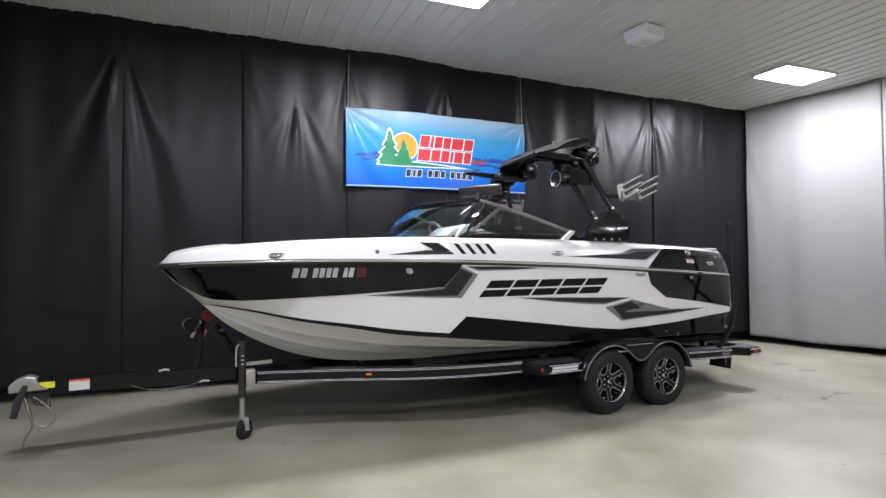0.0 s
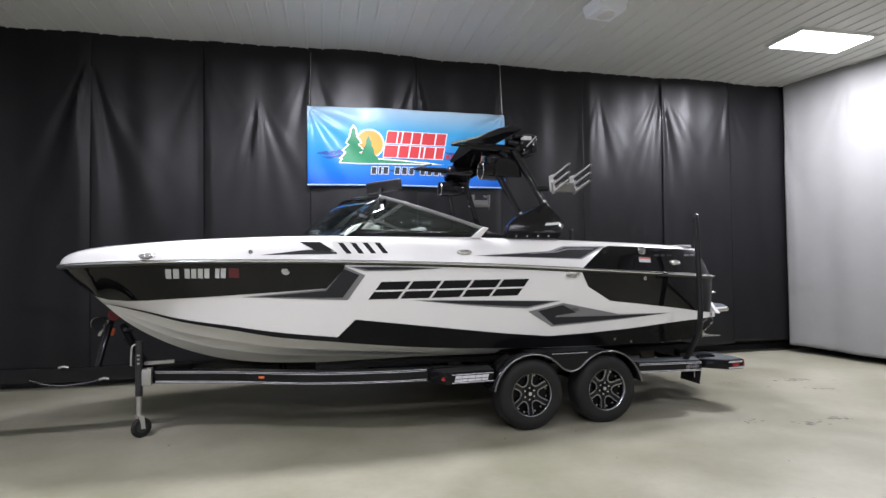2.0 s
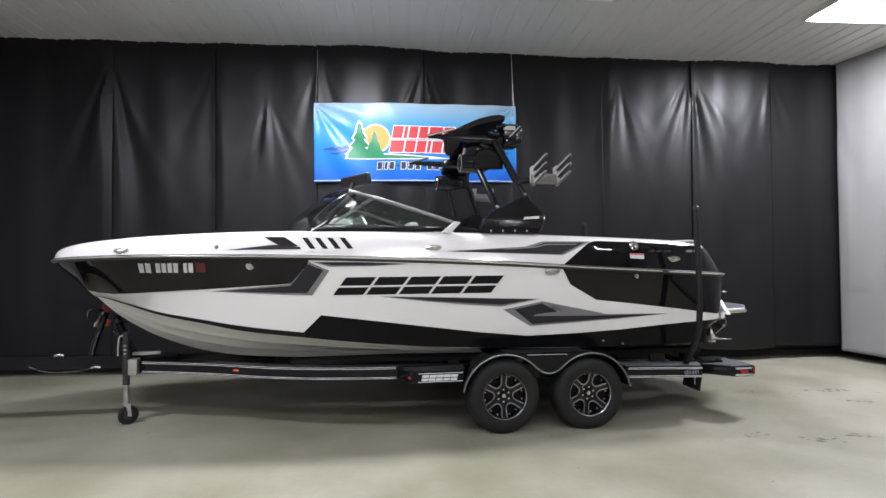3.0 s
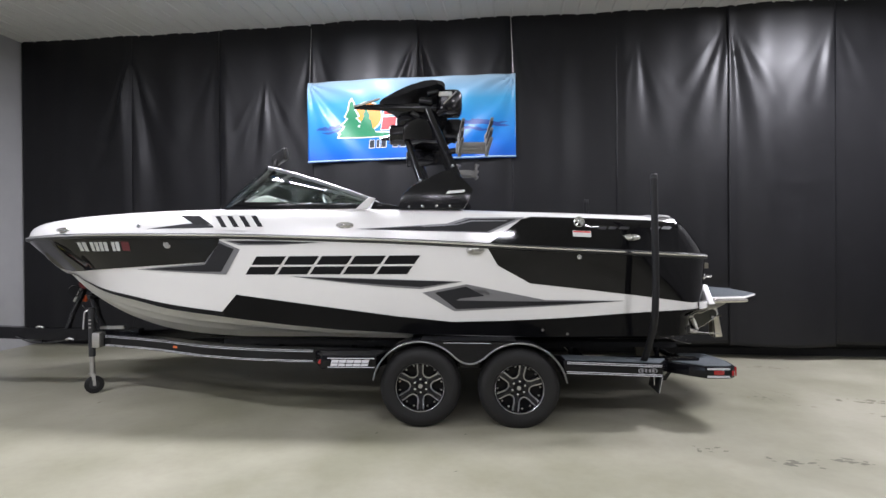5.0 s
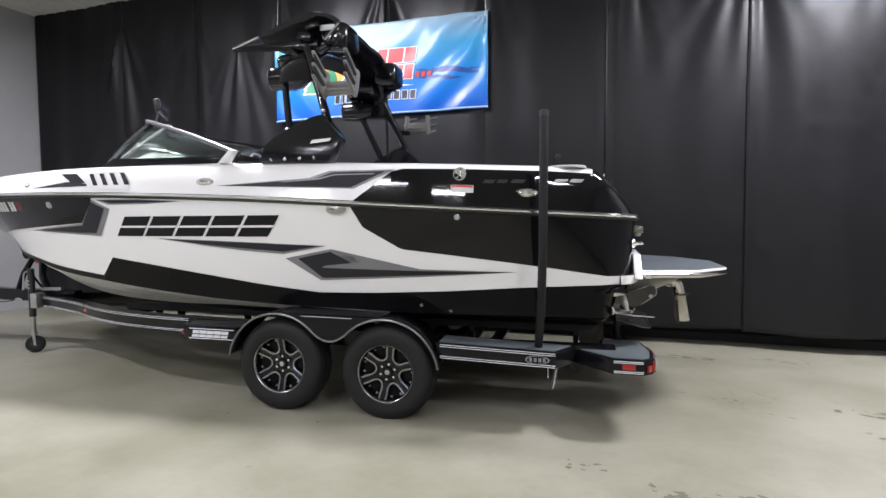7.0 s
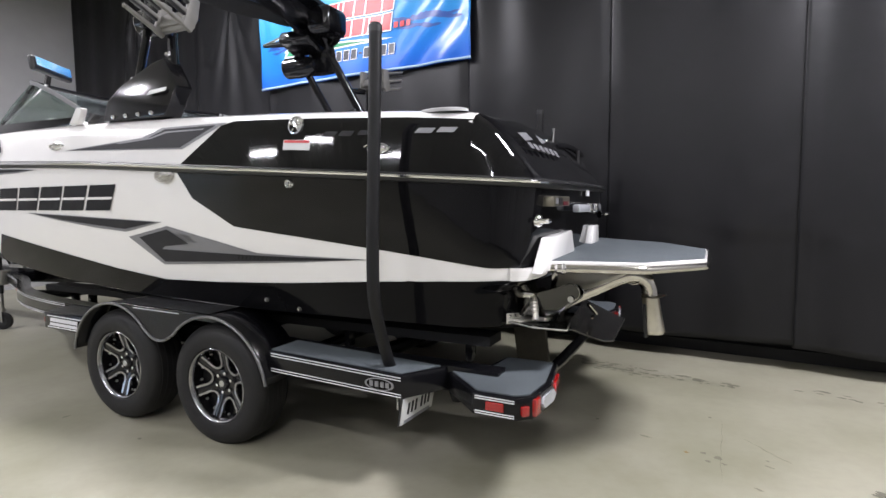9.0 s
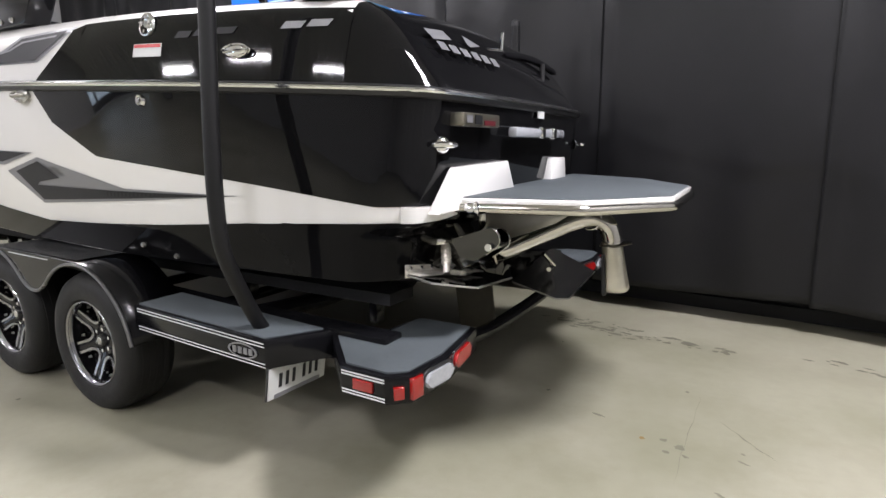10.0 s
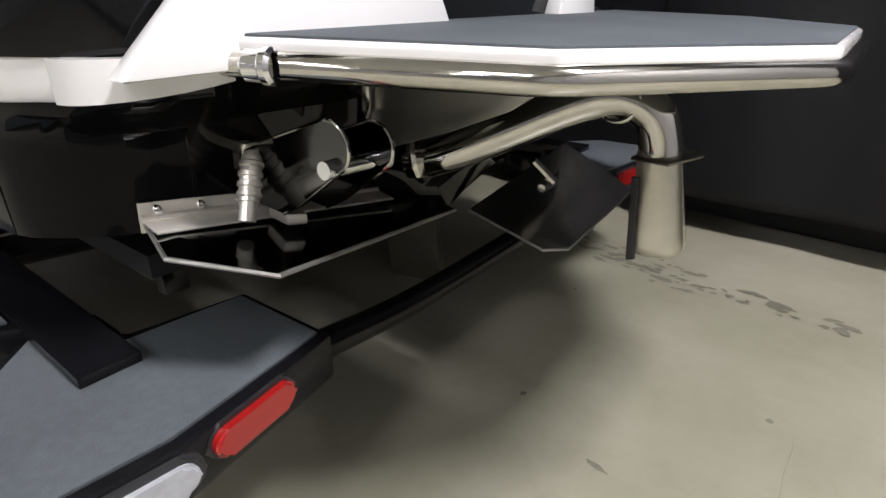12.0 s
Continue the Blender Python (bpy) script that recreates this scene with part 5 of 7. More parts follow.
# ---- stern gear: swim platform, wake plates, exhaust ----
def build_stern():
    t = BOAT
    half = [(2.60, 0.785), (3.075, 0.615), (3.345, 0.27)]

    def tilt(bm):
        """The platform rises to starboard and falls a little aft."""
        for v in bm.verts:
            v.co.z += 0.012 * v.co.y - 0.024 * (v.co.x - 2.6)
    outer = [(x, -y) for x, y in half] + [(x, y) for x, y in half[::-1]]

    def inset(pts, d):
        c = Vector((2.85, 0))
        out = []
        for i, p in enumerate(pts):
            a, b = Vector(pts[i - 1]), Vector(pts[(i + 1) % len(pts)])
            p = Vector(p)
            n1 = Vector(((p - a).y, -(p - a).x)).normalized()
            n2 = Vector(((b - p).y, -(b - p).x)).normalized()
            m = (n1 + n2).normalized()
            k = d / max(m.dot(n1), 0.3)
            q = p - m * k
            if (q - c).length > (p - c).length:
                q = p + m * k
            out.append((q.x, q.y))
        return out

    bm = bmesh.new()
    prism(bm, [(x, y, 1.056) for x, y in outer], (0, 0, 0.023), 0.007, 3)
    tilt(bm)
    plat = part("swim_platform", bm, M_WHITE, t, "white swim platform with a grey foam tread")
    bm = bmesh.new()
    prism(bm, [(x, y, 1.076) for x, y in inset(outer, 0.011)], (0, 0, 0.007), 0.002)
    tilt(bm)
    part("tread_pad", bm, M_TREADPAD, plat, "blue-grey foam tread pad")
    bm = bmesh.new()
    prism(bm, [(x, y, 1.044) for x, y in inset(outer, 0.008)], (0, 0, 0.014))
    tilt(bm)
    part("rubber_strip", bm, M_PLASTIC, plat)
    # chrome tube under the edge
    bm = bmesh.new()
    ln = [Vector((x, y, 1.043)) for x, y in inset(outer, 0.0)]
    pts = []
    for i, p in enumerate(ln):
        if i == 0 or i == len(ln) - 1:
            pts.append(p)
        else:
            a, b = (ln[i - 1] - p).normalized(), (ln[i + 1] - p).normalized()
            pts += [p + a * 0.03, p + (a + b) * 0.008, p + b * 0.03]
    tube(bm, pts, 0.0205, 14)
    tilt(bm)
    part("edge_tube", bm, M_STEEL, plat, "polished steel tube along the platform edge")
    for s in (-1, 1):
        bm = bmesh.new()
        lathe(bm, [(0.0, -0.012), (0.016, -0.010), (0.024, 0.0), (0.024, 0.024), (0.027, 0.028), (0.027, 0.038), (0.021, 0.043)], (2.682, s * 0.770, 1.043), (0.94, -s * 0.34, 0), 20)
        tilt(bm)
        part("tube_end", bm, M_CHROME, plat)
        # white riser between hull and platform
        bm = bmesh.new()
        if s < 0:
            out = [(-0.935, 1.02), (-0.765, 1.185), (-0.325, 1.20), (-0.245, 1.062), (-0.30, 1.03)]
        else:
            out = [(0.50, 1.06), (0.475, 1.20), (0.285, 1.20), (0.245, 1.06)]
        prism(bm, [(2.60, y, z) for y, z in out], (0.055, 0, 0), 0.008)
        part("platform_riser", bm, M_WHITE, plat)
        # white band that runs round the quarter into the platform
        bm = bmesh.new()
        rows = []
        for k in range(9):
            f = k / 8
            a = Vector((2.505 + 0.125 * math.sin(f * math.pi / 2), s * (0.955 - 0.19 * (1 - math.cos(f * math.pi / 2))), 0))
            o = Vector((0.005 * math.sin(f * 1.57), s * 0.005 * math.cos(f * 1.57), 0))
            lo, hi = 0.985 + 0.022 * f * f, 1.045
            rows.append([a + o + Vector((0, 0, z)) for z in (lo, hi)] + [a - o * 6 + Vector((0, 0, hi)), a - o * 6 + Vector((0, 0, lo)), a + o + Vector((0, 0, lo))])
        grid(bm, rows)
        part("quarter_band", bm, M_WHITE, plat)
    # stern eye
        bm = bmesh.new()
        lathe(bm, [(0.0, 0.020), (0.016, 0.017), (0.027, 0.010), (0.032, 0.0)], (2.60, s * 0.815, 1.268), (1, s * 0.6, 0), 24)
        tube(bm, [Vector((2.62, s * 0.835, 1.268)) + Vector((0.032, s * 0.018, 0)) * math.sin(a) + Vector((-0.022, s * 0.036, 0)) * math.cos(a) for a in [math.pi * k / 8 for k in range(9)]], 0.011, 8)
        part("stern_eye", bm, M_CHROME, t, "chrome stern tow eye")
    # hand rail strip, name plate and label on the transom
    bm = bmesh.new()
    box(bm, (2.655, -0.34, 1.30), (2.70, 0.32, 1.345), 0.012)
    strip = part("transom_light_bar", bm, M_LENS, t, "white light bar on the transom")
    for y in (-0.02, 0.14):
        bm = bmesh.new()
        box(bm, (2.66, y - 0.02, 1.296), (2.712, y + 0.02, 1.35), 0.01)
        part("bar_clamp", bm, M_CHROME, strip)
    bm = bmesh.new()
    box(bm, (2.605, -0.77, 1.338), (2.668, -0.45, 1.388), 0.006)
    mp = part("maker_plate", bm, M_BRONZE, t, "dark metal maker's plate with a red corner")
    for y0, y1, z0, z1, m in ((-0.60, -0.50, 1.343, 1.362, M_STICKERRED), (-0.75, -0.70, 1.350, 1.378, M_SILVER), (-0.68, -0.62, 1.346, 1.380, M_PLASTIC)):
        bm = bmesh.new()
        box(bm, (2.667, y0, z0), (2.671, y1, z1), 0.0)
        part("plate_mark", bm, m, mp)
    bm = bmesh.new()
    box(bm, (2.655, 0.02, 1.395), (2.662, 0.10, 1.435), 0.0)
    part("warning_label", bm, M_PLATE, t)
    bm = bmesh.new()
    tube(bm, [(2.50, 0.50, 1.60), (2.50, 0.50, 1.72)], 0.012, 10)
    part("pole_socket", bm, M_PLASTIC, t)

    # port wake plate, lying up against the hull
    bm = bmesh.new()
    prism(bm, [(2.462, -0.862, 0.764), (2.60, -0.905, 0.757), (2.745, -0.812, 0.735), (2.61, -0.17, 0.625), (2.462, -0.15, 0.632)], (0, 0, 0.006), 0.0)
    wp = part("wake_plate", bm, M_MIRRORBLACK, t, "polished steel wake plate under the transom")
    bm = bmesh.new()
    prism(bm, [(2.54, 0.0, 0.56), (2.785, -0.005, 0.50), (2.83, 0.06, 0.492), (2.83, 0.54, 0.536), (2.54, 0.62, 0.64)], (0, 0, 0.006), 0.0)
    cp = part("wake_plate", bm, M_DARKSTEEL, t, "polished steel centre wake plate, lowered")
    bm = bmesh.new()
    tube(bm, [(2.462, -0.862, 0.766), (2.60, -0.905, 0.759), (2.745, -0.812, 0.737), (2.61, -0.17, 0.627)], 0.0045, 6)
    part("plate_edge", bm, M_ALU, wp)
    bm = bmesh.new()
    tube(bm, [(2.54, 0.0, 0.562), (2.785, -0.005, 0.502), (2.83, 0.06, 0.494), (2.83, 0.54, 0.538)], 0.004, 6)
    part("plate_edge", bm, M_ALU, cp)
    # hinge strip, ram and arm of the port plate
    bm = bmesh.new()
    a, b = Vector((2.464, -0.872, 0.756)), Vector((2.464, -0.305, 0.664))
    prism(bm, [a, b, b + Vector((-0.002, 0.004, 0.052)), a + Vector((-0.002, 0.004, 0.052))], (-0.006, 0, 0), 0.001)
    prism(bm, [a + Vector((0, 0, 0.020)), b + Vector((0, 0, 0.020)), b + Vector((0.062, -0.004, 0.012)), a + Vector((0.062, -0.004, 0.014))], (0, 0, 0.005), 0.001)
    tube(bm, [a + Vector((0.004, 0, 0.026)), b + Vector((0.004, 0, 0.026))], 0.007, 10)
    part("hinge_strip", bm, M_HINGE, wp, "polished steel hinge strip")
    for k in range(7):
        bm = bmesh.new()
        lathe(bm, [(0, 0.008), (0.007, 0.006), (0.009, 0)], a + (b - a) * ((k + 0.4) / 7.2) + Vector((0.001, 0, 0.040)), (1, 0, 0), 10)
        part("screw", bm, M_CHROME, wp)
    # ribbed ram between the plate and the transom
    bm = bmesh.new()
    prof = [(0.0, 0.0), (0.015, 0.0), (0.015, 0.035)]
    for k in range(9):
        r = 0.0215 if k % 2 else 0.0185
        prof += [(r, 0.036 + 0.009 * k), (r, 0.043 + 0.009 * k)]
    lathe(bm, prof + [(0.012, 0.125), (0.012, 0.135), (0.0, 0.135)], (2.572, -0.742, 0.762), (-0.26, 0.42, 0.87), 18)
    part("ram", bm, M_HINGE, wp, "ribbed polished steel ram")
    bm = bmesh.new()
    prism(bm, [(2.455, -0.715, 0.862), (2.548, -0.715, 0.872), (2.555, -0.715, 0.892), (2.455, -0.715, 0.902)], (0, 0.045, 0), 0.004)
    part("ram_bracket", bm, M_POLISHED, wp)
    # two broad arm plates with rounded ends, and the pin between them
    out = [(2.47, 0.775), (2.49, 0.862), (2.60, 0.905), (2.705, 0.941)]
    out += [(2.733 + 0.044 * math.sin(radians(q)), 0.905 + 0.044 * math.cos(radians(q))) for q in range(-15, 136, 15)]
    out += [(2.655, 0.795), (2.60, 0.766)]
    for y, dz in ((-0.684, 0.0), (-0.584, -0.016)):
        bm = bmesh.new()
        prism(bm, [(x, y, z + dz) for x, z in out], (0, 0.007, 0), 0.0015)
        arm = part("arm_plate", bm, M_MIRRORBLACK, wp, "mirror-polished steel arm plate with a rounded end", smooth=False)
        # bright bead added along the edge to stand for its highlight
        bm = bmesh.new()
        tube(bm, [(x, y, z + dz) for x, z in out[2:]], 0.0028, 6)
        part("arm_rim_highlight", bm, M_POLISHED, arm)
    bm = bmesh.new()
    tube(bm, [(2.735, -0.70, 0.872), (2.735, -0.56, 0.866)], 0.015, 16)
    lathe(bm, [(0.0, 0.012), (0.017, 0.012), (0.022, 0.006), (0.022, 0.0)], (2.735, -0.566, 0.866), (0, 1, 0), 16)
    part("arm_pin", bm, M_CHROME, wp)
    bm = bmesh.new()
    prism(bm, [(2.52, -0.66, 0.735), (2.60, -0.68, 0.742), (2.61, -0.64, 0.735), (2.53, -0.60, 0.724)], (0, 0, 0.022), 0.005)
    part("arm_clevis", bm, M_HINGE, wp)
    bm = bmesh.new()
    tube(bm, [(2.66, 0.14, 0.70), (2.70, 0.20, 0.63)], 0.014, 10)
    tube(bm, [(2.68, 0.17, 0.61), (2.68, 0.26, 0.61)], 0.013, 10)
    part("ram", bm, M_STEEL, cp)
    # muffler under the platform and the bracket plates
    bm = bmesh.new()
    prism(bm, [(2.60, -0.45, 1.030), (3.04, -0.45, 1.022), (2.976, -0.45, 0.985), (2.917, -0.45, 0.947), (2.80, -0.45, 0.900), (2.649, -0.45, 0.848), (2.60, -0.45, 0.846)], (0.0, 0.008, 0), 0.002)
    part("platform_bracket", bm, M_SATIN, plat, "dull steel bracket under the platform")
    bm = bmesh.new()
    prism(bm, [(2.64, 0.30, 1.0), (3.0, 0.30, 1.0), (2.70, 0.30, 0.88), (2.64, 0.30, 0.86)], (0, 0.03, 0), 0.004)
    part("platform_bracket", bm, M_STEEL, plat)
    bm = bmesh.new()
    prism(bm, [(2.572, -0.462, 1.03), (2.606, -0.462, 1.03), (2.612, -0.462, 0.93), (2.590, -0.462, 0.885), (2.566, -0.462, 0.885), (2.580, -0.462, 0.93)], (0, 0.010, 0), 0.003)
    part("bracket_tab", bm, M_POLISHED, plat)
    # exhaust pipe with its turned-down end
    bm = bmesh.new()
    ln = smooth_line([(2.50, -0.22, 0.752), (2.57, -0.19, 0.765), (2.70, -0.13, 0.825), (2.86, -0.06, 0.905), (2.95, -0.03, 0.925), (3.02, -0.01, 0.895), (3.045, 0.0, 0.83), (3.05, 0.0, 0.79)], 6)
    tube(bm, ln, 0.047, 18)
    pipe = part("exhaust_pipe", bm, M_STEEL, t, "polished steel exhaust pipe bent down behind the transom")
    bm = bmesh.new()
    lathe(bm, [(0.035, 0.009), (0.068, 0.009), (0.074, 0.0), (0.068, -0.009), (0.035, -0.009)], (2.535, -0.213, 0.768), (1, 0.4, 0.2), 24)
    part("flange", bm, M_STEEL, pipe)
    bm = bmesh.new()
    rows = []
    for k in range(11):
        f = k / 10
        z = 0.812 - 0.222 * f
        w, th = 0.046 + 0.014 * f, 0.047 + 0.010 * f
        cx = 3.046 + 0.022 * f
        ring = []
        for q in range(33):
            a = 2 * math.pi * q / 32
            e = 0.55 + 0.45 * (1 - f)
            ring.append((cx + th * math.copysign(abs(math.cos(a)) ** e, math.cos(a)) + 0.006 * f * math.cos(2 * a), 0.012 * f + w * math.copysign(abs(math.sin(a)) ** e, math.sin(a)), z + 0.012 * math.sin(a) * f))
        rows.append(ring)
    grid(bm, rows)
    v = part("turn_down", bm, M_CAST, pipe, "flattened steel outlet")
    v.modifiers.new("thickness", "SOLIDIFY").thickness = 0.006
    # dark fins on both flanks of the outlet
    for x0, y0 in ((3.010, -0.058), (3.052, 0.082)):
        bm = bmesh.new()
        prism(bm, [(x0, y0, 0.76), (x0 + 0.014, y0, 0.76), (x0 + 0.030, y0 - 0.004, 0.566), (x0 + 0.014, y0 - 0.004, 0.562)], (0.004, 0.008, 0), 0.001)
        part("outlet_fin", bm, M_PLASTIC, pipe)
    bm = bmesh.new()
    prism(bm, [(3.0, -0.05, 0.795), (3.09, -0.08, 0.80), (3.135, 0.02, 0.806), (3.10, 0.09, 0.80), (3.0, 0.06, 0.795)], (0, 0, 0.006), 0.001)
    part("spray_plate", bm, M_BRONZE, pipe)
    bm = bmesh.new()
    rr = [Vector((2.955, -0.055, 0.925)) + Vector((0.05 * math.cos(a), 0.0, 0.05 * math.sin(a))) for a in [2 * math.pi * k / 20 for k in range(21)]]
    tube(bm, rr, 0.006, 8, cap=False)
    part("tow_ring", bm, M_STEEL, plat)
    # rudder and propeller strut below the hull
    bm = bmesh.new()
    prism(bm, [(2.20, -0.02, 0.56), (2.42, -0.02, 0.56), (2.45, -0.02, 0.30), (2.24, -0.02, 0.27)], (0, 0.04, 0), 0.012)
    part("rudder", bm, M_RUDDER, t, "dull bronze rudder blade")


build_stern()


# ---- the trailer ----
def stripes(parent, pts, zs, out, r=0.003):
    """Pale pinstripes along a rail: pts run along its face, out is the way off the face."""
    for z in zs:
        bm = bmesh.new()
        rows = [[Vector(p) + Vector(out) + Vector((0, 0, z + d)) for d in (-r, r)] for p in pts]
        grid(bm, rows)
        part("pinstripe", bm, M_STRIPE, parent)


def beam(bm, pts, w, h):
    """A flat-sided rail of width w and height h along points at its middle."""
    pts = [Vector(p) for p in pts]
    rows = []
    for i, p in enumerate(pts):
        d = (pts[min(i + 1, len(pts) - 1)] - pts[max(i - 1, 0)])
        n = Vector((-d.y, d.x, 0)).normalized() * w / 2
        u = Vector((0, 0, h / 2))
        rows.append([p + n + u, p - n + u, p - n - u, p + n - u, p + n + u])
    grid(bm, rows)
    bmesh.ops.remove_doubles(bm, verts=bm.verts, dist=1e-5)
    bmesh.ops.holes_fill(bm, edges=[e for e in bm.edges if e.is_boundary])


def build_wheel(trailer):
    c = Vector((0, 0, 0))
    bm = bmesh.new()
    prof = [(0.205, 0.10), (0.222, 0.119), (0.255, 0.126), (0.285, 0.127), (0.315, 0.119), (0.334, 0.104), (0.345, 0.084), (0.349, 0.066), (0.349, -0.066), (0.345, -0.084), (0.334, -0.104), (0.315, -0.119), (0.285, -0.127), (0.255, -0.126), (0.222, -0.119), (0.205, -0.10)]
    lathe(bm, prof, c, (0, -1, 0), 72)
    tyre = part("wheel", bm, M_TYRE, trailer, "black rubber trailer tyre on an alloy rim")
    # tread ribs
    for o in (-0.055, -0.018, 0.018, 0.055):
        bm = bmesh.new()
        lathe(bm, [(0.345, o - 0.013), (0.3515, o - 0.011), (0.3515, o + 0.011), (0.345, o + 0.013)], c, (0, -1, 0), 48)
        part("tread_rib", bm, M_TYRE, tyre)
    bm = bmesh.new()
    lathe(bm, [(0.205, -0.10), (0.200, 0.05), (0.208, 0.108), (0.203, 0.112), (0.188, 0.04), (0.0, 0.0)], c, (0, -1, 0), 56)
    rim = part("rim", bm, M_LOWER, tyre, "gloss black alloy rim")
    bm = bmesh.new()
    lathe(bm, [(0.197, 0.094), (0.200, 0.106), (0.205, 0.114), (0.211, 0.118), (0.215, 0.114), (0.213, 0.106)], c, (0, -1, 0), 64)
    part("rim_lip", bm, M_RIMFACE, rim, "machined rim lip")
    # six windows outlined by machined edges, dark spokes between
    for k in range(6):
        a0 = math.pi / 6 + k * math.pi / 3

        def at(r, a, o=0.085):
            return Vector((r * math.sin(a0 + a), -(o - 0.060 * (1 - r / 0.2)), r * math.cos(a0 + a)))
        w = 0.405
        pts = [at(0.206, -w), at(0.16, -w * 0.92), at(0.120, -w * 0.84), at(0.096, -w * 0.5), at(0.090, 0), at(0.096, w * 0.5), at(0.120, w * 0.84), at(0.16, w * 0.92), at(0.206, w)]
        pts = smooth_line(pts, 3)
        # flat machined face with chamfered flanks
        rows = []
        for i, q in enumerate(pts):
            d = (pts[min(i + 1, len(pts) - 1)] - pts[max(i - 1, 0)]).normalized()
            side = d.cross(Vector((0, -1, 0))).normalized()
            rows.append([q + side * f + Vector((0, o, 0)) for f, o in ((-0.012, 0.030), (-0.0095, 0.002), (-0.0065, -0.003), (0.0065, -0.003), (0.0095, 0.002), (0.012, 0.030))])
        bm = bmesh.new()
        grid(bm, rows)
        part("spoke_edge", bm, M_RIMFACE, rim, "machined edge of a rim window")
        # two rivets in each window
        for q in (-0.2, 0.2):
            bm = bmesh.new()
            lathe(bm, [(0, 0.012), (0.005, 0.011), (0.008, 0.0)], at(0.184, q, 0.052), (0, -1, 0), 10)
            part("rivet", bm, M_SATIN, rim)
        b0 = k * math.pi / 3
        bm = bmesh.new()
        s = []
        for r, hw in ((0.045, 0.030), (0.10, 0.020), (0.15, 0.020), (0.205, 0.022)):
            u = Vector((math.sin(b0), 0, math.cos(b0)))
            v = Vector((math.cos(b0), 0, -math.sin(b0)))
            o = Vector((0, -(0.082 - 0.060 * (1 - r / 0.2)), 0))
            s.append([u * r + v * hw + o, u * r + v * hw * 0.5 + o * 1.05, u * r - v * hw * 0.5 + o * 1.05, u * r - v * hw + o, u * r - v * hw + o * 0.5, u * r + v * hw + o * 0.5, u * r + v * hw + o])
        grid(bm, s)
        part("spoke", bm, M_TOWER, rim)
    bm = bmesh.new()
    lathe(bm, [(0, 0.072), (0.030, 0.070), (0.038, 0.062), (0.042, 0.050), (0.075, 0.044), (0.080, 0.03)], c, (0, -1, 0), 32)
    part("hub_cap", bm, M_TOWER, rim)
    bm = bmesh.new()
    lathe(bm, [(0, 0.074), (0.016, 0.0735), (0.018, 0.071)], c, (0, -1, 0), 20)
    part("cap_badge", bm, M_ALU, rim)
    for k in range(6):
        a = k * math.pi / 3
        bm = bmesh.new()
        lathe(bm, [(0, 0.060), (0.009, 0.058), (0.011, 0.042)], (0.057 * math.sin(a), 0, 0.057 * math.cos(a)), (0, -1, 0), 8)
        part("lug_nut", bm, M_CHROME, rim)
    return tyre


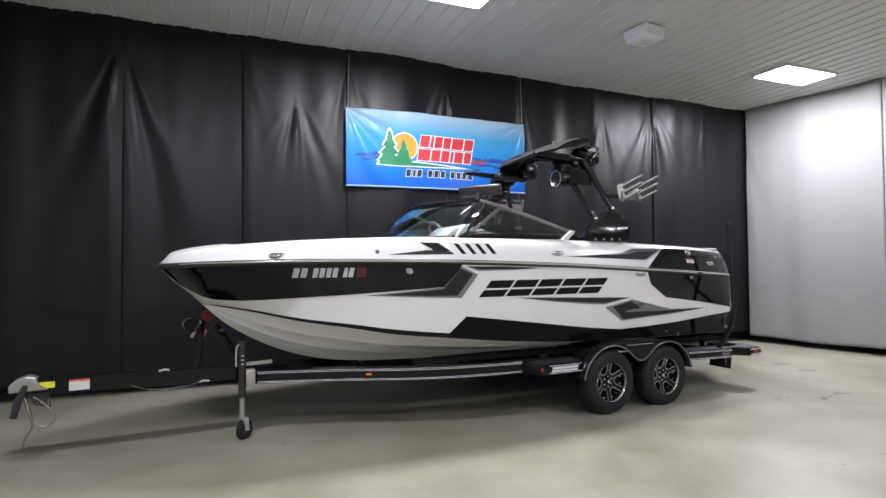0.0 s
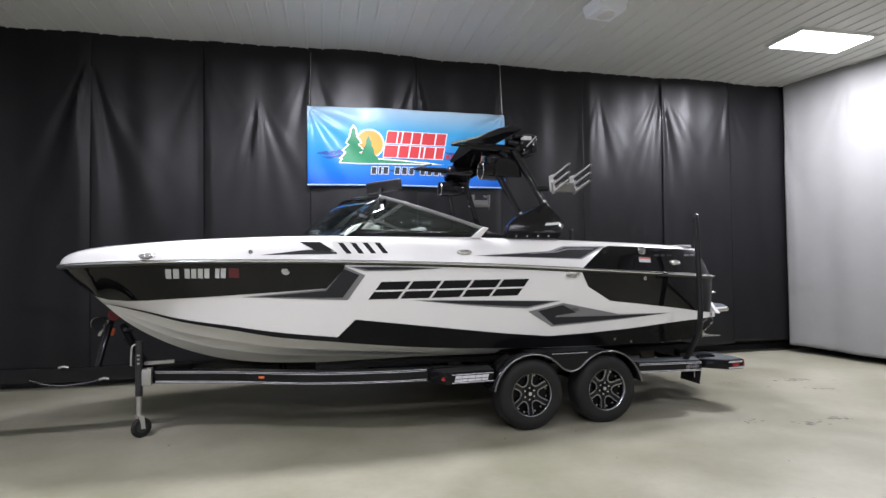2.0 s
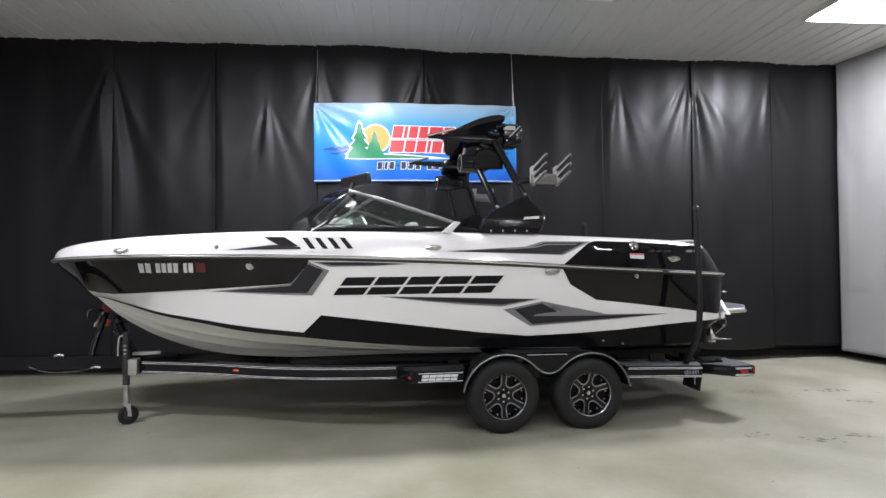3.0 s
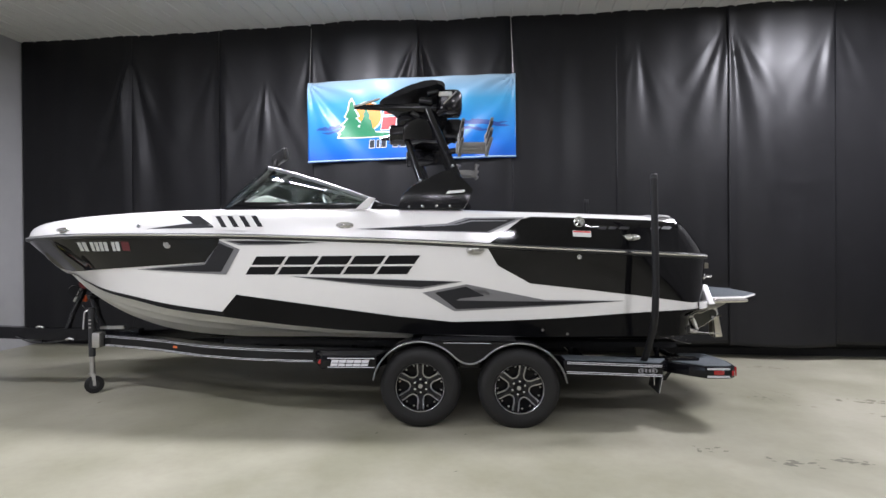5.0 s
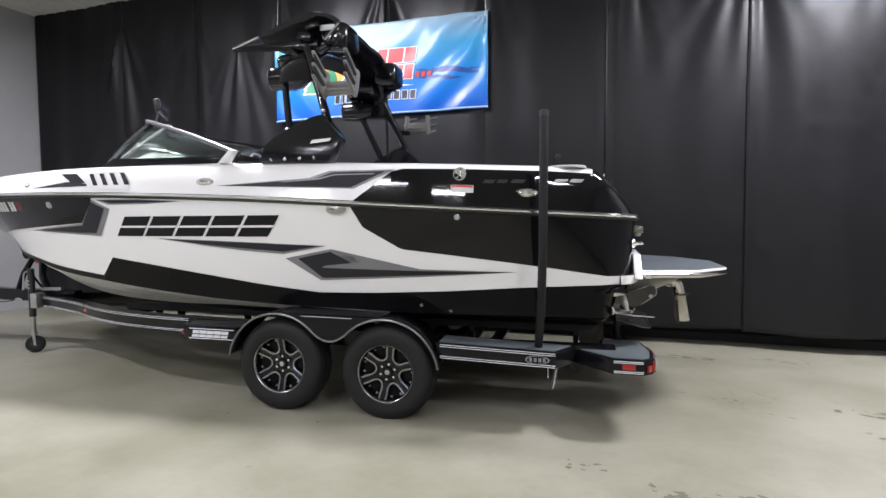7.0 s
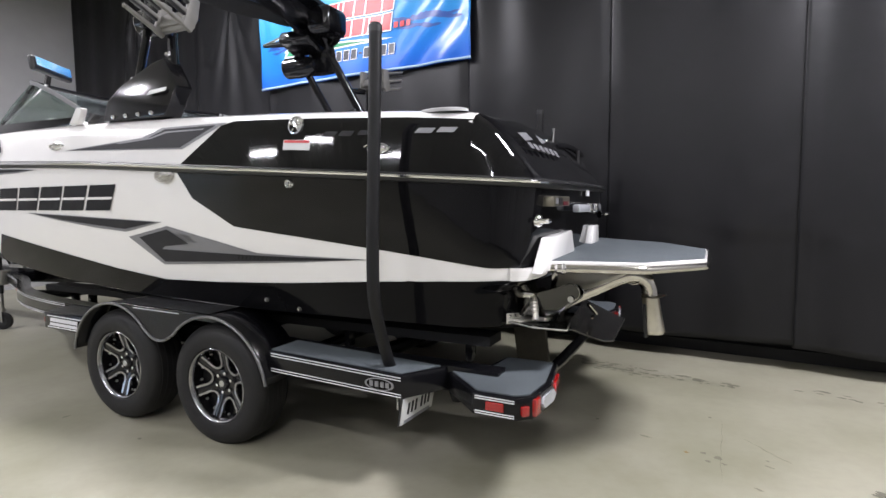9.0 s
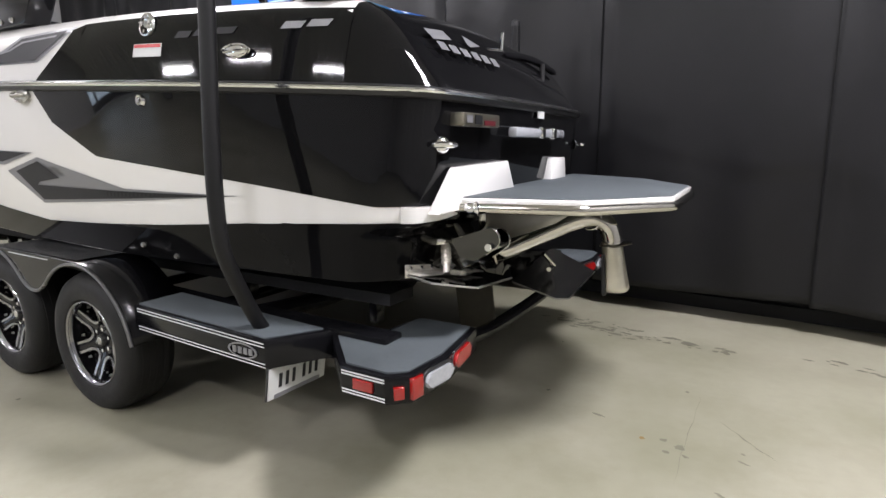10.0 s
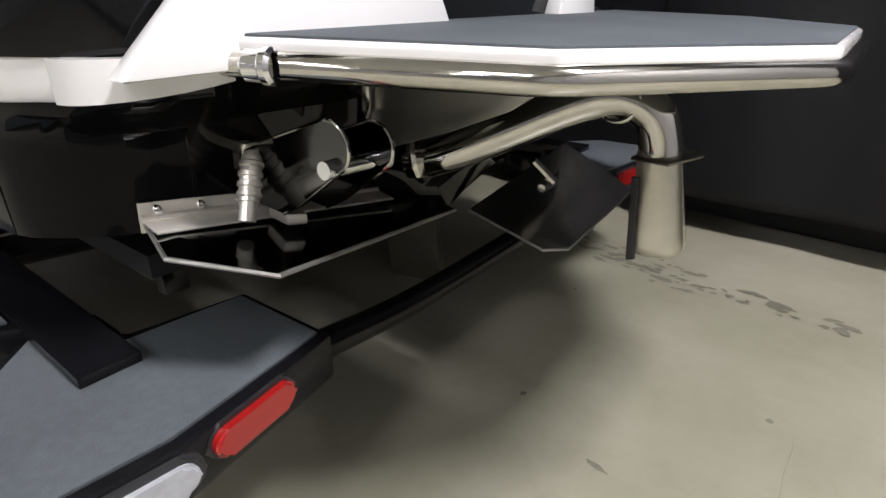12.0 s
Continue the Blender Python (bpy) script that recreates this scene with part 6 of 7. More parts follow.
def build_trailer():
    t = thing("boat_trailer", (0.4, 0, 0), "black tandem-axle boat trailer with pinstripes and alloy wheels", "trailer")
    rail = [(-3.56, -0.10), (-3.3, -0.19), (-3.0, -0.30), (-2.69, -0.43), (-2.4, -0.58), (-2.1, -0.72), (-1.7, -0.85), (-1.2, -0.945), (-0.9, -0.97), (-0.4, -0.975), (0.6, -0.975), (1.4, -0.975), (2.0, -0.985), (2.47, -0.995)]
    for s in (-1, 1):
        pts = [(x, -s * y, 0.570) for x, y in rail[:9]] + [(x, -s * y, 0.49 if x > 1 else 0.52 if x > 0 else 0.555) for x, y in rail[9:]]
        pts = [p - Vector((0, s * 0.019, 0)) for p in smooth_line(pts, 4)]
        bm = bmesh.new()
        beam(bm, pts, 0.103, 0.125)
        part("frame_rail", bm, M_TRAILER, t, "black box-section frame rail")
        fp = []
        for i, p in enumerate(pts):
            d = pts[min(i + 1, len(pts) - 1)] - pts[max(i - 1, 0)]
            n = Vector((-d.y, d.x, 0)).normalized() * 0.055
            fp.append(p + n * (1 if n.y * s > 0 else -1))
        vis = [p for p in fp if -3.53 < p.x < -0.95]
        stripes(t, vis, (0.052, 0.038, -0.042, -0.054), (0, 0, 0), 0.0022)
        # bunk
        bm = bmesh.new()
        beam(bm, [(-2.0, s * 0.50, 0.632), (-1.0, s * 0.52, 0.632), (-0.4, s * 0.62, 0.634), (0.2, s * 0.72, 0.640), (2.35, s * 0.74, 0.640)], 0.17, 0.05)
        part("bunk", bm, M_CANVAS, t, "carpeted black bunk board")
        for x in (-1.7, -1.45, -0.7, 0.4, 1.4, 2.2):
            bm = bmesh.new()
            y = s * float(np.interp(x, (-2.0, -1.0, 0.2), (0.50, 0.52, 0.72)))
            box(bm, (x - 0.02, y - 0.03, 0.50), (x + 0.02, y + 0.03, 0.615), 0.004)
            part("bunk_bracket", bm, M_TRAILER, t)
        # guide pole
        bm = bmesh.new()
        ln = smooth_line([(1.948, s * 1.145, 0.55), (1.956, s * 1.19, 0.62), (1.970, s * 1.273, 0.773), (1.98, s * 1.328, 0.91), (1.985, s * 1.344, 1.05), (1.99, s * 1.343, 1.30), (1.992, s * 1.32, 1.75), (1.993, s * 1.302, 2.12)], 6)
        tube(bm, ln, 0.029, 16)
        pole = part("guide_pole", bm, M_POLE, t, "tall black guide pole")
        bm = bmesh.new()
        lathe(bm, [(0.031, 0.0), (0.031, 0.03), (0.02, 0.042), (0, 0.042)], (1.993, s * 1.302, 2.115), (0, 0, 1), 16)
        part("pole_cap", bm, M_PLASTIC, pole)
        # front step
        bm = bmesh.new()
        prism(bm, [(-0.98, s * 0.98, 0.50), (-0.86, s * 1.215, 0.50), (-0.37, s * 1.235, 0.50), (-0.30, s * 0.98, 0.50)], (0, 0, 0.115), 0.008)
        st = part("front_step", bm, M_TRAILER, t, "black step with a silver name strip")
        bm = bmesh.new()
        prism(bm, [(-0.93, s * 0.99, 0.612), (-0.84, s * 1.195, 0.612), (-0.38, s * 1.215, 0.612), (-0.33, s * 0.99, 0.612)], (0, 0, 0.008), 0.002)
        part("step_tread", bm, M_PLASTIC, st)
        if s < 0:
            def on(name, pc, m, q, o=0.0):
                bm = bmesh.new()
                prism(bm, [(x, -1.222 - o - 0.02 * (x + 0.86) / 0.49, z) for x, z in pc], (0, -0.004, 0))
                part(name, bm, m, q)
            brand_blocks(-0.775, -0.425, 0.528, 0.582, on, "lettering_block", M_STRIPE, M_TRAILER, st, 0.015)
            for z in (0.515, 0.592):
                on("pinstripe", [(-0.80, z), (-0.385, z), (-0.385, z + 0.006), (-0.80, z + 0.006)], M_STRIPE, st)
        bm = bmesh.new()
        lathe(bm, [(0, 0.014), (0.014, 0.012), (0.02, 0)], (-0.875, s * 1.195, 0.555), (-0.4, s, 0), 14)
        part("marker_light", bm, M_RED, st)
        bm = bmesh.new()
        px, py = -2.50, -0.525
        box(bm, (-0.03, -0.008, -0.011), (0.03, 0.008, 0.011), 0.004, Matrix.Translation((px - 0.018, -s * (py - 0.032), 0.572)) @ Euler((0, 0, radians(27 * s))).to_matrix().to_4x4())
        part("marker_light", bm, M_AMBER, t)
        # fender: outer plate with two arches, flat top
        def arc(cx, a0, a1, n=14, r=0.408):
            return [(cx + r * math.sin(radians(a0 + (a1 - a0) * k / n)), 0.342 - 0.018 * cx + r * math.cos(radians(a0 + (a1 - a0) * k / n))) for k in range(n + 1)]
        lower = arc(0.01, -79, 47) + [(v.x, v.z) for v in smooth_line([(0.335, 0, 0.597), (0.385, 0, 0.569), (0.440, 0, 0.558), (0.492, 0, 0.566), (0.540, 0, 0.590)], 4)] + arc(0.862, -47, 80)
        upper = arc(0.01, -79, 0, r=0.413) + [(0.2, 0.751), (0.43, 0.748), (0.66, 0.743)] + arc(0.862, 0, 80, r=0.413)
        bm = bmesh.new()
        prism(bm, [(x, s * 1.284, z) for x, z in upper[::-1] + lower], (0, s * 0.006, 0))
        fen = part("fender", bm, M_TRAILER, t, "black double-arch fender with a bright edge")
        bm = bmesh.new()
        grid(bm, [[(x, s * 1.289, z), (x, s * 1.00, z)] for x, z in upper])
        part("fender_top", bm, M_TRAILER, fen).modifiers.new("thickness", "SOLIDIFY").thickness = 0.006
        bm = bmesh.new()
        tube(bm, [(x, s * 1.292, z) for x, z in lower], 0.0085, 8)
        part("fender_edge", bm, M_BAR, fen, "bright fender edge")
        bm = bmesh.new()
        grid(bm, [[(0.02 + 0.82 * k / 10, s * 1.02, 0.758 - 0.001 * k), (0.02 + 0.82 * k / 10, s * 1.272, 0.758 - 0.001 * k)] for k in range(11)])
        part("fender_tread", bm, M_PLASTIC, fen)
        bm = bmesh.new()
        prism(bm, [(0.22, s * 1.291, 0.738), (0.62, s * 1.291, 0.732), (0.62, s * 1.291, 0.736), (0.22, s * 1.291, 0.742)], (0, s * 0.003, 0))
        part("pinstripe", bm, M_STRIPE, fen)
        # long rear step
        bm = bmesh.new()
        # the step falls a little towards the stern
        def fall(x):
            return 0.040 - 0.0356 * (x - 1.27)

        prism(bm, [(x, s * y, 0.425 + fall(x)) for x, y in ((1.24, 1.0), (1.24, 1.25), (2.075, 1.25), (2.21, 1.01))], (0, 0, 0.115), 0.008)
        st = part("long_step", bm, M_TRAILER, t, "black side step with a grey tread")
        bm = bmesh.new()
        prism(bm, [(x, s * y, 0.538 + fall(x)) for x, y in ((1.26, 1.02), (1.26, 1.235), (2.06, 1.235), (2.17, 1.03))], (0, 0, 0.008), 0.002)
        part("step_tread", bm, M_TREADPAD, st)
        stripes(st, [(x, s * 1.2525, 0.48 + fall(x)) for x in (1.27, 2.07)], (0.047, 0.034, -0.034, -0.047), (0, 0, 0), 0.0026)
        bm = bmesh.new()
        lathe(bm, [(0.85, 0.004), (1.0, 0.004), (1.0, 0.0)], (0, 0, 0), (0, s, 0), 24)
        for q in (-0.55, -0.18, 0.2, 0.55):
            box(bm, (q - 0.12, min(0, s * 0.004), -0.45), (q + 0.12, max(0, s * 0.004), 0.42), 0.0)
        bmesh.ops.transform(bm, matrix=Matrix.Translation((1.95, s * 1.2515, 0.478 + fall(1.95))) @ Matrix.Diagonal((0.082, 1, 0.030, 1)), verts=bm.verts)
        part("step_badge", bm, M_SILVER, st)
        # number plate, kept blank with bars
        if s < 0:
            bm = bmesh.new()
            m = Matrix.Translation((2.072, -1.09, 0.366)) @ Euler((0, radians(10), radians(-3))).to_matrix().to_4x4()
            box(bm, (-0.002, -0.15, -0.068), (0.002, 0.15, 0.068), 0.0, m)
            pl = part("number_plate", bm, M_PLATE, t, "white number plate hung below the step")
            bm = bmesh.new()
            box(bm, (-0.012, -0.155, -0.072), (-0.003, 0.155, 0.075), 0.002, m)
            part('plate_mount', bm, M_PLASTIC, pl)
            for k in range(6):
                bm = bmesh.new()
                y = -0.10 + 0.034 * k + (0.02 if k > 2 else 0)
                box(bm, (0.002, y, -0.025), (0.005, y + 0.014, 0.035), 0.0, m)
                part("plate_bar", bm, M_GRAPH, pl)
            bm = bmesh.new()
            box(bm, (0.002, -0.12, -0.068), (0.0045, 0.12, -0.050), 0.0, m)
            part("plate_band", bm, M_SILVER, pl)
        # stern step
        out = [(2.17, 0.99), (2.435, 1.25), (2.635, 1.255), (2.70, 1.20), (2.722, 1.0), (2.665, 0.655), (2.38, 0.655), (2.36, 0.90)]
        bm = bmesh.new()
        prism(bm, [(x, s * y, 0.425) for x, y in out], (0, 0, 0.10), 0.010)
        st = part("stern_step", bm, M_TRAILER, t, "black angled stern step with a grey tread")
        inn = [(2.205, 0.995), (2.445, 1.225), (2.625, 1.23), (2.675, 1.185), (2.693, 0.995), (2.645, 0.675), (2.40, 0.675), (2.38, 0.915)]
        bm = bmesh.new()
        prism(bm, [(x, s * y, 0.524) for x, y in inn], (0, 0, 0.008), 0.002)
        part("step_tread", bm, M_TREADPAD, st)
        stripes(st, [(2.445, s * 1.2535, 0.478), (2.63, s * 1.2575, 0.478)], (0.036, 0.026, -0.030, -0.040), (0, 0, 0), 0.003)

        def lens(name, lo, hi, mat, ang, at, bev=0.008):
            bm = bmesh.new()
            box(bm, lo, hi, bev, Matrix.Translation(at) @ Euler((0, 0, radians(ang))).to_matrix().to_4x4(), 3)
            part(name, bm, mat, st)

        lens("side_lens", (-0.042, -0.006, -0.019), (0.042, 0.006, 0.019), M_RED, 1 * s, (2.540, s * 1.256, 0.477), 0.003)
        lens("corner_lens", (-0.018, -0.012, -0.022), (0.018, 0.006, 0.022), M_RED, -50 * s, (2.668, s * 1.232, 0.470), 0.004)
        lens("tail_lens", (-0.012, -0.028, -0.038), (0.007, 0.028, 0.038), M_RED, 6 * s, (2.706, s * 1.178, 0.478), 0.004)
        def stadium(name, hl, hh, r, thick, mat, ang, at):
            bm = bmesh.new()
            pts = []
            for cy, cz, a0 in ((hl - r, hh - r, 0), (-hl + r, hh - r, 90), (-hl + r, -hh + r, 180), (hl - r, -hh + r, 270)):
                pts += [(0, cy + r * math.cos(radians(a0 + 15 * k)), cz + r * math.sin(radians(a0 + 15 * k))) for k in range(7)]
            prism(bm, pts, (thick, 0, 0), 0.0)
            bmesh.ops.bevel(bm, geom=[e for e in bm.edges if all(abs(v.co.x - thick) < 1e-6 for v in e.verts)], offset=0.006, segments=3, affect="EDGES")
            bmesh.ops.transform(bm, matrix=Matrix.Translation(at) @ Euler((0, 0, radians(ang))).to_matrix().to_4x4(), verts=bm.verts)
            return part(name, bm, mat, st)

        stadium("lens_bezel", 0.092, 0.038, 0.036, 0.016, M_PLASTIC, 6 * s, (2.706, s * 1.06, 0.480))
        stadium("oval_lens", 0.080, 0.027, 0.0265, 0.026, M_LENS, 6 * s, (2.706, s * 1.06, 0.480))
        stadium("lens_bezel", 0.100, 0.034, 0.0335, 0.014, M_PLASTIC, -9 * s, (2.690, s * 0.868, 0.488))
        stadium("stop_lens", 0.088, 0.026, 0.0255, 0.028, M_RED, -9 * s, (2.690, s * 0.868, 0.488))
        bm = bmesh.new()
        prism(bm, [(2.35, s * 0.925, 0.53), (2.472, s * 0.925, 0.53), (2.472, s * 1.025, 0.53), (2.35, s * 1.025, 0.53)], (0, 0, 0.022), 0.006)
        part("rail_end", bm, M_TRAILER, st)
        bm = bmesh.new()
        prism(bm, [(2.16, s * 0.88, 0.50), (2.28, s * 0.88, 0.50), (2.27, s * 0.88, 0.40), (2.22, s * 0.88, 0.33), (2.18, s * 0.88, 0.33), (2.15, s * 0.88, 0.40)], (0, s * 0.04, 0), 0.008)
        part("step_bracket", bm, M_TRAILER, t)
        # mud flap strap under the long step
        bm = bmesh.new()
        tube(bm, [(2.02, s * 1.20, 0.43), (2.02, s * 1.20, 0.36)], 0.006, 6)
        part("flap_pin", bm, M_ALU, st)
    # cross members, axles and tongue
    for x, z, r in ((-2.3, 0.55, 0.04), (-0.55, 0.50, 0.045), (1.55, 0.48, 0.045)):
        bm = bmesh.new()
        w = float(np.interp(x, [p[0] for p in rail], [abs(p[1]) for p in rail]))
        tube(bm, [(x, -w, z), (x, -w * 0.4, z - 0.05), (x, w * 0.4, z - 0.05), (x, w, z)], r, 10)
        part("cross_member", bm, M_TRAILER, t)
    bm = bmesh.new()
    tube(bm, smooth_line([(2.60, -0.68, 0.465), (2.56, -0.35, 0.40), (2.55, 0, 0.385), (2.56, 0.35, 0.40), (2.60, 0.68, 0.465)], 6), 0.034, 12)
    part("cross_member", bm, M_TRAILER, t)
    for x in (0.012, 0.864):
        bm = bmesh.new()
        tube(bm, [(x, -1.08, 0.34), (x, 1.08, 0.34)], 0.035, 12)
        part("axle", bm, M_TRAILER, t)
        for s in (-1, 1):
            bm = bmesh.new()
            lathe(bm, [(0.0, -0.02), (0.13, -0.02), (0.14, 0.0), (0.13, 0.03), (0, 0.03)], (x, s * 1.03, 0.34), (0, s, 0), 28)
            part("brake_drum", bm, M_BRONZE, t)
    bm = bmesh.new()
    beam(bm, [(-3.2, 0, 0.615), (-4.2, 0, 0.620), (-5.27, 0, 0.66)], 0.10, 0.13)
    part("tongue", bm, M_TRAILER, t, "black box-section trailer tongue")
    bm = bmesh.new()
    prism(bm, [(-5.20, -0.06, 0.625), (-5.20, -0.06, 0.64), (-5.26, -0.06, 0.66), (-5.28, -0.06, 0.735), (-5.34, -0.06, 0.755), (-5.42, -0.06, 0.73), (-5.47, -0.06, 0.68), (-5.47, -0.06, 0.62)], (0, 0.12, 0), 0.012, 3)
    cou = part("coupler", bm, M_ALU, t, "bare metal ball coupler")
    bm = bmesh.new()
    tube(bm, [(-5.35, -0.07, 0.68), (-5.40, -0.08, 0.55), (-5.43, -0.08, 0.42)], [0.02, 0.03, 0.026], 10)
    part("coupler_handle", bm, M_PLASTIC, cou)
    bm = bmesh.new()
    tube(bm, smooth_line([(-5.36, -0.06, 0.58), (-5.33, -0.08, 0.46), (-5.30, -0.08, 0.34), (-5.35, -0.08, 0.24), (-5.36, -0.07, 0.16)], 6), 0.009, 6)
    tube(bm, smooth_line([(-5.30, -0.06, 0.58), (-5.20, -0.09, 0.50), (-5.14, -0.09, 0.40), (-5.20, -0.08, 0.32), (-5.28, -0.08, 0.36), (-5.32, -0.07, 0.50)], 6), 0.007, 6)
    part("safety_cable", bm, M_BRONZE, cou)
    bm = bmesh.new()
    for k in range(5):
        tube(bm, smooth_line([(-5.34 + 0.02 * k, -0.055, 0.60), (-5.30 + 0.03 * k, -0.075, 0.52 - 0.01 * k), (-5.24 + 0.01 * k, -0.055, 0.60)], 5), 0.006, 6)
    part("wire_loop", bm, M_PLASTIC, cou)
    bm = bmesh.new()
    box(bm, (-5.31, -0.0545, 0.640), (-5.15, -0.051, 0.692), 0.0)
    part("yellow_label", bm, M_YELLOW, t)
    bm = bmesh.new()
    box(bm, (-5.05, -0.0545, 0.598), (-4.90, -0.051, 0.690), 0.0)
    lb = part("white_label", bm, M_PLATE, t)
    bm = bmesh.new()
    box(bm, (-5.05, -0.0565, 0.674), (-4.90, -0.0548, 0.690), 0.0)
    part("label_band", bm, M_AMBER, lb)
    for x, z in ((-4.32, 0.70), (-3.98, 0.565)):
        bm = bmesh.new()
        tube(bm, [(x - 0.04, -0.06, z), (x, -0.07, z + 0.012), (x + 0.04, -0.06, z)], 0.012, 8)
        part("tie_hook", bm, M_ALU, t)
    bm = bmesh.new()
    tube(bm, smooth_line([(-4.6, -0.062, 0.60), (-4.4, -0.07, 0.535), (-4.15, -0.07, 0.54), (-4.0, -0.06, 0.565)], 6), 0.007, 6)
    part("wire_loop", bm, M_PLASTIC, t)
    # strapped box ahead of the rails
    bm = bmesh.new()
    beam(bm, [(-3.63, -0.05, 0.695), (-3.36, -0.05, 0.70)], 0.045, 0.032)
    part("tie_down_strap", bm, M_ALU, t, "grey rolled tie-down strap")
    # jack
    jx, jy = -3.655, -0.165
    bm = bmesh.new()
    tube(bm, [(jx, jy, 0.40), (jx, jy, 0.93)], 0.034, 16)
    jack = part("jack", bm, M_PLASTIC, t, "black swivel jack with a silver leg and a wheel")
    bm = bmesh.new()
    tube(bm, [(jx, jy, 0.19), (jx, jy, 0.42)], 0.026, 16)
    part("jack_leg", bm, M_ALU, jack)
    bm = bmesh.new()
    lathe(bm, [(0.03, -0.022), (0.082, -0.022), (0.094, -0.013), (0.094, 0.013), (0.082, 0.022), (0.03, 0.022)], (jx + 0.02, jy, 0.094), (0.6, -0.8, 0), 28)
    part("jack_wheel", bm, M_TYRE, jack)
    bm = bmesh.new()
    lathe(bm, [(0.0, -0.027), (0.05, -0.027), (0.05, 0.027), (0.0, 0.027)], (jx + 0.02, jy, 0.098), (0.6, -0.8, 0), 20)
    part("jack_hub", bm, M_PLASTIC, jack)
    bm = bmesh.new()
    for q in (-1, 1):
        o = Vector((0.6, -0.8, 0)) * 0.033 * q
        prism(bm, [Vector((jx - 0.02, jy, 0.21)) + o, Vector((jx + 0.03, jy, 0.21)) + o, Vector((jx + 0.04, jy, 0.085)) + o, Vector((jx + 0.0, jy, 0.085)) + o], Vector((0.6, -0.8, 0)) * 0.005)
    tube(bm, [(jx, jy, 0.205), (jx, jy, 0.22)], 0.040, 14)
    part("jack_fork", bm, M_ALU, jack)
    bm = bmesh.new()
    tube(bm, smooth_line([(jx, jy, 0.90), (jx - 0.05, jy - 0.03, 0.89), (jx - 0.06, jy - 0.04, 0.80), (jx - 0.06, jy - 0.05, 0.70)], 5), 0.009, 8)
    part("jack_crank", bm, M_ALU, jack)
    bm = bmesh.new()
    box(bm, (jx + 0.03, jy - 0.05, 0.50), (jx + 0.115, jy + 0.06, 0.66), 0.008)
    part("jack_bracket", bm, M_ALU, jack)
    bm = bmesh.new()
    for k in range(3):
        box(bm, (jx - 0.012, jy - 0.0365, 0.71 + 0.04 * k), (jx + 0.012, jy - 0.0335, 0.725 + 0.04 * k), 0.0)
    part("jack_label", bm, M_ALU, jack)
    # winch post with strap, roller and handle
    bm = bmesh.new()
    tube(bm, [(-3.62, 0, 0.66), (-3.72, 0.03, 0.82), (-3.86, 0.16, 1.06)], 0.04, 10)
    tube(bm, [(-4.05, 0, 0.66), (-4.02, 0.05, 0.85), (-3.98, 0.19, 1.10)], 0.030, 10)
    post = part("winch_post", bm, M_TRAILER, t, "black winch post under the bow")
    bm = bmesh.new()
    tube(bm, [(-3.60, -0.05, 0.66), (-3.80, -0.10, 0.95)], 0.012, 8)
    part("post_brace", bm, M_TRAILER, post)
    bm = bmesh.new()
    lathe(bm, [(0.0, -0.06), (0.05, -0.06), (0.062, -0.05), (0.045, 0), (0.062, 0.05), (0.05, 0.06), (0, 0.06)], (-3.93, 0.16, 1.175), (0, 1, 0), 24)
    part("bow_roller", bm, M_REDSTRAP, post, "dark red rubber bow roller")
    bm = bmesh.new()
    lathe(bm, [(0.0, -0.04), (0.07, -0.04), (0.07, -0.032), (0.035, -0.03), (0.035, 0.03), (0.07, 0.032), (0.07, 0.04), (0, 0.04)], (-4.07, 0.18, 1.08), (0, 1, 0), 24)
    part("winch_spool", bm, M_INK, post)
    bm = bmesh.new()
    box(bm, (-0.024, -0.02, -0.036), (0.024, 0.02, 0.036), 0.008, Matrix.Translation((-3.972, 0.19, 0.998)) @ Euler((0, radians(20), 0)).to_matrix().to_4x4())
    part("strap_lock", bm, M_ORANGE, post, "orange strap lock")
    bm = bmesh.new()
    box(bm, (-0.012, -0.02, -0.085), (0.012, 0.02, 0.085), 0.004, Matrix.Translation((-4.04, 0.16, 1.04)) @ Euler((0, radians(28), 0)).to_matrix().to_4x4())
    part("winch_bracket", bm, M_ALU, post)
    bm = bmesh.new()
    rr = [Vector((-4.10, 0.17, 1.085)) + Vector((0.055 * math.cos(a), 0, 0.062 * math.sin(a))) for a in [2 * math.pi * k / 16 for k in range(17)]]
    tube(bm, rr, 0.005, 6, cap=False)
    part("winch_ring", bm, M_DARKSTEEL, post)
    bm = bmesh.new()
    tube(bm, [(-3.82, 0.02, 1.03), (-3.80, 0.20, 1.0)], 0.02, 8)
    part("winch_knob", bm, M_PLASTIC, post)
    # wheels
    w = build_wheel(t)
    base = Vector((0.012, -1.152, 0.350))
    w.parent = t
    w.matrix_parent_inverse = t.matrix_basis.inverted()
    w.matrix_basis = Matrix.Translation(base)
    # the rear pair carries the stern and is pressed a little flatter
    for x, s, z, a in ((0.864, 1, 0.335, 10), (0.012, -1, 0.350, 40), (0.864, -1, 0.335, 75)):
        m = Matrix.Translation((x, -1.152 * s, z)) @ Euler((0, radians(a), math.pi if s < 0 else 0)).to_matrix().to_4x4()
        copy_thing(w, m)
    return t


TRAILER = build_trailer()


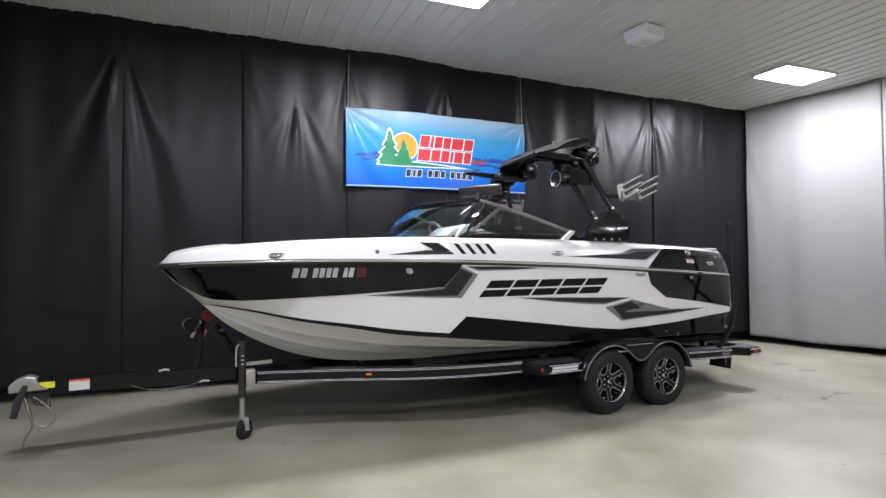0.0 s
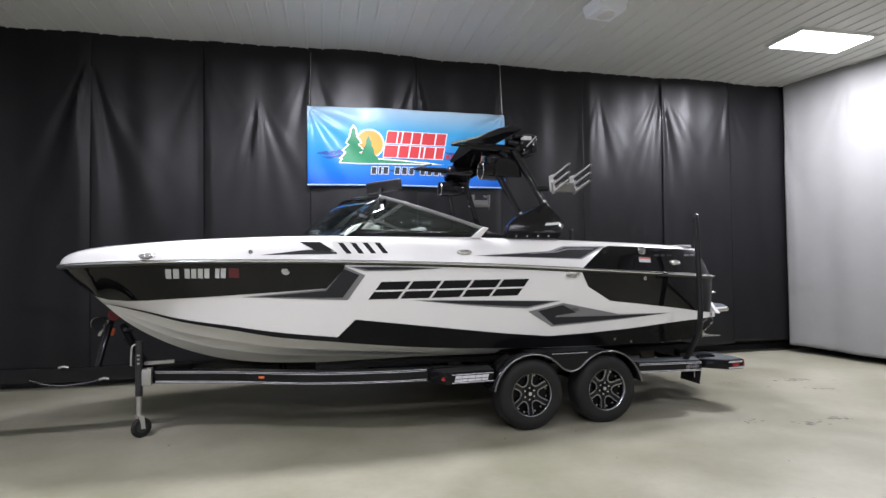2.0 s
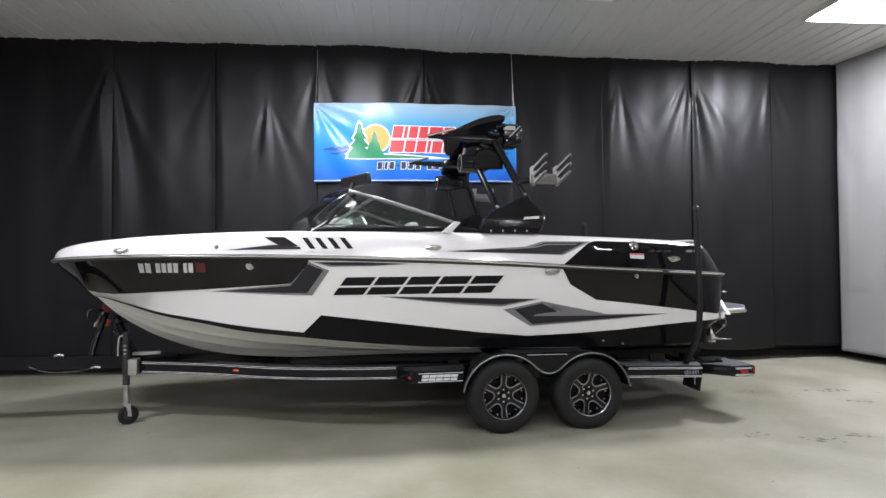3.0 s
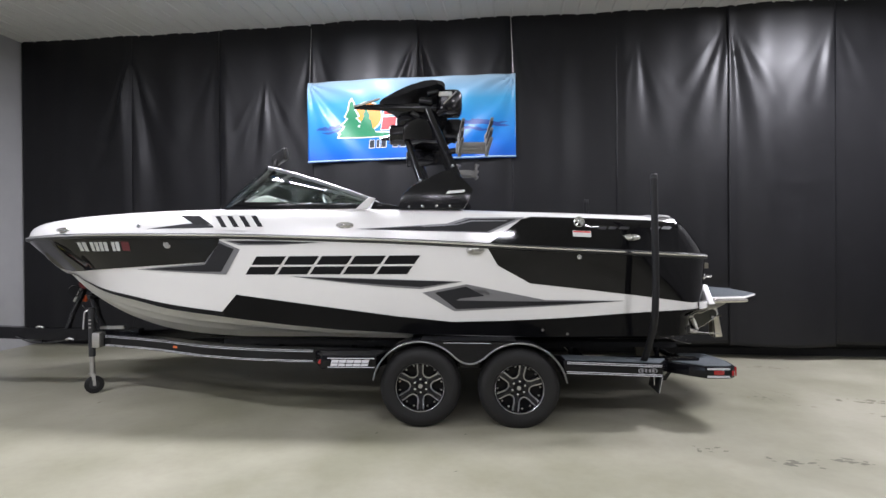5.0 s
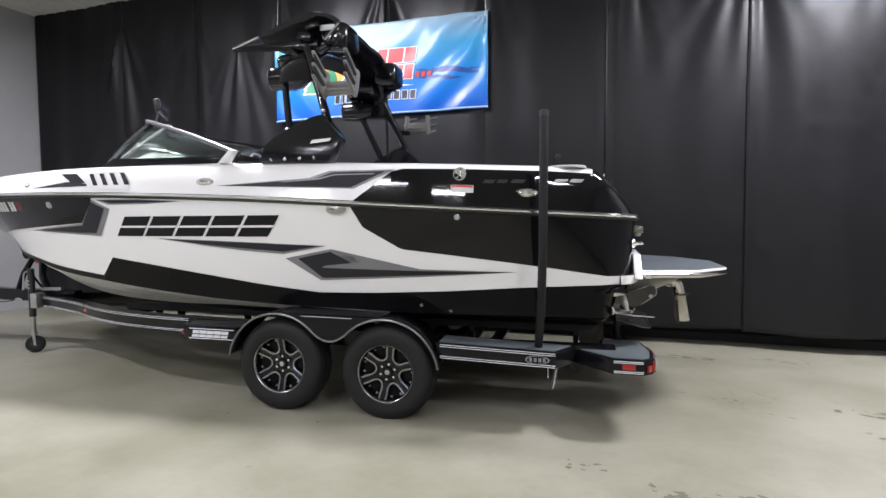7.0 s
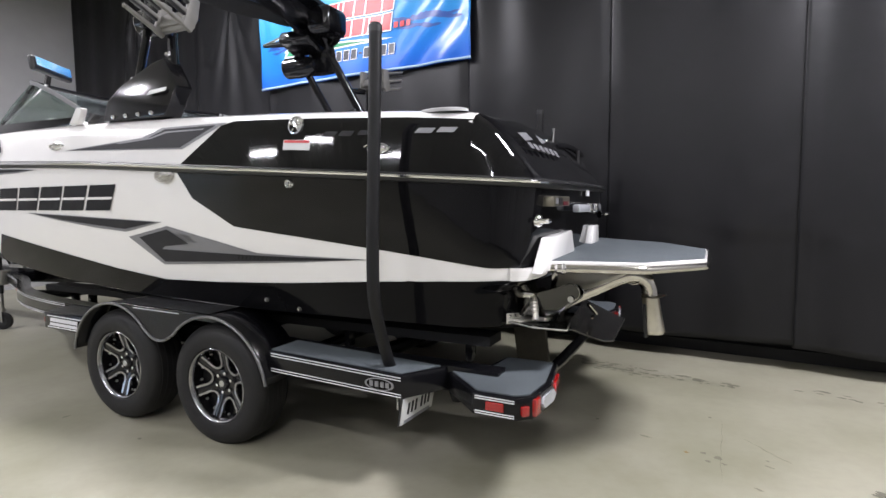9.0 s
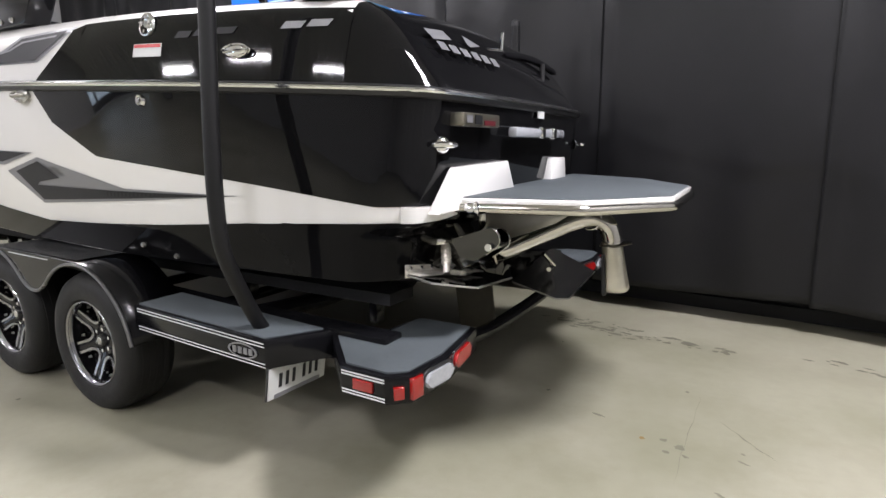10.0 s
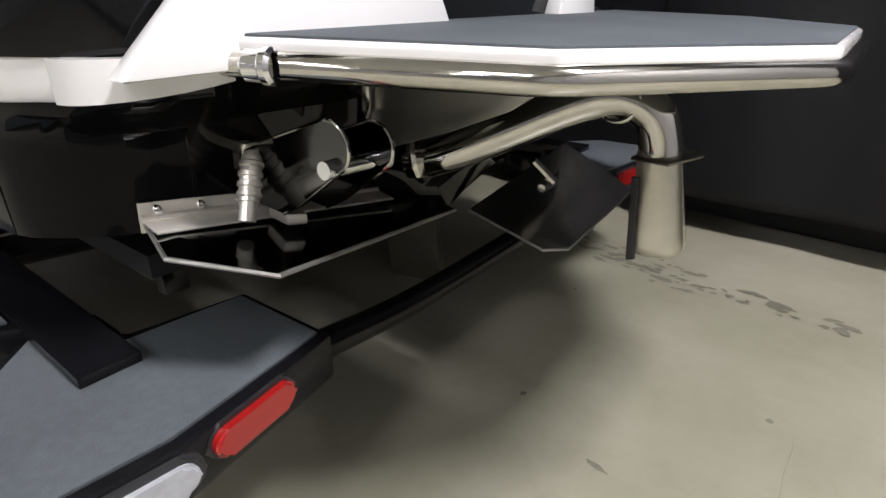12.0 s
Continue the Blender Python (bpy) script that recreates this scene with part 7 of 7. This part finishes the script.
# ---- marks on the floor ----
def build_marks():
    rng = random.Random(7)

    def blot(name, x, y, r, mat, long=1.0, ang=0.0):
        bm = bmesh.new()
        n = 14
        ph = rng.random() * 6
        lift = 0.0012 + 0.0016 * rng.random()
        vs = []
        for k in range(n):
            a = 2 * math.pi * k / n
            q = r * (0.7 + 0.45 * noise.noise(Vector((math.cos(a) * 1.7 + ph, math.sin(a) * 1.7, ph))) + 0.15 * rng.random())
            u, v = q * math.cos(a) * long, q * math.sin(a)
            vs.append(bm.verts.new((x + u * math.cos(ang) - v * math.sin(ang), y + u * math.sin(ang) + v * math.cos(ang), lift)))
        bm.faces.new(vs)
        part(name, bm, mat, FLOOR, smooth=False)

    blot("rust_spot", 3.272, -0.262, 0.017, M_RUST)
    # single scuffs behind the stern: place, size, length, turn
    for x, y, r, l, a in ((3.429, -0.271, 0.024, 1.3, 0.5), (3.358, -0.236, 0.015, 1.5, 0.2), (3.381, -0.332, 0.014, 1.2, 0), (3.458, -0.335, 0.010, 2.2, -0.6), (3.388, 0.325, 0.012, 1.2, 0.4), (3.661, -0.202, 0.008, 2.0, -0.5),
                          (3.667, -0.275, 0.007, 5.0, -0.4), (3.05, -0.14, 0.012, 4.0, -0.2), (3.60, -0.55, 0.010, 3, -0.5), (3.72, -0.60, 0.010, 4, -0.5)):
        blot("floor_scuff", x, y, r, M_STAIN, l, a)
    # one long scratch and a faint crack
    def scratch(name, a, b, w):
        bm = bmesh.new()
        a, b = Vector((*a, 0.0016)), Vector((*b, 0.0016))
        n = Vector((-(b - a).y, (b - a).x, 0)).normalized()
        rows = []
        for k in range(15):
            f = k / 14
            c = a + (b - a) * f + n * 0.006 * math.sin(f * 5 + 1) + n * 0.003 * math.sin(f * 23)
            h = w * (0.35 + math.sin(math.pi * f)) * (0.8 + 0.3 * math.sin(f * 17))
            rows.append([c - n * h, c + n * h])
        grid(bm, rows)
        part(name, bm, M_STAIN, FLOOR, smooth=False)

    scratch("scratch", (3.554, 0.052), (3.781, -0.188), 0.0028)
    scratch("floor_crack", (3.447, 0.30), (3.447, -0.55), 0.0010)
    # loose groups of scuffs
    for cx, cy, wide, deep, n, ang in ((2.74, 1.18, 0.46, 0.15, 60, -0.14), (2.76, -1.97, 0.17, 0.10, 18, -0.25), (3.16, -1.94, 0.16, 0.07, 14, -0.35), (4.40, -0.42, 0.30, 0.10, 26, -0.35), (4.28, -0.92, 0.20, 0.06, 10, -0.3), (2.25, -1.75, 0.20, 0.10, 8, 0.0), (4.2, 1.1, 0.3, 0.06, 10, -0.2), (3.35, 1.07, 0.30, 0.07, 22, -0.15)):
        for k in range(n):
            f = max(-1.0, min(1.0, rng.gauss(0, 0.5)))
            q = max(-1.0, min(1.0, rng.gauss(0, 0.5)))
            x = cx + f * wide * math.cos(ang) - q * deep * math.sin(ang)
            y = cy + f * wide * math.sin(ang) + q * deep * math.cos(ang)
            blot("floor_scuff", x, y, rng.uniform(0.006, 0.022), M_STAIN, rng.uniform(1.2, 3.4), ang + rng.uniform(-0.35, 0.35))
    for k in range(26):
        blot("floor_scuff", rng.uniform(-5.5, 5.8), rng.uniform(-4.5, 0.8), rng.uniform(0.005, 0.014), M_STAIN, rng.uniform(1, 3), rng.uniform(0, 3))


build_marks()
